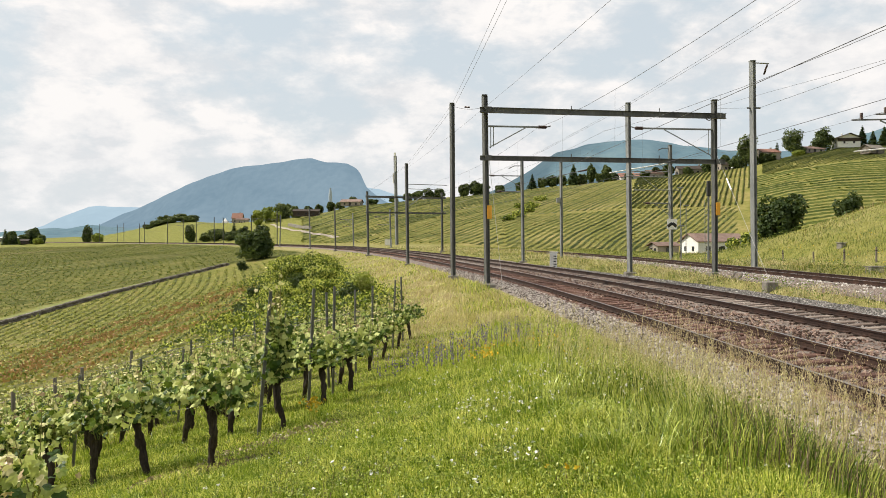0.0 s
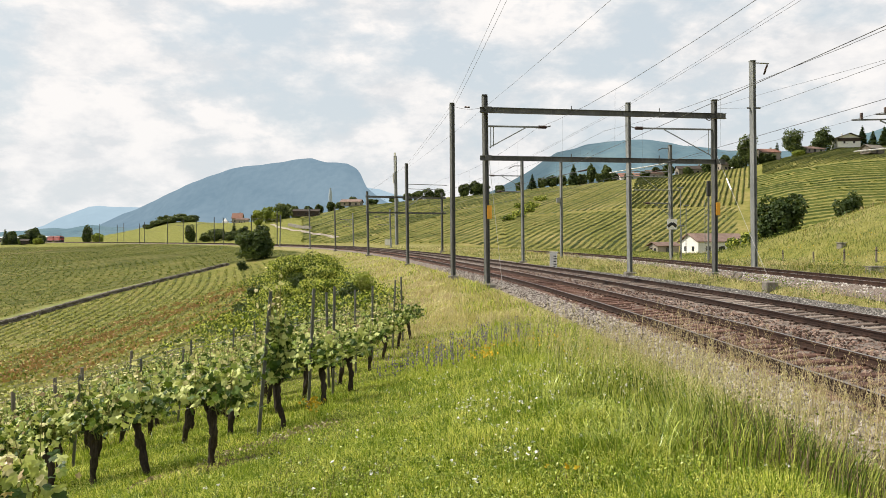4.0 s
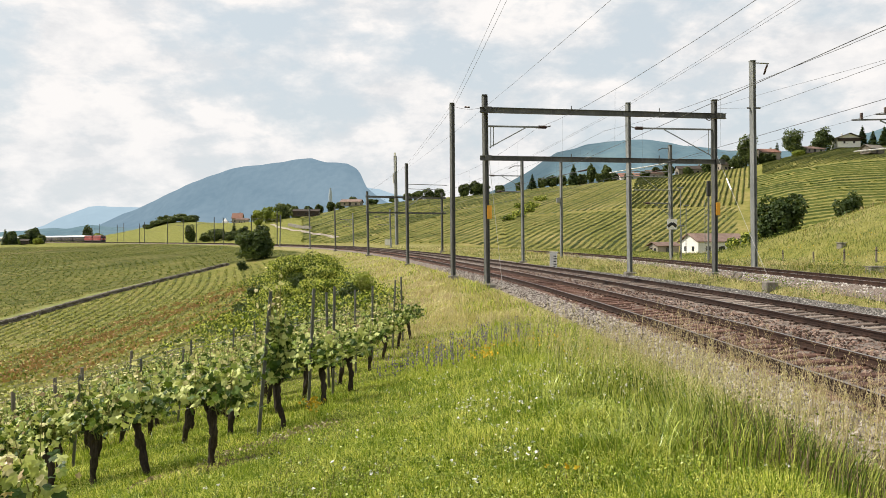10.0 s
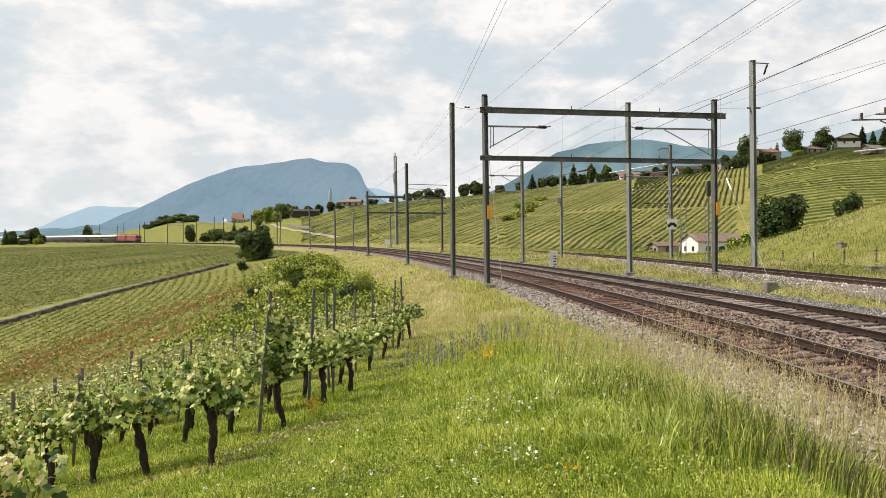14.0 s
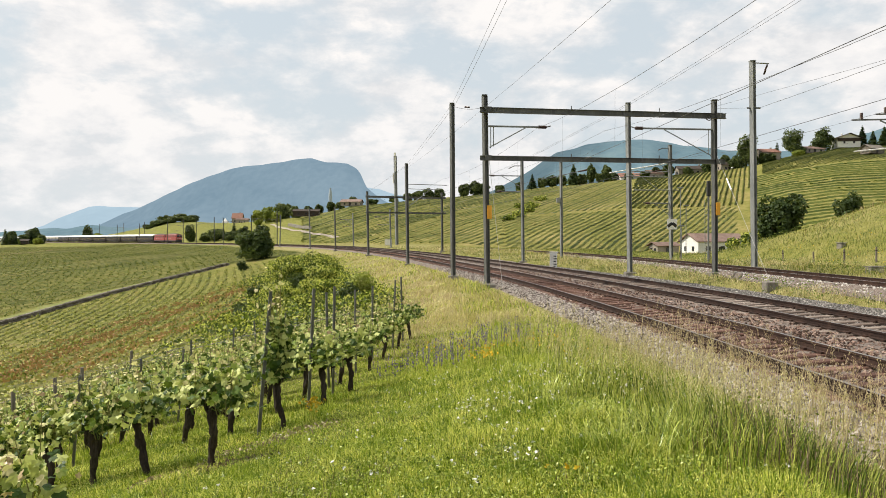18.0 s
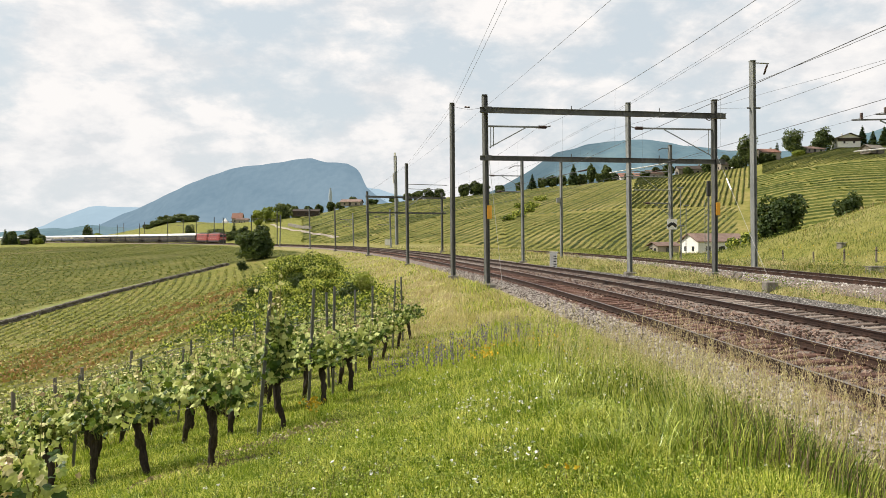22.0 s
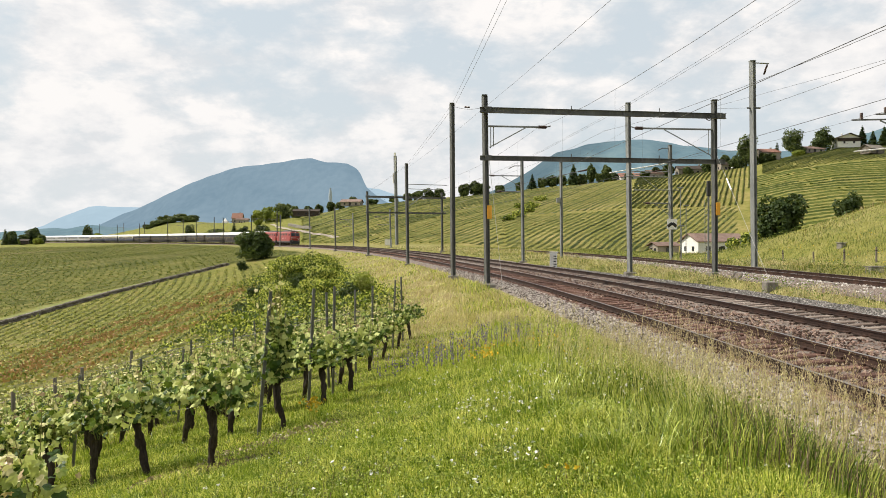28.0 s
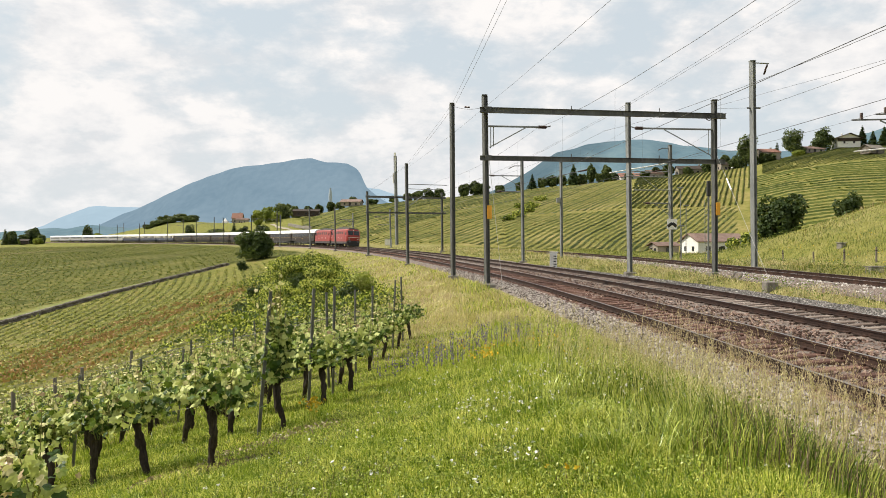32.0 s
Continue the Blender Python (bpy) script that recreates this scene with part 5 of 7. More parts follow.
def stone_wall(name, label, line, high, thick, stone, seed, mat):
    """A dry-stone wall: courses of separate stones along a line on the ground."""
    th = thing(name, label, "stone wall", kind="structure")
    rng = np.random.RandomState(seed)
    p = np.array(line, float)
    seg = np.hypot(*np.diff(p, axis=0).T)
    s = np.concatenate([[0], np.cumsum(seg)])
    lump = bpy.data.meshes.new("stone")
    bm = block(-0.5, 0.5, -0.5, 0.5, -0.5, 0.5, 0.12)
    for v in bm.verts:
        v.co += Vector(rng.normal(0, 0.05, 3))
    bm.to_mesh(lump)
    bm.free()
    lump.materials.append(mat)
    rows = max(1, round(high / (stone * 0.6)))
    for r in range(rows):
        d = (r % 2) * stone * 0.5
        while d < s[-1]:
            w = stone * rng.uniform(0.8, 1.5)
            x, y = np.interp(d, s, p[:, 0]), np.interp(d, s, p[:, 1])
            k = min(np.searchsorted(s, d, "right"), len(p) - 1)
            a = math.atan2(*(p[k] - p[k - 1])[::-1])
            m = pose(x, y, ground_at(x, y) - 0.1 + (r + 0.5) * high / rows, 0, 0, math.degrees(a)) @ Matrix.Diagonal((w * 0.97, thick * rng.uniform(0.85, 1.1), high / rows * rng.uniform(0.9, 1.1), 1))
            part("stone", lump, parent=th, at=m)
            d += w
    return th


stone_wall("field_wall", "low weathered stone wall across the sloping field", WALL, 0.62, 0.5, 0.6, 5, WALL_STONE)
stone_wall("retaining_wall", "grey concrete-block retaining wall below the vineyard", [(-77.5, 356), (-63.5, 320), (-56.0, 300)], 1.5, 0.6, 2.6, 6, CONCRETE)


# ---------- trees, shrubs, houses ----------
def crown_mesh(w, d, h, z0, mat, leaves, size, seed, lobes=9, ragged=0.28):
    """Leaves gathered on many uneven lobes inside a crown, with gaps between."""
    rng = np.random.RandomState(seed)
    c = rng.normal(0, 1, (lobes, 3))
    c /= np.linalg.norm(c, axis=1, keepdims=True)
    c *= rng.uniform(0.35, 0.8, (lobes, 1))
    c[:, 2] = np.linspace(-0.72, 0.72, lobes) + rng.normal(0, 0.08, lobes)
    c[:, :2] *= (np.sqrt(np.clip(1 - c[:, 2] ** 2, 0.1, 1)) / np.maximum(0.45, np.hypot(c[:, 0], c[:, 1])))[:, None] * rng.uniform(0.35, 0.75, (lobes, 1))
    r = rng.uniform(0.28, 0.5, lobes) * (14 / max(14, lobes)) ** 0.4
    pick = rng.randint(0, lobes, leaves)
    q = rng.normal(0, 1, (leaves, 3))
    q /= np.linalg.norm(q, axis=1, keepdims=True)
    q = c[pick] + q * r[pick][:, None] * rng.uniform(0.75, 1.0 + ragged, (leaves, 1))
    p = q * np.array([w / 2, d / 2, h / 2]) * 0.86 + np.array([0, 0, z0 + h / 2])
    p[:, 2] = np.maximum(p[:, 2], 0.02 + 0.1 * rng.rand(leaves))
    n = q + rng.normal(0, 0.6, q.shape)
    n /= np.linalg.norm(n, axis=1, keepdims=True)
    a = np.cross(n, rng.normal(0, 1, n.shape))
    a /= np.linalg.norm(a, axis=1, keepdims=True)
    b = np.cross(n, a)
    s = size * rng.uniform(0.6, 1.3, (leaves, 1))
    v = np.stack([p - a * s, p + b * s * 0.6 + n * s * 0.15, p + a * s, p - b * s * 0.6 + n * s * 0.15], 1).reshape(-1, 3)
    return sheet("crown", v, np.arange(4 * leaves).reshape(-1, 4), mat)


def limbs(parent, h, w, r, seed, count=6, mat=None):
    rng = np.random.RandomState(seed)
    t = part("trunk", bar((0, 0, -0.3), (rng.normal(0, 0.03) * h, rng.normal(0, 0.03) * h, h * 0.75), r, r * 0.3, 8), mat or TREE_BARK, parent)
    for i in range(count):
        a, z = rng.uniform(0, 6.28), h * rng.uniform(0.2, 0.6)
        part("limb", bar((0, 0, z), (math.cos(a) * w * 0.36, math.sin(a) * w * 0.36, z + h * rng.uniform(0.12, 0.3)), r * 0.45, r * 0.12, 6), mat or TREE_BARK, t)


def tree(x, y, h, w, mat, label, leaves=900, size=0.3, seed=0, name="tree", low=0.12, category="tree", group="", z=None):
    g = ground_at(x, y) if z is None else z
    th = thing(name, label, category, group, pose(x, y, g, 0, 0, (seed * 47) % 360))
    limbs(th, h, w, max(0.05, h * 0.022), seed)
    part("crown", crown_mesh(w, w * 0.95, h * (1.16 - low), h * (low - 0.1), mat, leaves, size, seed + 5, 26), parent=th)
    return th


def conifer(x, y, h, w, label, seed=0, leaves=900, mat=None):
    g = ground_at(x, y)
    th = thing("conifer_tree", label, "conifer", "", pose(x, y, g))
    part("trunk", bar((0, 0, -0.3), (0, 0, h * 0.95), h * 0.02, h * 0.004, 8), TREE_BARK, th)
    rng = np.random.RandomState(seed)
    t = 1 - np.sqrt(rng.rand(leaves))
    tier = np.round(t * 11) / 11
    t = np.clip(tier + rng.normal(0, 0.018, leaves), 0, 1)
    a = rng.uniform(0, 6.28, leaves)
    rr = w / 2 * (1 - t) * rng.uniform(0.45, 1.05, leaves) * (1 + 0.18 * np.sin(a * 5 + tier * 40))
    p = np.stack([np.cos(a) * rr, np.sin(a) * rr, h * (0.06 + 0.94 * t) - rr * 0.25], -1)
    out = np.stack([np.cos(a), np.sin(a), np.full(leaves, -0.35)], -1)
    side = np.stack([-np.sin(a), np.cos(a), rng.normal(0, 0.3, leaves)], -1)
    s = (w * 0.09 * rng.uniform(0.6, 1.3, leaves))[:, None]
    v = np.stack([p - out * s, p + side * s * 0.6, p + out * s, p - side * s * 0.6], 1).reshape(-1, 3)
    part("crown", sheet("crown", v, np.arange(4 * leaves).reshape(-1, 4), mat or DARK_LEAF), parent=th)
    return th


def shrub(x, y, w, h, mat, label, leaves=1500, size=0.16, seed=0, group="shrubs on the embankment"):
    g = ground_at(x, y)
    th = thing("shrub", label, "shrub", group, pose(x, y, g - 0.15, 0, 0, (seed * 61) % 360))
    rng = np.random.RandomState(seed)
    for i in range(4):
        a = rng.uniform(0, 6.28)
        part("stem", bar((0, 0, 0), (math.cos(a) * w * 0.28, math.sin(a) * w * 0.28, h * 0.7), 0.04, 0.012, 6), TREE_BARK, th)
    part("foliage", crown_mesh(w, w * 0.9, h * 1.15, -h * 0.1, mat, leaves, size, seed, 44, 0.35), parent=th)
    return th


# the dark evergreen bush by the field corner and the tangle on the embankment
tree(-34.8, 131.0, 5.5, 9.8, DARK_LEAF, "dense dark-green round bush beside the line", 5200, 0.30, 3, "large_bush", 0.02, "bush")
tree(-33.0, 130.0, 5.0, 4.5, DARK_LEAF, "dark-green bush grown into its neighbour", 1600, 0.28, 4, "large_bush", 0.02, "bush")
shrub(-32.0, 113.0, 2.4, 1.7, DARK_LEAF, "small dark shrub at the field edge", 700, 0.16, 9)
k = 20
for x, y, w, h, m, lb in ((-18.5, 88.0, 7.5, 2.5, SHRUB_LEAF, "sprawling bramble thicket on the embankment"), (-14.2, 80.0, 7.0, 2.6, SHRUB_LEAF, "sprawling bramble thicket on the embankment"),
                          (-12.0, 70.5, 5.5, 2.4, SHRUB_LEAF, "rounded green shrub on the embankment"), (-15.5, 73.0, 6.0, 2.6, SHRUB_LEAF, "yellow-green shrub on the embankment"),
                          (-10.5, 62.0, 5.0, 2.3, SHRUB_LEAF, "yellow-green shrub on the embankment"), (-12.5, 62.0, 4.0, 2.0, DARK_LEAF, "dark-green shrub low on the embankment"),
                          (-14.0, 60.0, 4.2, 1.8, SHRUB_LEAF, "bramble clump low on the embankment"), (-11.6, 51.0, 4.6, 1.9, SHRUB_LEAF, "bramble clump low on the embankment"),
                          (-9.3, 51.0, 4.2, 2.0, SHRUB_LEAF, "yellow-green shrub on the embankment"), (-7.6, 46.5, 3.6, 1.8, SHRUB_LEAF, "rounded green shrub on the embankment"),
                          (-4.6, 40.0, 2.2, 2.0, LIGHT_LEAF, "young leafy sapling on the dry bank"), (-5.2, 39.0, 2.0, 1.5, DARK_LEAF, "dark-green shrub beside a sapling"),
                          (-13.3, 47.0, 2.0, 1.0, DARK_LEAF, "small dark bush at the field edge"), (-15.2, 53.0, 2.0, 1.0, DARK_LEAF, "small dark bush at the field edge"),
                          (-12.4, 41.0, 2.4, 1.1, SHRUB_LEAF, "bramble clump at the field edge"), (-9.8, 40.5, 3.2, 1.5, SHRUB_LEAF, "bramble clump below the vineyard"),
                          (-7.2, 38.5, 2.8, 1.5, SHRUB_LEAF, "yellow-green shrub below the vineyard"), (-20.0, 96.0, 5.0, 2.0, SHRUB_LEAF, "bramble thicket by the field corner"),
                          (-23.0, 100.0, 5.0, 1.6, SHRUB_LEAF, "bramble thicket by the field corner"), (-17.5, 66.0, 2.6, 1.2, DARK_LEAF, "small dark bush at the field edge")):
    k += 1
    shrub(x, y, w, h, m, lb, int(1200 + w * h * 300), 0.085 if y < 60 else 0.11, k)

for x, y, w, h in ((19.0, 205.0, 6.0, 1.8), (23.0, 215.0, 7.0, 2.0), (27.0, 226.0, 7.0, 2.2), (30.0, 238.0, 8.0, 2.0), (26.0, 240.0, 6.0, 1.8), (36.0, 262.0, 9.0, 2.0)):
    k += 1
    shrub(x, y, w, h, SHRUB_LEAF, "green scrub on a gap in the vineyard slope", 700, 0.3, k, "scrub on the vineyard slope")

# uphill: bushes behind the bank
tree(44.5, 93.0, 8.0, 8.0, DARK_LEAF, "dense dark-green broadleaf tree behind the bank", 8000, 0.28, 51, low=0.0)
tree(40.0, 92.0, 3.4, 4.2, SHRUB_LEAF, "green bush beside the big tree", 1500, 0.2, 52, "large_bush", 0.02, "bush")
tree(51.7, 90.0, 5.6, 5.2, DARK_LEAF, "dark round bush behind the grassy bank", 3400, 0.24, 53, "large_bush", 0.02, "bush", z=2.3)
tree(43.0, 104.0, 2.5, 4.0, SHRUB_LEAF, "low green bush beside the white house", 1000, 0.2, 54, "large_bush", 0.02, "bush")

# trees along the crest, by bearing and distance
for u, y, h, w, kind, lb in (
        (0.428, 335, 15.5, 13.0, "b", "tall airy broadleaf tree on the crest"), (0.471, 338, 8.5, 4.2, "c", "dark slim conifer on the crest"), (0.492, 340, 13.0, 13.5, "b", "full broadleaf tree on the crest"),
        (0.535, 345, 10.5, 14.0, "b", "full broadleaf tree beside the house"), (0.591, 345, 10.5, 6.0, "c", "brownish conifer beside the house"), (0.606, 348, 8.0, 5.0, "c", "dark conifer beside the house"),
        (0.622, 350, 10.0, 6.5, "c", "dark conifer beside the house"), (0.184, 352, 10.5, 7.0, "c", "dark conifer on the crest"), (0.209, 355, 9.0, 6.5, "b", "dark broadleaf tree on the crest"),
        (0.231, 355, 8.0, 6.5, "b", "dark broadleaf tree on the crest"), (0.196, 350, 5.0, 6.0, "b", "round bush on the crest"), (0.221, 350, 4.5, 6.0, "b", "round bush on the crest"),
        (0.126, 362, 7.5, 5.5, "c", "dark conifer on the crest"), (0.14, 362, 5.0, 7.0, "b", "low tree in the crest hedge"), (0.155, 362, 5.5, 7.5, "b", "low tree in the crest hedge"),
        (0.168, 362, 5.0, 6.5, "b", "low tree in the crest hedge"), (0.108, 365, 4.0, 7.0, "b", "low tree in the crest hedge"), (0.24, 352, 4.0, 6.0, "b", "round bush on the crest"),
        (0.30, 350, 4.5, 6.0, "b", "garden bush on the crest"), (0.318, 348, 5.5, 7.0, "b", "garden tree on the crest"), (0.388, 345, 5.0, 6.0, "b", "garden bush on the crest"), (0.407, 342, 4.5, 7.0, "b", "garden bush on the crest"),
        (0.455, 338, 4.0, 7.0, "b", "garden bush on the crest"), (0.52, 345, 3.5, 6.0, "b", "garden bush on the crest"), (0.565, 344, 3.0, 8.0, "b", "clipped garden hedge on the crest"),
        (-0.226, 445, 10.0, 15.0, "b", "leafy tree group on the near hill"), (-0.245, 430, 9.5, 11.0, "l", "light-green leafy tree on the hill"), (-0.262, 420, 9.0, 10.0, "l", "yellow-green leafy tree on the hill"),
        (-0.295, 335, 8.0, 4.6, "c", "dark pointed conifer by the line"), (-0.318, 340, 5.6, 12.0, "b", "dark spreading bush by the line"), (-0.335, 345, 4.0, 7.0, "b", "dark low bush by the line"),
        (-0.357, 355, 8.5, 6.2, "b", "dark broadleaf tree by the line"), (-0.282, 300, 6.5, 9.0, "b", "dark bush above the line"), (-0.255, 292, 6.0, 9.5, "b", "dark bush above the line"), (-0.39, 575, 6.0, 18.0, "b", "edge of a small wood on the hill"),
        (-0.37, 585, 6.5, 18.0, "b", "edge of a small wood on the hill"), (-0.398, 566, 4.0, 16.0, "b", "edge of a small wood on the hill"), (-0.38, 568, 5.0, 16.0, "b", "edge of a small wood on the hill"), (-0.362, 570, 5.0, 16.0, "b", "edge of a small wood on the hill"), (-0.415, 562, 3.0, 12.0, "b", "edge of a small wood on the hill"), (-0.405, 570, 4.5, 14.0, "b", "edge of a small wood on the hill"), (-0.353, 580, 5.5, 13.0, "b", "edge of a small wood on the hill"),
        (-0.502, 470, 10.5, 9.5, "b", "dark round tree by the far line"), (-0.488, 465, 5.5, 10.0, "l", "light-green bush by the far line"), (-0.618, 425, 10.0, 5.0, "c", "dark conifer at the field's end"),
        (-0.604, 425, 6.0, 6.0, "c", "dark conifer at the field's end"), (-0.578, 420, 9.0, 10.5, "b", "dark tree at the field's end"), (-0.592, 415, 5.5, 8.0, "b", "dark bush at the field's end"),
        (-0.568, 415, 5.0, 6.0, "b", "dark bush at the field's end"), (-0.572, 410, 3.4, 6.0, "l", "light-green bush at the field's end"), (-0.635, 430, 6.5, 8.0, "b", "dark tree at the field's end"),
        (-0.66, 430, 8.0, 9.0, "b", "dark tree at the field's end"), (-0.127, 398, 6.0, 6.5, "b", "dark round tree behind a house"), (-0.158, 408, 5.0, 6.0, "b", "dark tree behind the barn"), (-0.175, 412, 5.0, 6.0, "b", "dark tree behind the barn"),
        (-0.145, 402, 4.0, 7.0, "b", "hedge beside a house"), (-0.19, 415, 5.5, 6.0, "b", "dark tree behind the barn"), (-0.205, 420, 4.5, 5.0, "b", "dark tree behind the barn"),
        (-0.10, 385, 3.0, 8.0, "b", "low hedge on the hill's edge"), (-0.035, 372, 4.5, 8.0, "b", "tree in the crest row"), (-0.02, 372, 5.5, 8.0, "b", "tree in the crest row"), (-0.005, 372, 5.0, 7.0, "b", "tree in the crest row"),
        (0.03, 370, 6.5, 8.0, "b", "tree in the crest row"), (0.045, 370, 7.0, 8.0, "b", "tree in the crest row"), (0.058, 370, 5.5, 8.0, "b", "tree in the crest row"), (-0.05, 374, 4.0, 8.0, "b", "tree in the crest row"), (-0.07, 376, 3.5, 7.0, "b", "tree in the crest row"),
        (0.08, 368, 4.0, 7.0, "b", "tree in the crest row"), (0.452, 333, 4.5, 6.5, "b", "leafy bush before a crest house"), (0.463, 334, 3.6, 6.0, "b", "leafy bush before a crest house"),
        (0.505, 338, 4.0, 7.0, "b", "leafy bush on the crest slope"), (0.415, 336, 6.0, 8.0, "b", "dark tree before crest houses"), (0.438, 334, 5.0, 7.0, "b", "dark bush before crest houses"),
        (0.372, 340, 4.0, 7.0, "b", "garden bush before a crest house"), (0.345, 341, 3.4, 7.0, "b", "garden bush before a crest house"), (0.285, 346, 3.4, 6.0, "b", "garden bush before a crest house"),
        (0.262, 347, 3.0, 6.0, "b", "garden bush before a crest house"), (0.50, 336, 2.5, 8.0, "l", "light-green hedge on the crest slope"), (0.398, 345, 7.0, 6.0, "b", "dark tree between crest houses"),
        (-0.21, 435, 7.0, 9.0, "b", "dark tree beside the barn"), (-0.235, 415, 6.0, 9.0, "l", "light-green tree by the hill track"), (-0.30, 325, 4.0, 10.0, "b", "dark bush above the line"),
        (-0.27, 305, 4.0, 9.0, "l", "light-green bush above the line"), (-0.61, 435, 8.0, 9.0, "b", "dark tree at the field's end"),
        (-0.585, 432, 7.0, 9.0, "b", "dark tree at the field's end"), (-0.572, 430, 6.0, 7.0, "b", "dark tree at the field's end")):
    k += 1
    if kind == "c":
        conifer(u * y, y, h, w, lb, k, 1500)
    else:
        tree(u * y, y, h, w, LIGHT_LEAF if kind == "l" else TREE_LEAF, lb, 3200, 0.62 if y > 400 else 0.5, k, low=0.03)


def house(x, y, z, turn, ln, dp, wall_h, roof_h, wall_mat, roof_mat, label, windows=3, floors=1, name="house", chimney=True, over=0.5):
    """A gabled house: wall shell, two-slope roof with eaves, windows with frames and shutters, door, chimney."""
    th = thing(name, label, "house", "houses in the landscape", pose(x, y, z, 0, 0, turn))
    bm = bmesh.new()
    pts = [(-dp / 2, 0), (dp / 2, 0), (dp / 2, wall_h), (0, wall_h + roof_h), (-dp / 2, wall_h)]
    ends = [[bm.verts.new((sx * ln / 2, a, b)) for a, b in pts] for sx in (-1, 1)]
    for i in range(5):
        bm.faces.new((ends[0][i], ends[1][i], ends[1][(i + 1) % 5], ends[0][(i + 1) % 5]))
    bm.faces.new(ends[0][::-1])
    bm.faces.new(ends[1])
    bmesh.ops.recalc_face_normals(bm, faces=bm.faces[:])
    part("wall", bm, wall_mat, th)
    rl, pitch = math.hypot(dp / 2, roof_h), math.atan2(roof_h, dp / 2)
    for s in (-1, 1):
        m = Matrix.Translation((0, 0, wall_h + roof_h + 0.06)) @ Matrix.Rotation(-s * pitch, 4, "X")
        part("roof_slope", block(-ln / 2 - over, ln / 2 + over, 0, s * (rl + over * 0.9), 0, 0.16, 0.02, m), roof_mat, th)
    if chimney:
        part("chimney", block(ln * 0.2, ln * 0.2 + 0.7, 0.3, 0.9, wall_h + roof_h * 0.5, wall_h + roof_h + 0.9, 0.03), wall_mat, th)
    for f in range(floors):
        zc = wall_h / floors * (f + 0.52)
        for i in range(windows):
            xx = (i - (windows - 1) / 2) * ln / (windows + 0.4)
            for s in (-1, 1):
                w = part("window", block(xx - 0.5, xx + 0.5, s * dp / 2 - 0.05, s * dp / 2 + 0.04, zc - 0.55, zc + 0.55, 0.02), DARK_WOOD, th)
                part("pane", block(xx - 0.42, xx + 0.42, s * dp / 2 - 0.06, s * dp / 2 + 0.055, zc - 0.47, zc + 0.47), PANE, w)
        for s in (-1, 1):
            for yy in (-dp * 0.22, dp * 0.2):
                w = part("window", block(s * ln / 2 - 0.05, s * ln / 2 + 0.04, yy - 0.45, yy + 0.45, zc - 0.5, zc + 0.5, 0.02), DARK_WOOD, th)
                part("pane", block(s * ln / 2 - 0.06, s * ln / 2 + 0.055, yy - 0.37, yy + 0.37, zc - 0.42, zc + 0.42), PANE, w)
    part("door", block(-ln * 0.08, -ln * 0.08 + 1.0, -dp / 2 - 0.05, -dp / 2 + 0.03, 0, 2.05, 0.02), DARK_WOOD, th)
    return th


house(57.8, 151.6, -1.4, 12, 11.3, 7.0, 3.16, 1.55, PLASTER, ROOF, "white plastered farmhouse with brown tiled roof below the vineyard", 3, 1, "house", False)
house(48.6, 156.0, -1.2, 12, 5.0, 4.0, 2.0, 0.7, GREY_PLASTER, ROOF, "low lean-to beside the white farmhouse", 1, 1, "shed", False)
crest_house = house(195.5, 345.0, 46.6, 84, 8.5, 10.5, 4.6, 2.0, PLASTER, DARK_WOOD, "white house with dark low-pitched roof on the crest", 2, 1, over=1.4)
# added dark panel: balcony timber and the shade under the gable in one colour
part("timber_front", block(-4.5, -4.27, -5.2, 5.2, 2.9, 4.55, 0.03), DARK_WOOD, crest_house, "dark panel for balcony timber and the shade on it")
house(154.5, 338.0, 39.5, 8, 9.0, 7.0, 4.0, 1.8, GREY_PLASTER, ROOF_RED, "beige house half hidden by crest trees", 2, 1)
house(178.5, 343.0, 44.0, 5, 10.0, 5.0, 1.9, 1.2, GREY_PLASTER, ROOF, "low brown-roofed outbuilding on the crest", 3, 1, "outbuilding", False)
house(122.0, 347.0, 33.2, -5, 15.0, 8.0, 3.2, 1.8, GREY_PLASTER, DARK_WOOD, "long beige house with brown roof on the crest", 4, 1)
house(137.0, 344.0, 35.0, 10, 9.0, 7.0, 3.2, 2.0, GREY_PLASTER, DARK_WOOD, "house with dark roof among crest trees", 2, 1)
house(92.0, 351.0, 29.6, 0, 10.0, 8.0, 3.4, 2.0, PLASTER, ROOF_RED, "white house with red tiled roof on the crest", 3, 1)
house(104.0, 350.0, 31.4, 10, 8.0, 7.0, 3.2, 1.8, GREY_PLASTER, ROOF, "beige cottage on the crest", 2, 1)
house(181.5, 300.0, 38.4, 20, 8.0, 5.0, 2.2, 1.6, OLD_WOOD, OLD_WOOD, "weathered wooden field hut in the vineyard", 1, 1, "hut", False)
house(-49.5, 385.0, 20.6, -6, 10.5, 8.0, 2.0, 1.4, GREY_PLASTER, ROOF, "low house with brown roof on the hill's edge", 3, 1)
house(-76.5, 398.0, 15.4, 4, 14.0, 8.0, 2.6, 1.2, DARK_WOOD, DARK_WOOD, "long dark timber barn on the hill's edge", 3, 1, "barn", False)
house(-161.0, 556.0, 14.4, 5, 7.5, 8.0, 4.6, 4.0, GREY_PLASTER, ROOF_RED, "tall-gabled house with red roof in the distance", 2, 1)
house(-156.0, 552.0, 14.4, 5, 9.0, 7.0, 3.4, 1.0, GREY_PLASTER, ROOF, "flat low annexe beside a red-roofed house", 2, 1, "annexe", False)
house(-236.0, 400.0, -0.2, 15, 3.5, 3.0, 1.8, 0.9, DARK_WOOD, DARK_WOOD, "small dark hut at the field's end", 1, 1, "hut", False)
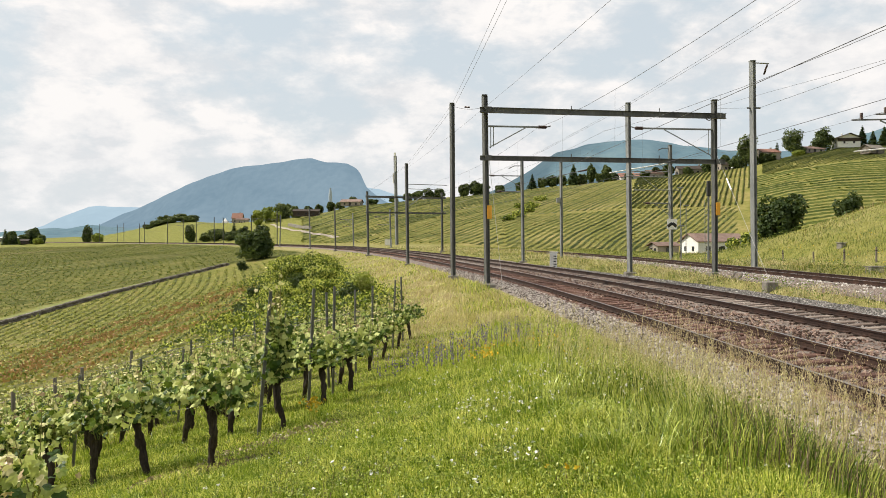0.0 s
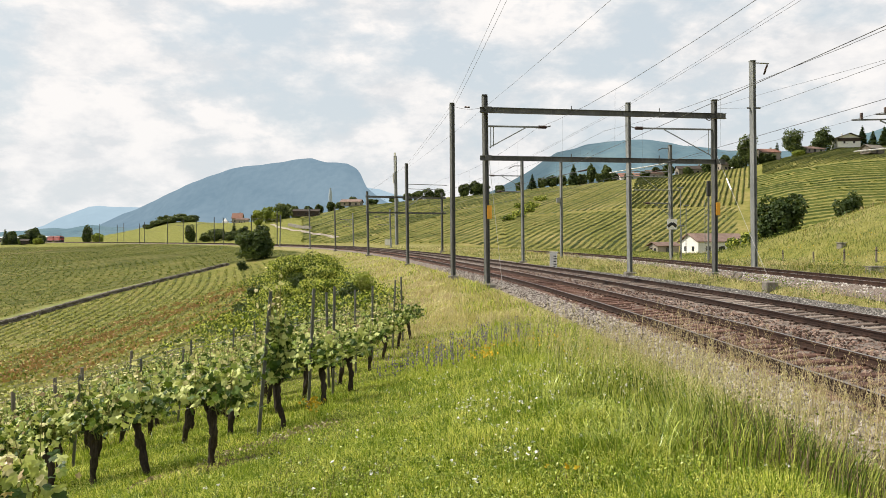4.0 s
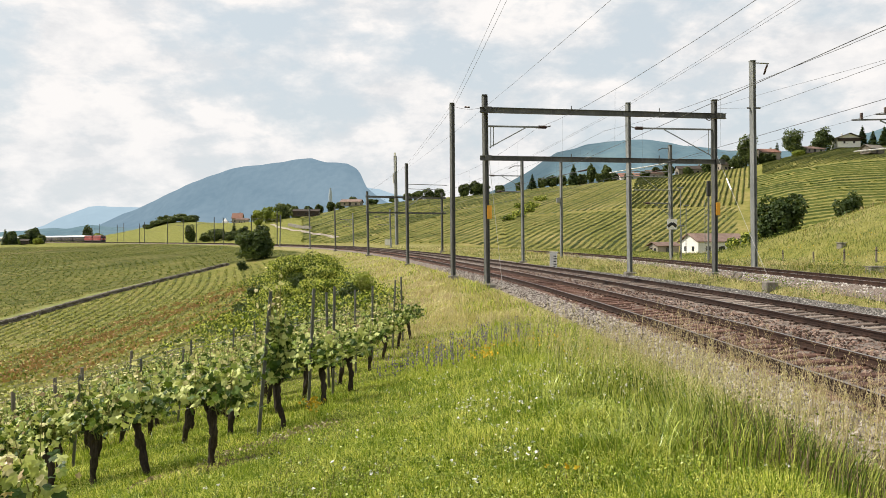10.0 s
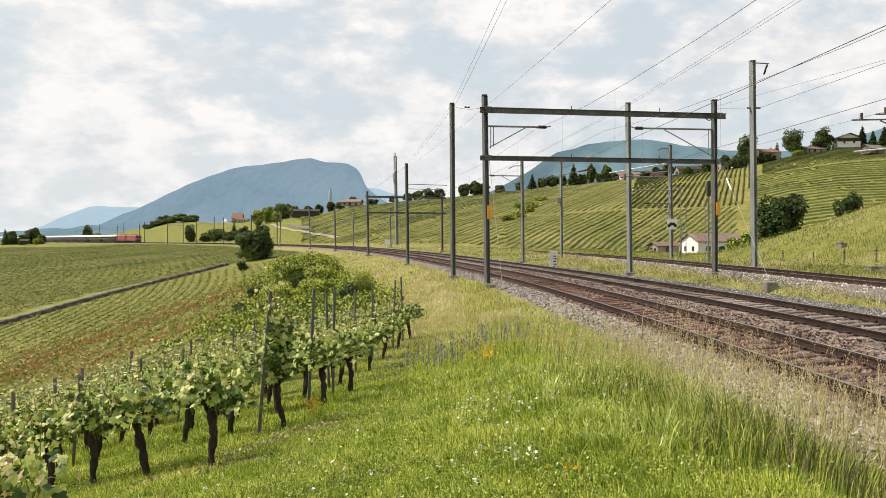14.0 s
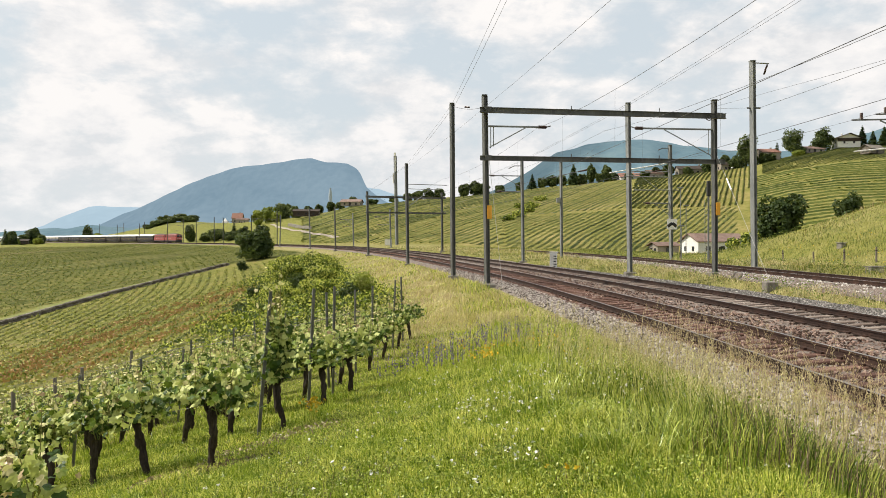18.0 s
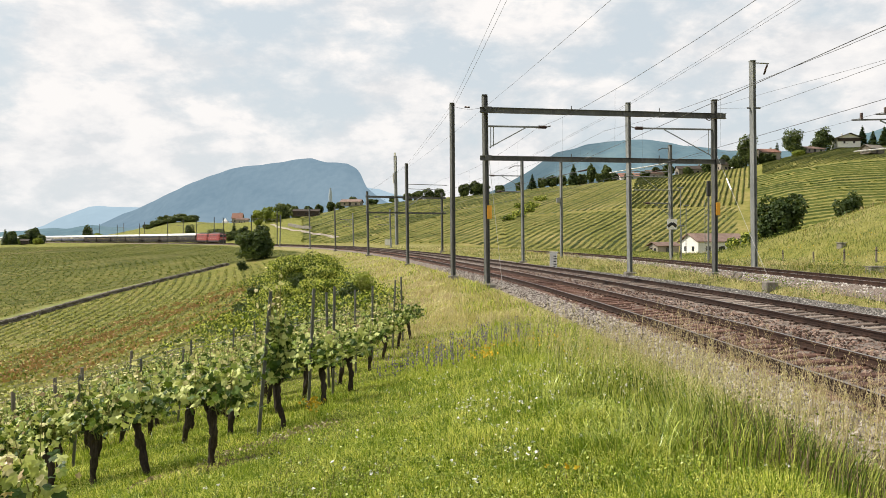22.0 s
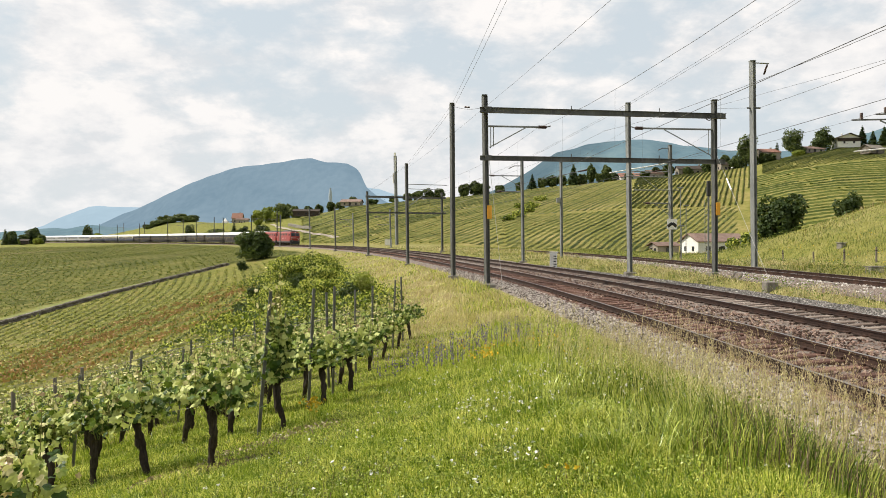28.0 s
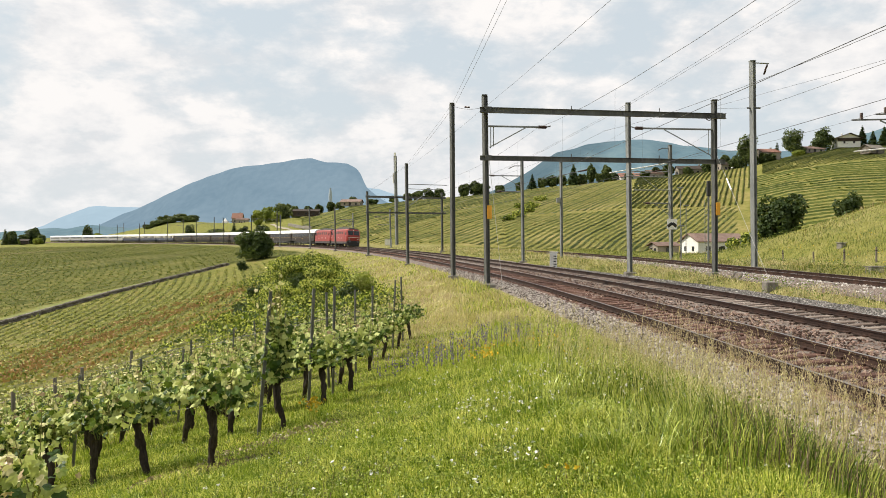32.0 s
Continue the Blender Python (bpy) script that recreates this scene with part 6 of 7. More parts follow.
tent = thing("white_tent", "white pointed party tent on the far hill", "tent", at=pose(-172.0, 560.0, ground_at(-172, 560)))
bm = bmesh.new()
bmesh.ops.create_cone(bm, cap_ends=True, segments=4, radius1=3.2, radius2=0.1, depth=3.4, matrix=pose(0, 0, 3.3, 0, 0, 45))
part("canopy", bm, WHITE, tent)
part("side", block(-2.2, 2.2, -2.2, 2.2, 0, 1.7), WHITE, tent)
# tall white tower before the mountain
tower = thing("white_tower", "slim white tower far off before the mountain", "tower", at=pose(-143.0, 900.0, 4.0))
part("shaft", bar((0, 0, 0), (0, 0, 41), 1.9, 1.3, 14), HAZY_WHITE, tower)
part("platform", bar((0, 0, 40), (0, 0, 42), 2.6, 2.6, 14), HAZY_WHITE, tower)
part("head", bar((0, 0, 42), (0, 0, 57), 2.3, 2.1, 14), HAZY_WHITE, tower)
part("dome", bar((0, 0, 57), (0, 0, 64), 1.9, 1.0, 12), HAZY_WHITE, tower)
# lattice radio mast
th, o = mast((-10.4, 160.0, 0.8), (-10.8, 160.0, 21.0), 0.55, STEEL, "tall grey radio mast with slim antennas", "radio_mast", "radio masts")
part("antenna", bar(Vector((-10.8, 160, 17.5)) - o, Vector((-10.85, 160, 21.8)) - o, 0.22), WHITE, th, "slim white antenna")
part("antenna", bar(Vector((-11.2, 160, 15.0)) - o, Vector((-11.2, 160, 17.2)) - o, 0.16), WHITE, th, "slim white antenna")
cab = thing("equipment_cabin", "small white equipment cabin beside the radio mast", "cabin", at=pose(-12.2, 158.0, ground_at(-12.2, 158.0)))
part("body", block(-0.75, 0.75, -0.6, 0.6, 0, 1.35, 0.03), WHITE, cab)
part("roof", block(-0.85, 0.85, -0.7, 0.7, 1.35, 1.45, 0.02), CONCRETE, cab)
# parked white car on the crest
car = thing("parked_car", "small white car parked on the crest track", "car", at=pose(139.5, 338.0, ground_at(139.5, 338.0) + 0.02, 0, 0, 5))
part("body", block(-2.0, 2.0, -0.85, 0.85, 0.35, 0.95, 0.12), CAR_WHITE, car)
part("cabin", block(-1.3, 1.0, -0.75, 0.75, 0.95, 1.45, 0.18), PANE, car, "dark glazed cabin")
part("roof", block(-1.0, 0.7, -0.7, 0.7, 1.43, 1.5, 0.03), CAR_WHITE, car)
for x in (-1.25, 1.25):
    for s in (-0.8, 0.8):
        part("wheel", bar((x, s - 0.1, 0.33), (x, s + 0.1, 0.33), 0.33, None, 14), RUBBER, car)


# ---------- the vineyard beside the camera ----------
def vine_leaf(rng, k, centres, size, face):
    """k lobed vine leaves, cupped, hanging outward: arrays of corners and triangles."""
    ang = np.radians([0, 28, 52, 80, 108, 140, 180, 220, 252, 280, 308, 332])
    rad = np.array([1.0, 0.66, 0.92, 0.60, 0.78, 0.62, 0.30, 0.62, 0.78, 0.60, 0.92, 0.66])
    m = len(ang)
    n = face + rng.normal(0, 0.45, (k, 3))
    n /= np.linalg.norm(n, axis=1, keepdims=True)
    tip = np.array([0, 0, -0.8]) + rng.normal(0, 0.6, (k, 3))
    tip -= n * (n * tip).sum(1, keepdims=True)
    tip /= np.linalg.norm(tip, axis=1, keepdims=True)
    side = np.cross(n, tip)
    s = size * rng.uniform(0.55, 1.25, (k, 1, 1))
    rim = (tip[:, None] * np.cos(ang)[None, :, None] + side[:, None] * np.sin(ang)[None, :, None]) * rad[None, :, None]
    cup = -0.22 * n[:, None] * (rad ** 2)[None, :, None] * rng.uniform(-0.4, 1.4, (k, 1, 1)) + n[:, None] * rng.normal(0, 0.06, (k, m, 1))
    v = np.concatenate([centres[:, None], centres[:, None] + (rim + cup) * s], 1)
    f = np.stack([np.zeros(m, int), 1 + np.arange(m), 1 + (np.arange(m) + 1) % m], -1)
    return v.reshape(-1, 3), (f[None] + (m + 1) * np.arange(k)[:, None, None]).reshape(-1, 3)


def gnarled(pts, r0, r1, seed, seg=9):
    """A twisted woody stem through points, with knots."""
    rng = np.random.RandomState(seed)
    pts = [Vector(p) for p in pts]
    vs, fs = [], []
    fine = []
    for a, b in zip(pts[:-1], pts[1:]):
        fine += [a.lerp(b, i / 4) for i in range(4)]
    fine.append(pts[-1])
    for i, p in enumerate(fine):
        r = r0 + (r1 - r0) * i / (len(fine) - 1)
        r *= rng.uniform(0.82, 1.25)
        for j in range(seg):
            a = 6.283 * j / seg + i * 0.25
            rr = r * rng.uniform(0.85, 1.15)
            vs.append((p.x + math.cos(a) * rr, p.y + math.sin(a) * rr, p.z + rng.normal(0, 0.008)))
    for i in range(len(fine) - 1):
        for j in range(seg):
            q = (j + 1) % seg
            fs.append((i * seg + j, i * seg + q, (i + 1) * seg + q, (i + 1) * seg + j))
    return sheet("trunk", vs, fs, BARK, smooth=True)


def vine(seed, tall=1.0, lean=0.0, wide=1.0):
    """One old grapevine: gnarled black trunk with a thick head, two short arms, dense leafy canopy, young shoots."""
    rng = np.random.RandomState(seed)
    th = thing("grapevine", "old grapevine, gnarled dark trunk and fresh green leaves", "grapevine", "vines of the near vineyard")
    top = Vector((lean, rng.normal(0, 0.03), 0.60))
    part("trunk", gnarled([(0, 0, -0.12), (rng.normal(0, 0.04), 0.0, 0.16), (lean * 0.6 + rng.normal(0, 0.07), rng.normal(0, 0.05), 0.38), top, top + Vector((0.03, 0, 0.14))], 0.034, 0.050, seed), parent=th)
    for s in (-1, 1):
        e = top + Vector((s * rng.uniform(0.18, 0.34), rng.normal(0, 0.03), rng.uniform(0.02, 0.16)))
        part("arm", gnarled([top, top.lerp(e, 0.5) + Vector((0, 0, 0.05)), e], 0.036, 0.016, seed + s), parent=th)
    tips = []
    for i in range(15):
        a = top + Vector((rng.uniform(-0.45, 0.45) * wide, rng.normal(0, 0.06), 0.06))
        b = a + Vector((rng.normal(0, 0.07), rng.normal(0, 0.07), rng.uniform(0.30, 0.74) * tall))
        part("cane", bar(a, b, 0.0055, 0.003, 5), SHOOT, th)
        tips.append((a, b))
    k = int(300 + 110 * (tall - 1))
    # leaves hang in bunches round the shoots, largest and darkest below
    c = np.stack([np.clip(rng.normal(0, 0.25, k), -0.50, 0.50) * wide + lean * 0.7, rng.normal(0, 0.12, k), 0.68 + 0.42 * tall * rng.beta(1.2, 1.7, k)], -1)
    c[:, 2] += 0.10 * np.abs(c[:, 0] - lean * 0.7) / wide
    face = np.stack([rng.normal(0, 0.45, k), np.where(rng.rand(k) < 0.75, -0.9, 0.6), rng.uniform(0.1, 1.5, k)], -1)
    v, f = vine_leaf(rng, k, c, 0.066, face)
    part("leaves", sheet("leaves", v, f, VINE_LEAF), parent=th)
    cs = []
    for a, b in tips:
        for t in np.linspace(0.5, 1.0, 6):
            cs.append(np.array(a.lerp(b, t)) + rng.normal(0, 0.035, 3))
    cs = np.array(cs)
    face = rng.normal(0, 0.6, cs.shape) + np.array([0, -0.4, 0.7])
    v, f = vine_leaf(rng, len(cs), cs, 0.044, face)
    part("young_leaves", sheet("young_leaves", v, f, [YOUNG_LEAF, RED_LEAF], np.repeat((rng.rand(len(cs)) < 0.14).astype(int), 12)), parent=th, label="pale yellow-green shoot tips")
    return th


def vineyard_post(x, y, h=1.95, tilt=0.0, wood=False):
    g = ground_at(x, y)
    th = thing("vineyard_post", "grey weathered vineyard post" if wood else "galvanised steel vineyard post", "post", "posts of the near vineyard", pose(x, y, g, 0, tilt, 20))
    if wood:
        part("shaft", bar((0, 0, -0.3), (0, 0, h), 0.045, 0.04, 10), OLD_WOOD, th)
    else:
        part("shaft", girder((0, 0, -0.3), (0, 0, h), 0.038, 0.042, 0.006, (1, 0, 0)), POST, th)
    for z in (0.75, 1.1, 1.45):
        part("hook", bar((-0.04, 0, z), (0.05, 0, z + 0.03), 0.006, None, 5), POST, th)
    return th


VINE_KINDS = [vine(100 + i, (1.0, 1.15, 0.9, 1.05, 0.95)[i], (0.0, -0.1, 0.08, 0.04, -0.06)[i]) for i in range(5)]
ROW_WAY = (-0.88, 0.475)
ROW_TURN = math.degrees(math.atan2(ROW_WAY[1], ROW_WAY[0])) - 180
rng = np.random.RandomState(77)
used = set()
ROWS = ((-2.51, 7.7, 6), (-2.15, 9.47, 9), (-1.85, 11.04, 11), (-1.68, 12.44, 12), (-2.05, 14.3, 12), (-1.75, 16.3, 10), (-1.55, 18.1, 6), (-1.15, 19.8, 5), (-0.95, 21.4, 4))
for r, (x0, y0, length) in enumerate(ROWS):
    for i in range(length):
        s = i * 0.98 + rng.normal(0, 0.08)
        x, y = x0 + ROW_WAY[0] * s, y0 + ROW_WAY[1] * s
        kind = rng.randint(0, 5)
        if r == 1 and i == 0:
            continue
        m = pose(x, y, ground_at(x, y), rng.normal(0, 2), rng.normal(0, 3), ROW_TURN + rng.normal(0, 5))
        if kind in used:
            copy_thing(VINE_KINDS[kind], m)
        else:
            used.add(kind)
            VINE_KINDS[kind].matrix_basis = m
    z = [ground_at(x0 + ROW_WAY[0] * s, y0 + ROW_WAY[1] * s) for s in (-0.3, 2, 4, 6, 8, 10, 13)]
    for hgt in (0.72, 1.08, 1.42):
        wire("thin galvanised training wire along the vine row", [(x0 + ROW_WAY[0] * s, y0 + ROW_WAY[1] * s, zz + hgt) for s, zz in zip((-0.3, 2, 4, 6, 8, 10, 13), z)][:2 + length // 2], 0.0022, 0, "training_wire", POST, 2)
    for j, s in enumerate(np.arange(0.33 if r == 1 else 20 if r == 0 else 0.3, length, 3.9)):
        vineyard_post(x0 + ROW_WAY[0] * s, y0 + ROW_WAY[1] * s - (0.30 if r == 1 else 0.12), 1.95 if j == 0 and r else 1.55, rng.normal(0, 1.5) + (4.0 if r == 1 and j == 0 else 0), wood=(j == 2))
tall_vine = vine(140, 2.1, -0.10, 0.26)
tall_vine.matrix_basis = pose(-2.15, 9.47, ground_at(-2.15, 9.47), 0, 0, ROW_TURN)
tagged(tall_vine, "tall leafy grapevine climbing the row's end post")
for k in VINE_KINDS:
    if VINE_KINDS.index(k) not in used:
        copy_thing(k, pose(-8.0, 16.0, ground_at(-8, 16)))
# corner vine close by on the downhill side
v = copy_thing(VINE_KINDS[1], pose(-3.28, 5.0, ground_at(-3.28, 5.0) - 0.22, 0, 4, 30))
tagged(v, "grapevine with reddish young leaf tips, close by")
rng = np.random.RandomState(150)
c = np.stack([-2.98 + rng.normal(0, 0.14, 16), 4.92 + rng.normal(0, 0.12, 16), ground_at(-3.1, 5.0) + rng.uniform(0.74, 0.92, 16)], -1)
vv, ff = vine_leaf(rng, 16, c, 0.045, rng.normal(0, 0.5, c.shape) + np.array([0, -0.4, 0.8]))
part("red_leaves", sheet("red_leaves", vv, ff, RED_LEAF), parent=v, label="reddish cream young leaves").matrix_parent_inverse = v.matrix_basis.inverted()

for px, py in ((-2.9, 7.6), (-2.3, 8.3), (-1.75, 8.9), (-2.2, 7.35)):
    k = 130
    ang, rad = rng.uniform(0, 6.28, k), 0.32 * np.sqrt(rng.rand(k))
    x, y = px + np.cos(ang) * rad * 1.5, py + np.sin(ang) * rad
    leafy("dead_leaves", "dry pruned twigs and dead leaves on bare soil", np.stack([x, y, height(x, y) + 0.02], -1), 2, 0.022, 0.03, LITTER, int(k + px * -10), "litter", tall=0.05)
strip("bare_soil", "bare brown soil under the end vines", np.array([(-3.35, 7.95), (-3.0, 7.80), (-2.6, 7.62), (-2.3, 7.5), (-2.1, 7.4)]), 0.26, EARTH, 0.035, "soil", 4)


# ---------- grass, weeds and flowers ----------
def blades(name, label, x, y, h, w, mat, seed, lean=0.35, category="grass", lift=0.0, sway=0.0):
    """Bent grass blades, joined: each two joints and a tip. sway: how much neighbours are laid over the same way, in swirls."""
    rng = np.random.RandomState(seed)
    k = len(x)
    z = height(x, y) - 0.015 + lift
    a = rng.uniform(0, 6.28, k)
    ln = np.minimum(np.abs(rng.normal(0, lean, k)), 1.1) * h
    b = rng.uniform(0, 6.28, k)
    if sway:
        swirl = 9.0 * patch(x, y, 0.45, 1.3) + 5.0 * patch(x, y, 1.4, 0.2)
        b = swirl + rng.normal(0, 0.7, k)
        ln = np.clip(sway * (0.3 + 1.3 * patch(x, y, 0.8, 2.9)) * rng.uniform(0.4, 1.3, k), 0, 1.5) * h
    dx, dy = np.cos(b) * ln, np.sin(b) * ln
    sx, sy = np.cos(a) * w / 2, np.sin(a) * w / 2
    p0, p1 = np.stack([x - sx, y - sy, z], -1), np.stack([x + sx, y + sy, z], -1)
    mx, my, mz = x + dx * 0.35, y + dy * 0.35, z + h * 0.6
    p2, p3 = np.stack([mx - sx * 0.8, my - sy * 0.8, mz], -1), np.stack([mx + sx * 0.8, my + sy * 0.8, mz], -1)
    p4 = np.stack([x + dx, y + dy, z + h * (1 - 0.25 * np.clip(ln / np.maximum(h, 1e-3), 0, 1.5))], -1)
    v = np.stack([p0, p1, p2, p3, p4], 1).reshape(-1, 3)
    f = np.array([(0, 1, 3), (0, 3, 2), (2, 3, 4)])
    fs = (f[None] + 5 * np.arange(k)[:, None, None]).reshape(-1, 3)
    return tagged(new(name, sheet(name, v, fs, mat)), label, category, kind="stuff")


def scatter(k, r0, r1, keep, seed, half=36.0, power=1.0):
    """Places on the ground spread evenly over the view, from distance r0 to r1."""
    rng = np.random.RandomState(seed)
    r = r0 * (r1 / r0) ** (rng.rand(k) ** power)
    a = np.radians(rng.uniform(-half, half, k))
    x, y = r * np.sin(a), r * np.cos(a)
    ok = keep(x, y)
    return x[ok], y[ok]


def meadow(x, y):
    return offset(x, y) < -1.9


# short meadow near the camera
x, y = scatter(210000, 3.0, 13.0, meadow, 1)
h = 0.03 + 0.10 * patch(x, y, 0.8) * patch(x, y, 3.1, 1.2) * 1.6 + 0.05 * np.random.RandomState(2).rand(len(x))
deep = patch(x, y, 2.2, 4.0) * 0.6 + patch(x, y, 5.3, 2.0) * 0.4 + np.random.RandomState(92).normal(0, 0.16, len(x)) > 0.68
blades("meadow_grass", "short bright-green meadow grass underfoot", x[~deep], y[~deep], h[~deep], 0.004 + 0.0007 * np.hypot(x, y)[~deep], GRASS, 3, 0.6)
blades("meadow_grass", "darker tufts in the short meadow grass", x[deep], y[deep], h[deep] * 1.2, 0.004 + 0.0007 * np.hypot(x, y)[deep], DARK_GRASS, 93, 0.6)
# taller lush stand towards the track
def lush(x, y):
    d = offset(x, y)
    return (d < -1.7) & (d > -5.6) & (np.random.RandomState(5).rand(len(x)) < (0.05 + 1.5 * patch(x, y, 1.3, 1.0) ** 2 * patch(x, y, 4.1, 0.4)) * (1 - 0.85 * step(d, -3.3, -2.2) * (1 - step(y, 8, 14))))
x, y = scatter(150000, 3.2, 16.0, lush, 4, 36)
h = (0.18 + 0.28 * patch(x, y, 1.1, 2.0)) * np.random.RandomState(6).uniform(0.6, 1.2, len(x)) * np.clip((offset(x, y) + 6.2) / 2.0, 0.35, 1)
# darker copy towards the ballast: shade of the stand's gaps as blade colour
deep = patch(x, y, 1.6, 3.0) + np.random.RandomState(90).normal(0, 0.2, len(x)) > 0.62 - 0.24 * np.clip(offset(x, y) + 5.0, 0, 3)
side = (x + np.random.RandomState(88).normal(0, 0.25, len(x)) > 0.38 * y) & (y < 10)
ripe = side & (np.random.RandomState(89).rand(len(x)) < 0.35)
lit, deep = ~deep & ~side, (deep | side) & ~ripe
h = np.where(side, h * 0.8, h)
blades("tall_grass", "tall lush grass beside the ballast", x[lit], y[lit], h[lit], 0.004 + 0.0006 * np.hypot(x, y)[lit], GRASS, 7, 0.5)
blades("tall_grass", "tall grass beside the ballast, shade put into its green", x[deep], y[deep], h[deep] * 1.1, 0.004 + 0.0006 * np.hypot(x, y)[deep], DEEP_GRASS, 91, 0.5, sway=0.3)
blades("tall_grass", "ripening brown grass among the green by the ballast", x[ripe], y[ripe], h[ripe] * 1.2, 0.003 + 0.0005 * np.hypot(x, y)[ripe], LITTER, 98, 0.45)
# middle distance down the bank and through the vineyard
x, y = scatter(230000, 11.0, 120.0, lambda x, y: meadow(x, y) & (offset(x, y) > -16), 8, 34)
h = (0.08 + 0.26 * patch(x, y, 0.4, 0.5) * (0.5 + patch(x, y, 1.3, 2.5))) * np.where((y < 24) & (offset(x, y) < -4.5), 0.55, 1.0) * np.random.RandomState(9).uniform(0.5, 1.2, len(x))
stand = 0.55 * patch(x, y, 0.55, 1.9) + 0.45 * patch(x, y, 1.5, 0.7)
dry = np.random.RandomState(10).rand(len(x)) < straw(x, y) * np.clip(0.25 + 2.2 * (stand - 0.25), 0.15, 1.0)
rough_green = (np.random.RandomState(24).rand(len(x)) < 0.35 + 0.35 * (y < 22)) & ~dry
green = ~dry & ~rough_green
blades("bank_grass", "uneven green grass on the bank and between vines", x[green], y[green], h[green], 0.004 + 0.0007 * np.hypot(x, y)[green], GRASS, 11, 0.7, sway=0.8)
blades("bank_grass", "deep-green tufts on the bank and between vines", x[rough_green], y[rough_green], h[rough_green], 0.004 + 0.0009 * np.hypot(x, y)[rough_green], DARK_GRASS, 25, 0.7)
blades("straw_grass", "pale straw-coloured grass on the dry bank", x[dry], y[dry], h[dry] * 1.4, 0.003 + 0.0006 * np.hypot(x, y)[dry], DRY, 12, 1.3, sway=1.0)
# dry stalks on the bank
x, y = scatter(40000, 13.0, 75.0, lambda x, y: (offset(x, y) < -1.9) & (offset(x, y) > -7.5), 13, 22)
ok = np.random.RandomState(14).rand(len(x)) < straw(x, y) * 1.1 * step(patch(x, y, 0.7, 3.3), 0.35, 0.75)
x, y = x[ok], y[ok]
blades("straw_grass", "feathery dry stalks waving on the bank", x, y, 0.22 + 0.33 * np.random.RandomState(15).rand(len(x)), 0.003 + 0.0005 * np.hypot(x, y), BROWN_SEED, 16, 1.2, sway=0.8)
# uphill verge, branch side and the bank
def verge(x, y):
    d = offset(x, y)
    b = x - branch_x(np.clip(y, -10, 180))
    return (d > 7.5 + 0.9 * (1 - step(y, 28, 52))) & ~((b > -0.55) & (b < 2.6) & (y < 130)) & (x < 75)
x, y = scatter(320000, 13.0, 140.0, verge, 17, 36)
h = (0.10 + 0.30 * patch(x, y, 0.3, 0.8) * (0.5 + patch(x, y, 0.9, 2.2))) * np.random.RandomState(18).uniform(0.5, 1.2, len(x))
dry = np.random.RandomState(19).rand(len(x)) < np.clip(straw(x, y) * 2.6 * (0.6 * patch(x, y, 0.22, 1.7) + 0.4 * patch(x, y, 0.7, 0.4) - 0.18), 0, 0.8)
blades("verge_grass", "rough green verge grass and weeds by the branch", x[~dry], y[~dry], h[~dry], 0.003 + 0.00035 * np.hypot(x, y)[~dry], VERGE_GRASS, 20, 0.45, sway=0.7)
ripe = dry & (np.random.RandomState(23).rand(len(x)) < 0.35 + 0.5 * (x > 26))
dry = dry & ~ripe
blades("verge_straw", "tall dry grass heads along the branch and bank", x[dry], y[dry], h[dry] * 1.4, 0.002 + 0.0003 * np.hypot(x, y)[dry], DRY, 21, 0.4, sway=0.8)
blades("verge_straw", "ripe brown grass heads along the branch and bank", x[ripe], y[ripe], h[ripe] * 1.4, 0.002 + 0.0003 * np.hypot(x, y)[ripe], BROWN_SEED, 22, 0.4, sway=0.8)


def seed_stalks(name, label, x, y, hs, seed, mat, r=0.0022, head=1.0):
    """Tall thin stalks with drooping seed heads, joined."""
    rng = np.random.RandomState(seed)
    vs, fs = [], []
    for px, py, h in zip(x, y, hs):
        z = ground_at(px, py)
        a = rng.uniform(0, 6.28)
        le = rng.uniform(0.05, 0.3) * h
        pts = [np.array([px + math.cos(a) * le * t ** 2, py + math.sin(a) * le * t ** 2, z + h * t]) for t in (0, 0.4, 0.75, 1.0)]
        side = np.array([-math.sin(a), math.cos(a), 0]) * r
        o = len(vs)
        for p in pts:
            vs += [p - side, p + side]
        for i in range(3):
            fs.append((o + 2 * i, o + 2 * i + 1, o + 2 * i + 3, o + 2 * i + 2))
        droop = rng.uniform(0.04, 0.10) * head
        count = int(14 * head)
        for j in range(count):
            t = j / count
            c = pts[-1] + np.array([math.cos(a) * droop * t, math.sin(a) * droop * t, (0.03 - 0.14 * (t - 0.45)) * head]) + rng.normal(0, 0.008 * head, 3)
            q = np.array([rng.normal(0, 0.006), rng.normal(0, 0.006), rng.uniform(0.012, 0.022)]) * (0.6 + 0.4 * head)
            e = np.cross(q, rng.normal(0, 1, 3))
            e *= 0.0035 / max(np.linalg.norm(e), 1e-6)
            o = len(vs)
            vs += [c - q * 0.6, c + e, c + q * 0.6, c - e]
            fs.append((o, o + 1, o + 2, o + 3))
    return tagged(new(name, sheet(name, vs, fs, mat)), label, "grass", kind="stuff")


rng = np.random.RandomState(31)
ys = 5.5 * (16.0 / 5.5) ** rng.rand(1000)
x, y = beside(ys, -rng.uniform(0.5, 2.9, 1000))
seed_stalks("seed_grass", "tall pale seed grass bending over the ballast edge", x, y, rng.uniform(0.35, 0.85, 1000), 32, BROWN_SEED)
ys = 6.0 * (17.0 / 6.0) ** rng.rand(170)
x, y = beside(ys, -rng.uniform(-0.3, 1.3, 170))
seed_stalks("seed_grass", "tall ripe brown grass with feathery heads before the rails", x, y, rng.uniform(0.55, 0.95, 170), 34, BROWN_SEED, 0.0026, 1.9)
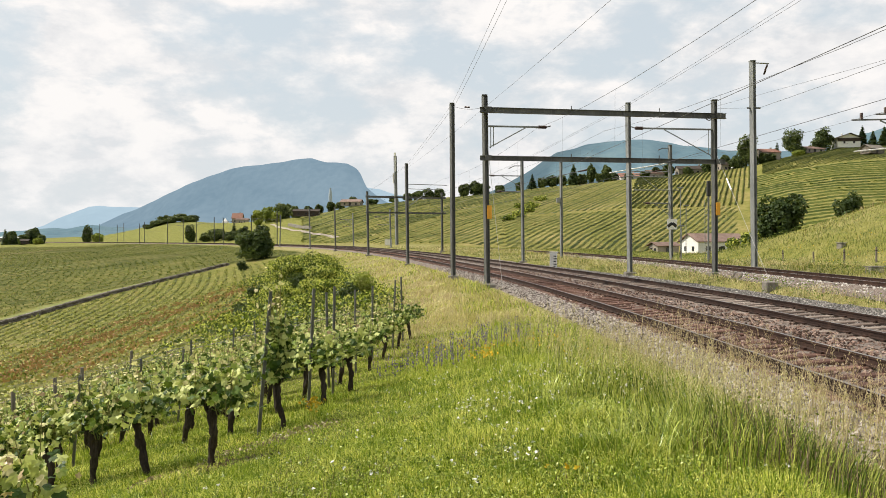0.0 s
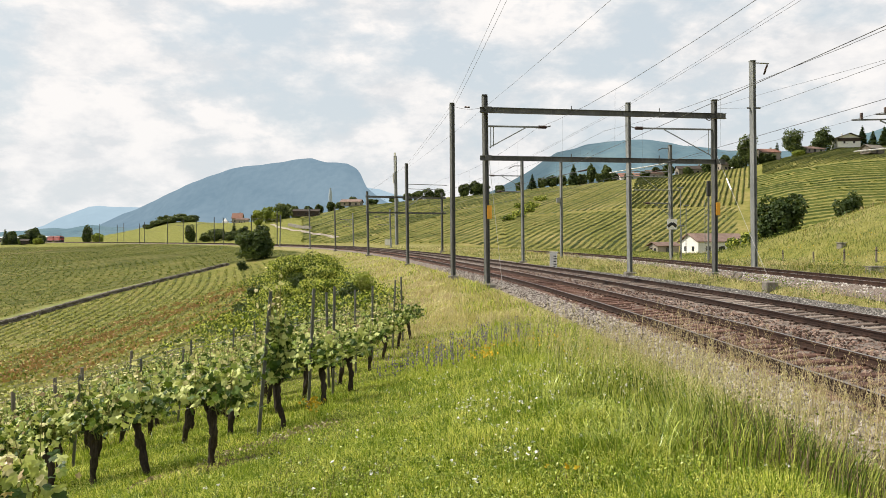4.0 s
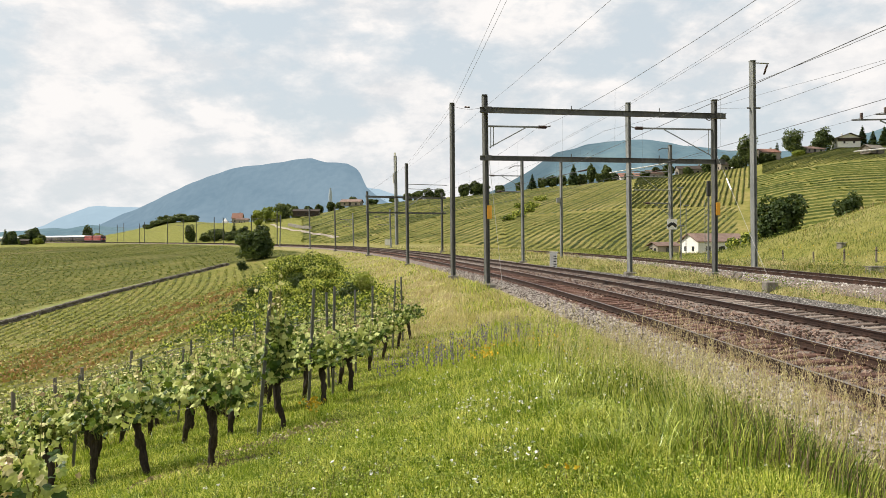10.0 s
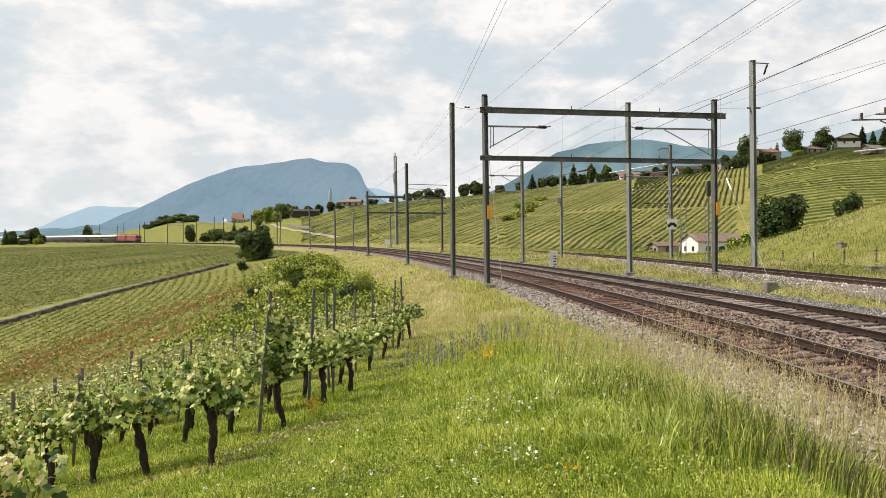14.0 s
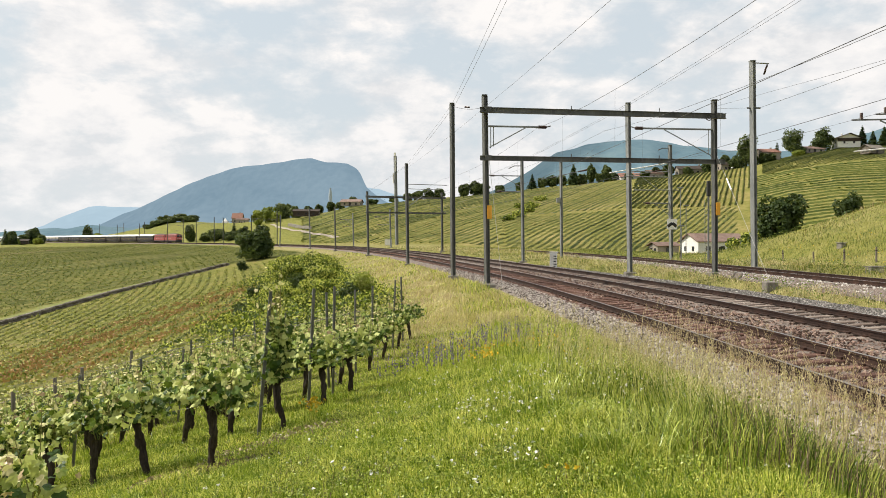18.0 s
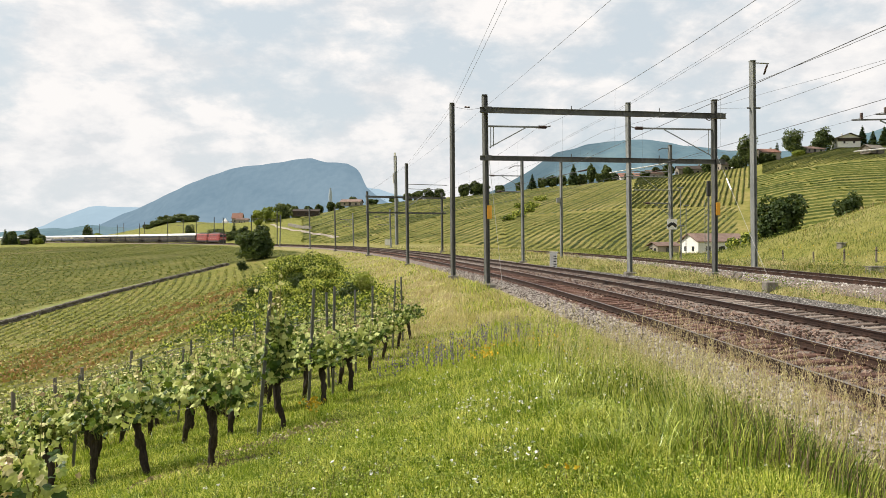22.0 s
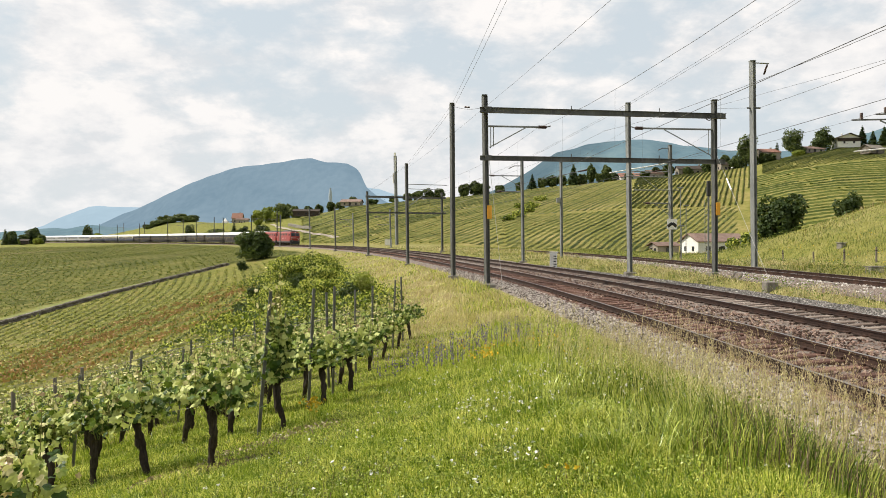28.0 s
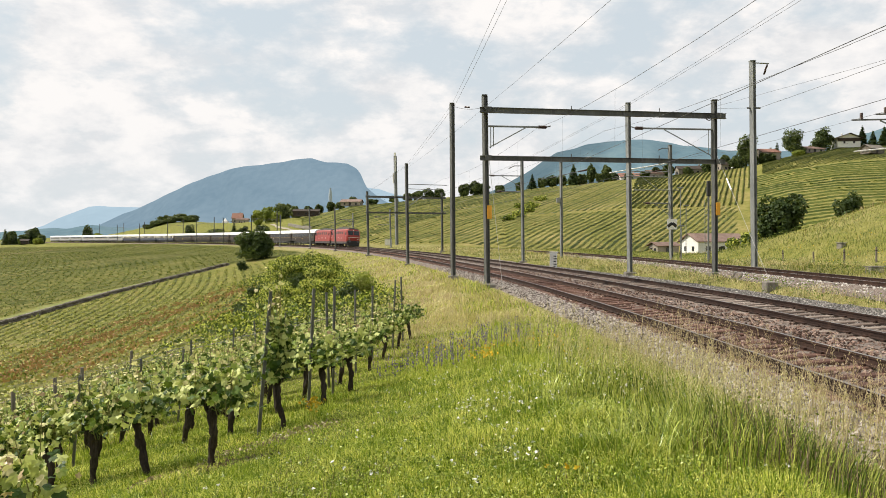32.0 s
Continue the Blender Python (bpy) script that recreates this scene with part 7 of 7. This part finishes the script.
ys = 5.0 * (22.0 / 5.0) ** rng.rand(1300)
x, y = beside(ys, -rng.uniform(1.6, 4.4, 1300))
seed_stalks("meadow_seed_grass", "thin seeding meadow stalks", x, y, rng.uniform(0.3, 0.70, 1300), 33, DRY, 0.0015)


def flower_patch(name, label, cx, cy, rx, ry, k, mat, size, lo, hi, seed, category, spike=False):
    """Flower heads on thin stems, joined into one patch."""
    rng = np.random.RandomState(seed)
    vs, fs, mi = [], [], []
    for _ in range(k):
        x, y = cx + rng.normal(0, rx), cy + rng.normal(0, ry)
        z, h = ground_at(x, y), rng.uniform(lo, hi)
        tx, ty = x + rng.normal(0, 0.04), y + rng.normal(0, 0.04)
        o = len(vs)
        vs += [(x - 0.002, y, z), (x + 0.002, y, z), (tx + 0.002, ty, z + h), (tx - 0.002, ty, z + h)]
        fs.append((o, o + 1, o + 2, o + 3))
        mi.append(1)
        for j in range(14 if spike else 4):
            s = size * rng.uniform(0.6, 1.2)
            zz = z + h - (j / 14 * h * 0.55 if spike else rng.uniform(0, 0.01))
            c = np.array([tx, ty, zz]) + rng.normal(0, 0.35 * size, 3)
            a, b = rng.normal(0, 1, 3), rng.normal(0, 1, 3)
            if not spike:
                a[2], b[2] = a[2] * 0.4 + 0.2, b[2] * 0.4
            a, b = a / np.linalg.norm(a) * s, b / np.linalg.norm(b) * s
            o = len(vs)
            vs += [c - a, c - b, c + a, c + b]
            fs.append((o, o + 1, o + 2, o + 3))
            mi.append(0)
    return tagged(new(name, sheet(name, vs, fs, [mat, GRASS], mi)), label, category, kind="stuff")


for i, (cx, cy, rx, ry, k) in enumerate(((1.08, 15.9, 0.35, 0.5, 46), (1.95, 16.6, 0.40, 0.5, 46), (0.06, 12.9, 0.22, 0.5, 46), (-0.15, 13.9, 0.25, 0.5, 34), (-1.0, 12.6, 0.3, 0.6, 12), (-0.75, 12.9, 0.3, 0.5, 14), (0.7, 15.3, 0.35, 0.5, 24))):
    flower_patch("sage_patch", "purple meadow sage spikes in the grass", cx, cy, rx * 1.2, ry * 1.2, int(k * 0.8), PURPLE, 0.018, 0.42, 0.72, 40 + i, "flowers", True)
for i, (cx, cy, rx, ry, k, lo, hi) in enumerate(((-1.72, 9.35, 0.07, 0.10, 34, 0.12, 0.28), (0.72, 12.4, 0.13, 0.25, 46, 0.18, 0.34), (0.72, 4.25, 0.05, 0.05, 3, 0.0, 0.02), (1.9, 13.5, 0.4, 1.0, 40, 0.2, 0.4), (0.3, 14.8, 0.5, 0.8, 26, 0.15, 0.35))):
    flower_patch("yellow_flowers", "clump of small bright yellow flowers", cx, cy, rx, ry, k, YELLOW, 0.021, lo + 0.1, hi + 0.12, 60 + i, "flowers")
# clover and small herbs in the short turf
for mt, lb, k, s in ((CLOVER, "small bright clover leaves in the turf", 6000, 171), (DARK_GRASS, "deep-green clover leaves in the turf", 3500, 172)):
    x, y = scatter(k, 3.0, 12.0, lambda x, y: (offset(x, y) < -4.2) & (patch(x, y, 2.6, s) > 0.38), s, 34)
    leafy("clover", lb, np.stack([x, y, height(x, y) + 0.03], -1), 9, 0.0075, 0.045, mt, s + 5, "weeds", tall=0.07)
for i, (cx, cy, rx, ry, k) in enumerate(((0.40, 7.5, 0.28, 0.45, 46), (0.30, 5.7, 0.14, 0.20, 16), (0.45, 4.9, 0.18, 0.2, 12), (1.0, 5.2, 0.3, 0.4, 12), (-0.4, 4.9, 0.4, 0.5, 16), (0.4, 7.6, 1.3, 2.0, 170))):
    flower_patch("daisies", "small white daisies scattered in the grass", cx, cy, rx, ry, k, PETAL, 0.012, 0.07, 0.15, 72 + 10 * i, "flowers")
flower_patch("daisies", "small white clover heads in the grass", 1.8, 9.0, 1.0, 2.2, 220, PETAL, 0.010, 0.12, 0.34, 73, "flowers")
# broad-leaved weeds under the vines and in the meadow
x, y = scatter(11000, 4.0, 24.0, lambda x, y: (offset(x, y) < -4.5) & (offset(x, y) > -15), 74, 34)
leafy("broadleaf_weeds", "low broad-leaved weeds among the grass", np.stack([x, y, height(x, y)], -1), 10, 0.010, 0.06, CLOVER, 75, "weeds", tall=0.11)
x, y = scatter(500, 4.5, 16.0, lambda x, y: (offset(x, y) < -2.2) & (offset(x, y) > -5.2), 76, 34)
leafy("broadleaf_weeds", "fresh yellow-green weeds by the track", np.stack([x, y, height(x, y)], -1), 16, 0.012, 0.09, LIGHT_LEAF, 77, "weeds", tall=0.45)
x, y = scatter(2200, 7.0, 22.0, lambda x, y: (offset(x, y) < -2.3) & (offset(x, y) > -4.4), 78, 34)
leafy("white_umbels", "tiny cream blossom scattered over tall weeds", np.stack([x, y, height(x, y) + 0.25], -1), 6, 0.008, 0.05, UMBEL, 79, "flowers", tall=0.3)


def arching(name, label, x, y, h, w, mat, seed):
    """Broad blades that rise and bow over, six joints each, joined."""
    rng = np.random.RandomState(seed)
    k = len(x)
    z = height(x, y) - 0.02
    a = rng.uniform(0, 6.28, k)
    reach = h * rng.uniform(0.25, 0.95, k)
    bow = rng.uniform(0.35, 1.05, k)
    t = np.linspace(0, 1, 7)
    px = x[:, None] + (np.cos(a) * reach)[:, None] * t ** 1.8
    py = y[:, None] + (np.sin(a) * reach)[:, None] * t ** 1.8
    pz = z[:, None] + h[:, None] * (1.25 * t - bow[:, None] * t ** 3)
    half = 0.5 * w[:, None] * np.array([0.8, 1.0, 1.0, 0.92, 0.75, 0.45, 0.05])
    sx, sy = -np.sin(a)[:, None] * half, np.cos(a)[:, None] * half
    v = np.stack([np.stack([px - sx, py - sy, pz], -1), np.stack([px + sx, py + sy, pz], -1)], 2).reshape(-1, 3)
    f = np.array([(2 * i, 2 * i + 1, 2 * i + 3, 2 * i + 2) for i in range(6)])
    return tagged(new(name, sheet(name, v, (f[None] + 14 * np.arange(k)[:, None, None]).reshape(-1, 4), mat)), label, "grass", kind="stuff")


x, y = scatter(900, 3.6, 11.0, lambda x, y: (offset(x, y) < -2.6) & (offset(x, y) > -5.1) & (x < 0.3 + 0.33 * y) & (y > 4.1) & (patch(x, y, 1.3, 1.0) > 0.34), 80, 34)
r2 = np.random.RandomState(81)
x, y = np.repeat(x, 22) + r2.normal(0, 0.07, 22 * len(x)), np.repeat(y, 22) + r2.normal(0, 0.07, 22 * len(y))
arching("broad_grass", "tufts of broad arching grass blades", x, y, r2.uniform(0.18, 0.44, len(x)), r2.uniform(0.004, 0.009, len(x)), ARCH_GRASS, 84)
# dark rosettes of dock and plantain in the turf
x, y = scatter(420, 3.8, 14.0, lambda x, y: (offset(x, y) < -3.6), 160, 34)
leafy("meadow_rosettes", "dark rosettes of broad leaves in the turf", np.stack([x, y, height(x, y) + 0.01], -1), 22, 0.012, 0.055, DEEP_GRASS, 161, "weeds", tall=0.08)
# dead litter and low dry stalks in the turf
x, y = scatter(42000, 3.0, 14.0, lambda x, y: (offset(x, y) < -2.0) & (patch(x, y, 1.7, 5.5) + 0.3 * patch(x, y, 4.3, 1.1) > 0.72), 85, 34)
blades("dry_litter", "thin dead grass lying in the turf", x, y, np.random.RandomState(86).uniform(0.04, 0.14, len(x)), np.full(len(x), 0.005), LITTER, 87, 1.6)
# weeds, clumps and blossom on the uphill verge and the bank
x, y = scatter(4200, 22.0, 95.0, lambda x, y: verge(x, y) & (patch(x, y, 0.35, 2.4) > 0.48), 94, 34)
leafy("verge_weeds", "leafy green weeds along the branch and bank", np.stack([x, y, height(x, y)], -1), 26, 0.034, 0.26, CLOVER, 95, "weeds", tall=0.4)
x, y = scatter(1300, 22.0, 95.0, lambda x, y: verge(x, y) & (patch(x, y, 0.3, 5.1) > 0.5), 96, 34)
leafy("verge_weeds", "dark leafy weeds along the branch and bank", np.stack([x, y, height(x, y)], -1), 26, 0.034, 0.26, DEEP_GRASS, 97, "weeds", tall=0.4)
x, y = scatter(1600, 30.0, 70.0, lambda x, y: (x > 24) & verge(x, y) & (np.abs(patch(x, y, 0.2, 0.3) - 0.5) < 0.12), 98, 34)
leafy("bank_blossom", "pale yellow blossom scattered on the bank", np.stack([x, y, height(x, y) + 0.25], -1), 5, 0.03, 0.15, YELLOW, 99, "flowers", tall=0.25)
# meadow behind and beside the camera
rng = np.random.RandomState(120)
a, r = rng.uniform(radians(34), radians(326), 60000), 9.0 * np.sqrt(rng.rand(60000))
x, y = r * np.sin(a), r * np.cos(a)
ok = (offset(x, y) < -1.9)
x, y = x[ok], y[ok]
blades("meadow_grass", "short meadow grass behind the viewpoint", x, y, 0.05 + 0.12 * patch(x, y, 0.8) * rng.rand(len(x)), np.full(len(x), 0.009), GRASS, 121, 0.6)

# brambles sprawling down the embankment above the field
rng = np.random.RandomState(130)
for mt, k, lb in ((SHRUB_LEAF, 950, "brambles sprawling down the embankment"), (DARK_LEAF, 150, "dark brambles in the hollows of the embankment")):
    ys = rng.uniform(33, 96, k)
    d = -4.6 - 0.045 * ys - np.abs(rng.normal(0, 1, k)) * 3.0 - rng.rand(k) * 5.0
    x, y = beside(ys, d)
    leafy("bramble_cover", lb, np.stack([x, y, height(x, y)], -1), 44, 0.095, 0.40, mt, k, "brambles", tall=0.8)


# ---------- overhead wires ----------
def line_over(d, dz, supports, messenger, contact, track):
    """Messenger and contact wire over a track, with droppers in the near spans."""
    def at(y, z):
        x, yy = beside(np.array(float(y)), d)
        return Vector((float(x), float(yy), float(rail_z(y)) + z))
    ms = [at(y, messenger) for y in supports]
    cs = [at(y, contact) for y in supports]
    wire("grey messenger wire sagging over the %s track" % track, ms, 0.010, 1.1)
    cw = wire("taut contact wire over the %s track" % track, cs, 0.010, 0.08)
    for a, b, c, e in zip(ms[:-1], ms[1:], cs[:-1], cs[1:]):
        if a.y > 75:
            continue
        ln = (b - a).length
        for t in np.linspace(0.12, 0.88, 6):
            if a.lerp(b, t).y < 18:
                continue
            p = a.lerp(b, t) - Vector((0, 0, 1.1 * ln * ln * 4 * t * (1 - t) / 2500))
            q = c.lerp(e, t) - Vector((0, 0, 0.08 * ln * ln * 4 * t * (1 - t) / 2500))
            part("dropper", bar(q, p, 0.0028, None, 4), WIRE, cw)


line_over(0.95, 0, (-14, 37.4, 69.2, 100, 129, 154, 184, 214, 244, 274, 304, 334, 358, 400, 450, 500, 560), 8.0, 5.28, "nearer")
line_over(4.9, 0, (-14, 38.2, 67.7, 102, 136, 160, 190, 220, 250, 283, 313, 352, 374, 404, 450, 500, 560), 8.05, 5.38, "further")
for off in (0.0, 0.22):
    wire("twin feeder wire on the downhill masts", [(3.6 + off, 0.0, 10.7), (2.05 + off, 25.4, 10.65), (0.57 + off, 45.0, 10.7), (-3.55 + off, 69.2, 9.5), (-10.6, 99.2, 8.8)], 0.010, 0.3)
    wire("twin feeder wire on the uphill masts", [(13.3 + off, 0.0, 10.6), (12.4 + off, 25.0, 10.55), (11.5 + off, 44.4, 10.6), (7.5 + off, 67.7, 9.7), (-0.2, 102.8, 9.0)], 0.010, 0.3)
wire("single bare feeder wire beside the portal", [(6.2, 2.0, 9.0), (4.85, 20.3, 9.0), (-3.4, 69.2, 9.2)], 0.010, 0.2)
wire("thin wire to the portal leg", [(14.9, 5.0, 7.7), (15.0, 24.0, 8.2), (14.85, 38.9, 9.4)], 0.008, 0.2)
wire("feeder cable clamped to the tall mast", [(16.2, 5.0, 8.2), (17.5, 28.0, 9.1), (18.9, 42.5, 10.0)], 0.014, 0.2)
wire("cross wire between the portal and the tall mast", [(14.9, 38.9, 9.3), (18.3, 42.5, 10.0)], 0.008, 0.1)
st = thing("strain_insulator", "short dark strain insulator in the stay wire", "insulator", at=Matrix.Translation((1.4, 41.05, 9.8)))
insulator(st, (-0.12, 0.6, 0.1), (0.12, -0.6, -0.14), 0.05)
wire("stay wire from portal to the slender mast", [(2.2, 37.1, 9.05), (0.6, 45.0, 10.6)], 0.016, 6.0)
wire("second messenger wire over the branch track", [(16.9, 0.0, 7.6), (16.7, 27.0, 6.95), (17.6, 43.0, 7.5), (18.0, 64.0, 9.0)], 0.009, 0.1)
wire("contact wire over the branch track", [(16.4, 64.0, 5.3), (14.0, 90.0, 5.6), (8.0, 125.0, 5.8)], 0.009, 0.05)
wire("wire from the portal to the chevron mast", [(14.8, 38.9, 8.1), (20.4, 64.0, 9.6)], 0.009, 0.1)
wire("wire along the branch masts", [(11.5, 44.4, 9.0), (12.3, 74.0, 9.6)], 0.008, 0.2)

# bracket mast of the branch, beside the line
th, o = mast((20.6, 28.5, 0.4), (20.6, 28.5, 8.4), 0.25, STEEL, "grey steel mast of the branch with insulated arms")
for za, zb, x0 in ((7.0, 7.12, 17.1), (7.25, 7.36, 18.1)):
    arm = part("bracket_arm", bar(Vector((20.5, 28.6, za)) - o, Vector((x0, 29.7, zb)) - o, 0.035), DARK_STEEL, th)
    insulator(arm, Vector((x0 + 0.35, 29.6, zb)) - o, Vector((x0 + 0.35, 29.6, zb + 0.28)) - o, 0.07)
part("brace", bar(Vector((20.5, 28.6, 5.6)) - o, Vector((18.1, 29.4, 7.05)) - o, 0.03), STEEL, th)
part("registration_arm", bar(Vector((20.5, 28.6, 6.05)) - o, Vector((17.2, 29.7, 5.8)) - o, 0.03), WHITE, th, "pale registration tube")
# arms of the downhill mast and far arms of the second portal
wire("light bracket tube on the slender mast", [(-3.5, 69.2, 7.55), (0.4, 70.0, 7.5)], 0.035, 0, "bracket_tube", STEEL, 1)
wire("light bracket tube on the slender mast", [(-3.5, 69.2, 7.1), (-0.2, 70.0, 7.05)], 0.03, 0, "bracket_tube", STEEL, 1)
wire("slanting brace tube on the slender mast", [(-3.45, 69.2, 5.3), (-1.3, 69.6, 7.0)], 0.03, 0, "bracket_tube", STEEL, 1)

for label, pts, r, m in (("white registration tube beside the grey mast", ((11.5, 67.5, 9.75), (14.1, 67.5, 10.0)), 0.045, WHITE), ("white registration tube over the branch", ((15.0, 64.0, 8.15), (21.9, 64.0, 9.3)), 0.045, WHITE),
                         ("grey bracket tube over the branch", ((16.9, 64.0, 8.3), (20.5, 64.0, 8.25)), 0.04, STEEL), ("grey bracket tube over the branch", ((16.9, 64.0, 7.85), (20.5, 64.0, 7.75)), 0.04, STEEL),
                         ("grey bracket tube over the branch", ((17.2, 64.0, 6.6), (21.3, 64.0, 6.6)), 0.04, STEEL), ("slanting brace tube over the branch", ((17.9, 64.0, 7.8), (19.5, 64.0, 6.6)), 0.03, STEEL),
                         ("curved lamp arm on the chevron mast", ((19.4, 64.0, 10.2), (19.8, 64.0, 10.38), (20.5, 64.0, 10.38)), 0.04, DARK_STEEL), ("curved lamp arm on the grey mast", ((6.25, 67.5, 8.9), (6.8, 67.5, 9.15), (7.55, 67.5, 9.15)), 0.04, DARK_STEEL)):
    wire(label, pts, r, 0, "bracket_tube", m, 1)
bm = bmesh.new()
for i in range(16):
    a, b = 6.2832 * i / 16, 6.2832 * (i + 1) / 16
    rod(bm, (0.17 * math.cos(a), 0, 0.17 * math.sin(a)), (0.17 * math.cos(b), 0, 0.17 * math.sin(b)), 0.025, None, 6)
for i in range(3):
    a = 3.1416 * i / 3
    rod(bm, (-0.17 * math.cos(a), 0, -0.17 * math.sin(a)), (0.17 * math.cos(a), 0, 0.17 * math.sin(a)), 0.012, None, 5)
rod(bm, (0, -0.08, 0), (0, 0.2, 0), 0.04)
wheel = thing("tension_pulley", "spoked steel tension pulley hanging from the portal beam", "pulley", at=Matrix.Translation((14.45, 38.55, 8.77)))
part("pulley_wheel", bm, DARK_STEEL, wheel)
# stays of the portal
ANCHOR = (14.0, 30.3)
stay = thing("portal_stay", "pale steel stay rod of the portal beside the rail", "stay", at=pose(3.05, 36.0, ground_at(3.05, 36.0)))
g = ground_at(3.05, 36.0)
part("rod", bar((0, 0, -0.1), (2.32 - 3.05, 37.1 - 36.0, 7.2 - g), 0.010), PALE_STEEL, stay)
AX, AY = ANCHOR
stay = thing("portal_stay", "pale steel stay rod anchored in a concrete block", "stay", at=pose(AX, AY, ground_at(AX, AY)))
g = ground_at(AX, AY)
a, b = Vector((0, 0, 0.35)), Vector((14.95 - AX, 38.7 - AY, 6.7 - g))
part("rod", bar(a, b, 0.009), PALE_STEEL, stay)
part("strain_rod", bar(a.lerp(b, 0.68), a.lerp(b, 0.78), 0.04), WHITE, stay, "thick pale insulator rod")
part("anchor_block", block(-0.26, 0.26, -0.25, 0.25, -0.2, 0.36, 0.04), CONCRETE, stay, "weathered concrete anchor block")

# trackside cabinet with scrawled dark bars
cb = thing("trackside_cabinet", "white trackside cabinet with dark scrawled marks", "cabinet", at=pose(8.35, 53.5, float(rail_z(53.5)) - 0.12, 0, 0, -12))
part("body", block(-0.26, 0.26, -0.3, 0.3, 0.08, 1.25, 0.02), WHITE, cb)
part("lid", block(-0.3, 0.3, -0.34, 0.34, 1.25, 1.33, 0.02), WHITE, cb)
part("plinth", block(-0.3, 0.3, -0.34, 0.34, -0.3, 0.08, 0.01), CONCRETE, cb)
for z, w in ((1.0, 0.2), (0.8, 0.26), (0.6, 0.18), (0.4, 0.24), (0.25, 0.15)):
    part("scrawl", block(0.262, 0.275, -w, w * 0.7, z - 0.05, z + 0.05), BLACK, cb, "dark scrawled bar")
    part("scrawl", block(0.02, 0.02 + w, -0.312, -0.298, z - 0.035, z + 0.04), BLACK, cb, "dark scrawled bar")

# signal seen from behind, with its ladder
sg = thing("railway_signal", "slim railway signal with ladder, seen from behind", "signal", at=pose(19.3, 51.5, ground_at(19.3, 51.5)))
part("post", bar((0, 0, -0.2), (0, 0, 5.6), 0.07), STEEL, sg)
part("signal_head", block(-0.13, 0.13, -0.12, 0.12, 4.9, 6.0, 0.04), BLACK, sg, "black signal back plate")
for x in (-0.32, -0.08):
    part("ladder_rail", bar((x, -0.25, 0), (x, -0.12, 4.6), 0.02), STEEL, sg)
for z in np.arange(0.4, 4.5, 0.35):
    part("rung", bar((-0.32, -0.25 + 0.028 * z, z), (-0.08, -0.25 + 0.028 * z, z), 0.014, None, 5), STEEL, sg)
for x, y, h in ((29.5, 88.0, 8.4), (30.2, 88.0, 6.2), (25.6, 76.0, 3.6)):
    lp = thing("yard_lamp", "thin grey lamp post beyond the branch", "lamp post", at=pose(x, y, ground_at(x, y)))
    part("pole", bar((0, 0, -0.2), (0, 0, h), 0.06, 0.04), STEEL, lp)
    part("lamp_head", block(-0.35, 0.35, -0.12, 0.12, h - 0.05, h + 0.1, 0.03), STEEL, lp)

# fence posts along the foot of the bank, and concrete blocks
for i, (x, y) in enumerate(((24.6, 56.0), (25.0, 52.0), (25.4, 48.5), (25.8, 45.5), (26.2, 42.8), (22.6, 60.0), (21.6, 64.5))):
    fp = thing("fence_post", "short weathered wooden fence post", "fence post", "posts below the bank", pose(x, y, ground_at(x, y), 0, (i * 37) % 9 - 4, 0))
    part("shaft", bar((0, 0, -0.2), (0, 0, 0.95), 0.06, 0.055, 8), OLD_WOOD, fp)
    part("nail_band", bar((0, 0, 0.7), (0, 0, 0.74), 0.066, None, 8), RUST, fp)
for x, y, w, lb in ((28.4, 50.5, 0.42, "small grey concrete box in the grass"), (22.3, 36.6, 0.8, "low concrete block beside the branch")):
    kb = thing("concrete_block", lb, "concrete block", at=pose(x, y, ground_at(x, y), 0, 0, 15))
    part("body", block(-w / 2, w / 2, -0.25, 0.25, -0.2, 0.32, 0.05), CONCRETE, kb)
    part("lid", block(-w / 2 - 0.05, w / 2 + 0.05, -0.28, 0.28, 0.32, 0.37, 0.02), CONCRETE, kb)

# masts further along the curve
for d, ys in ((-2.4, (214.0, 244.0, 273.4, 304.0, 333.6, 357.6)), (8.2, (222.0, 282.7, 312.9, 351.8, 374.2, 403.7, 414.2))):
    for y in ys:
        x, yy = beside(np.array(y), d)
        z = float(rail_z(y))
        th, o = mast((float(x), float(yy), z - 0.3), (float(x), float(yy), z + (9.0 if d < 0 else 10.5)), 0.24, DARK_STEEL, "far steel catenary mast along the curved line", foot=False)
        cantilever(th, o, float(x), float(yy), z + 7.8, 3.0, side=1 if d < 0 else -1)


# ---------- what moves ----------
def motions():
    for ob, back, half in TRAIN:
        walk(ob, [(t, ride(FRONT_END + back + SPEED * (32 - t), half)) for t in range(0, 33)])
    walk(cloud_sheet, [(t, pose(0, 0, 2.1, 0.010 * t, 0.006 * t, 0.020 * t)) for t in (0, 8, 16, 24, 32)])


motions()
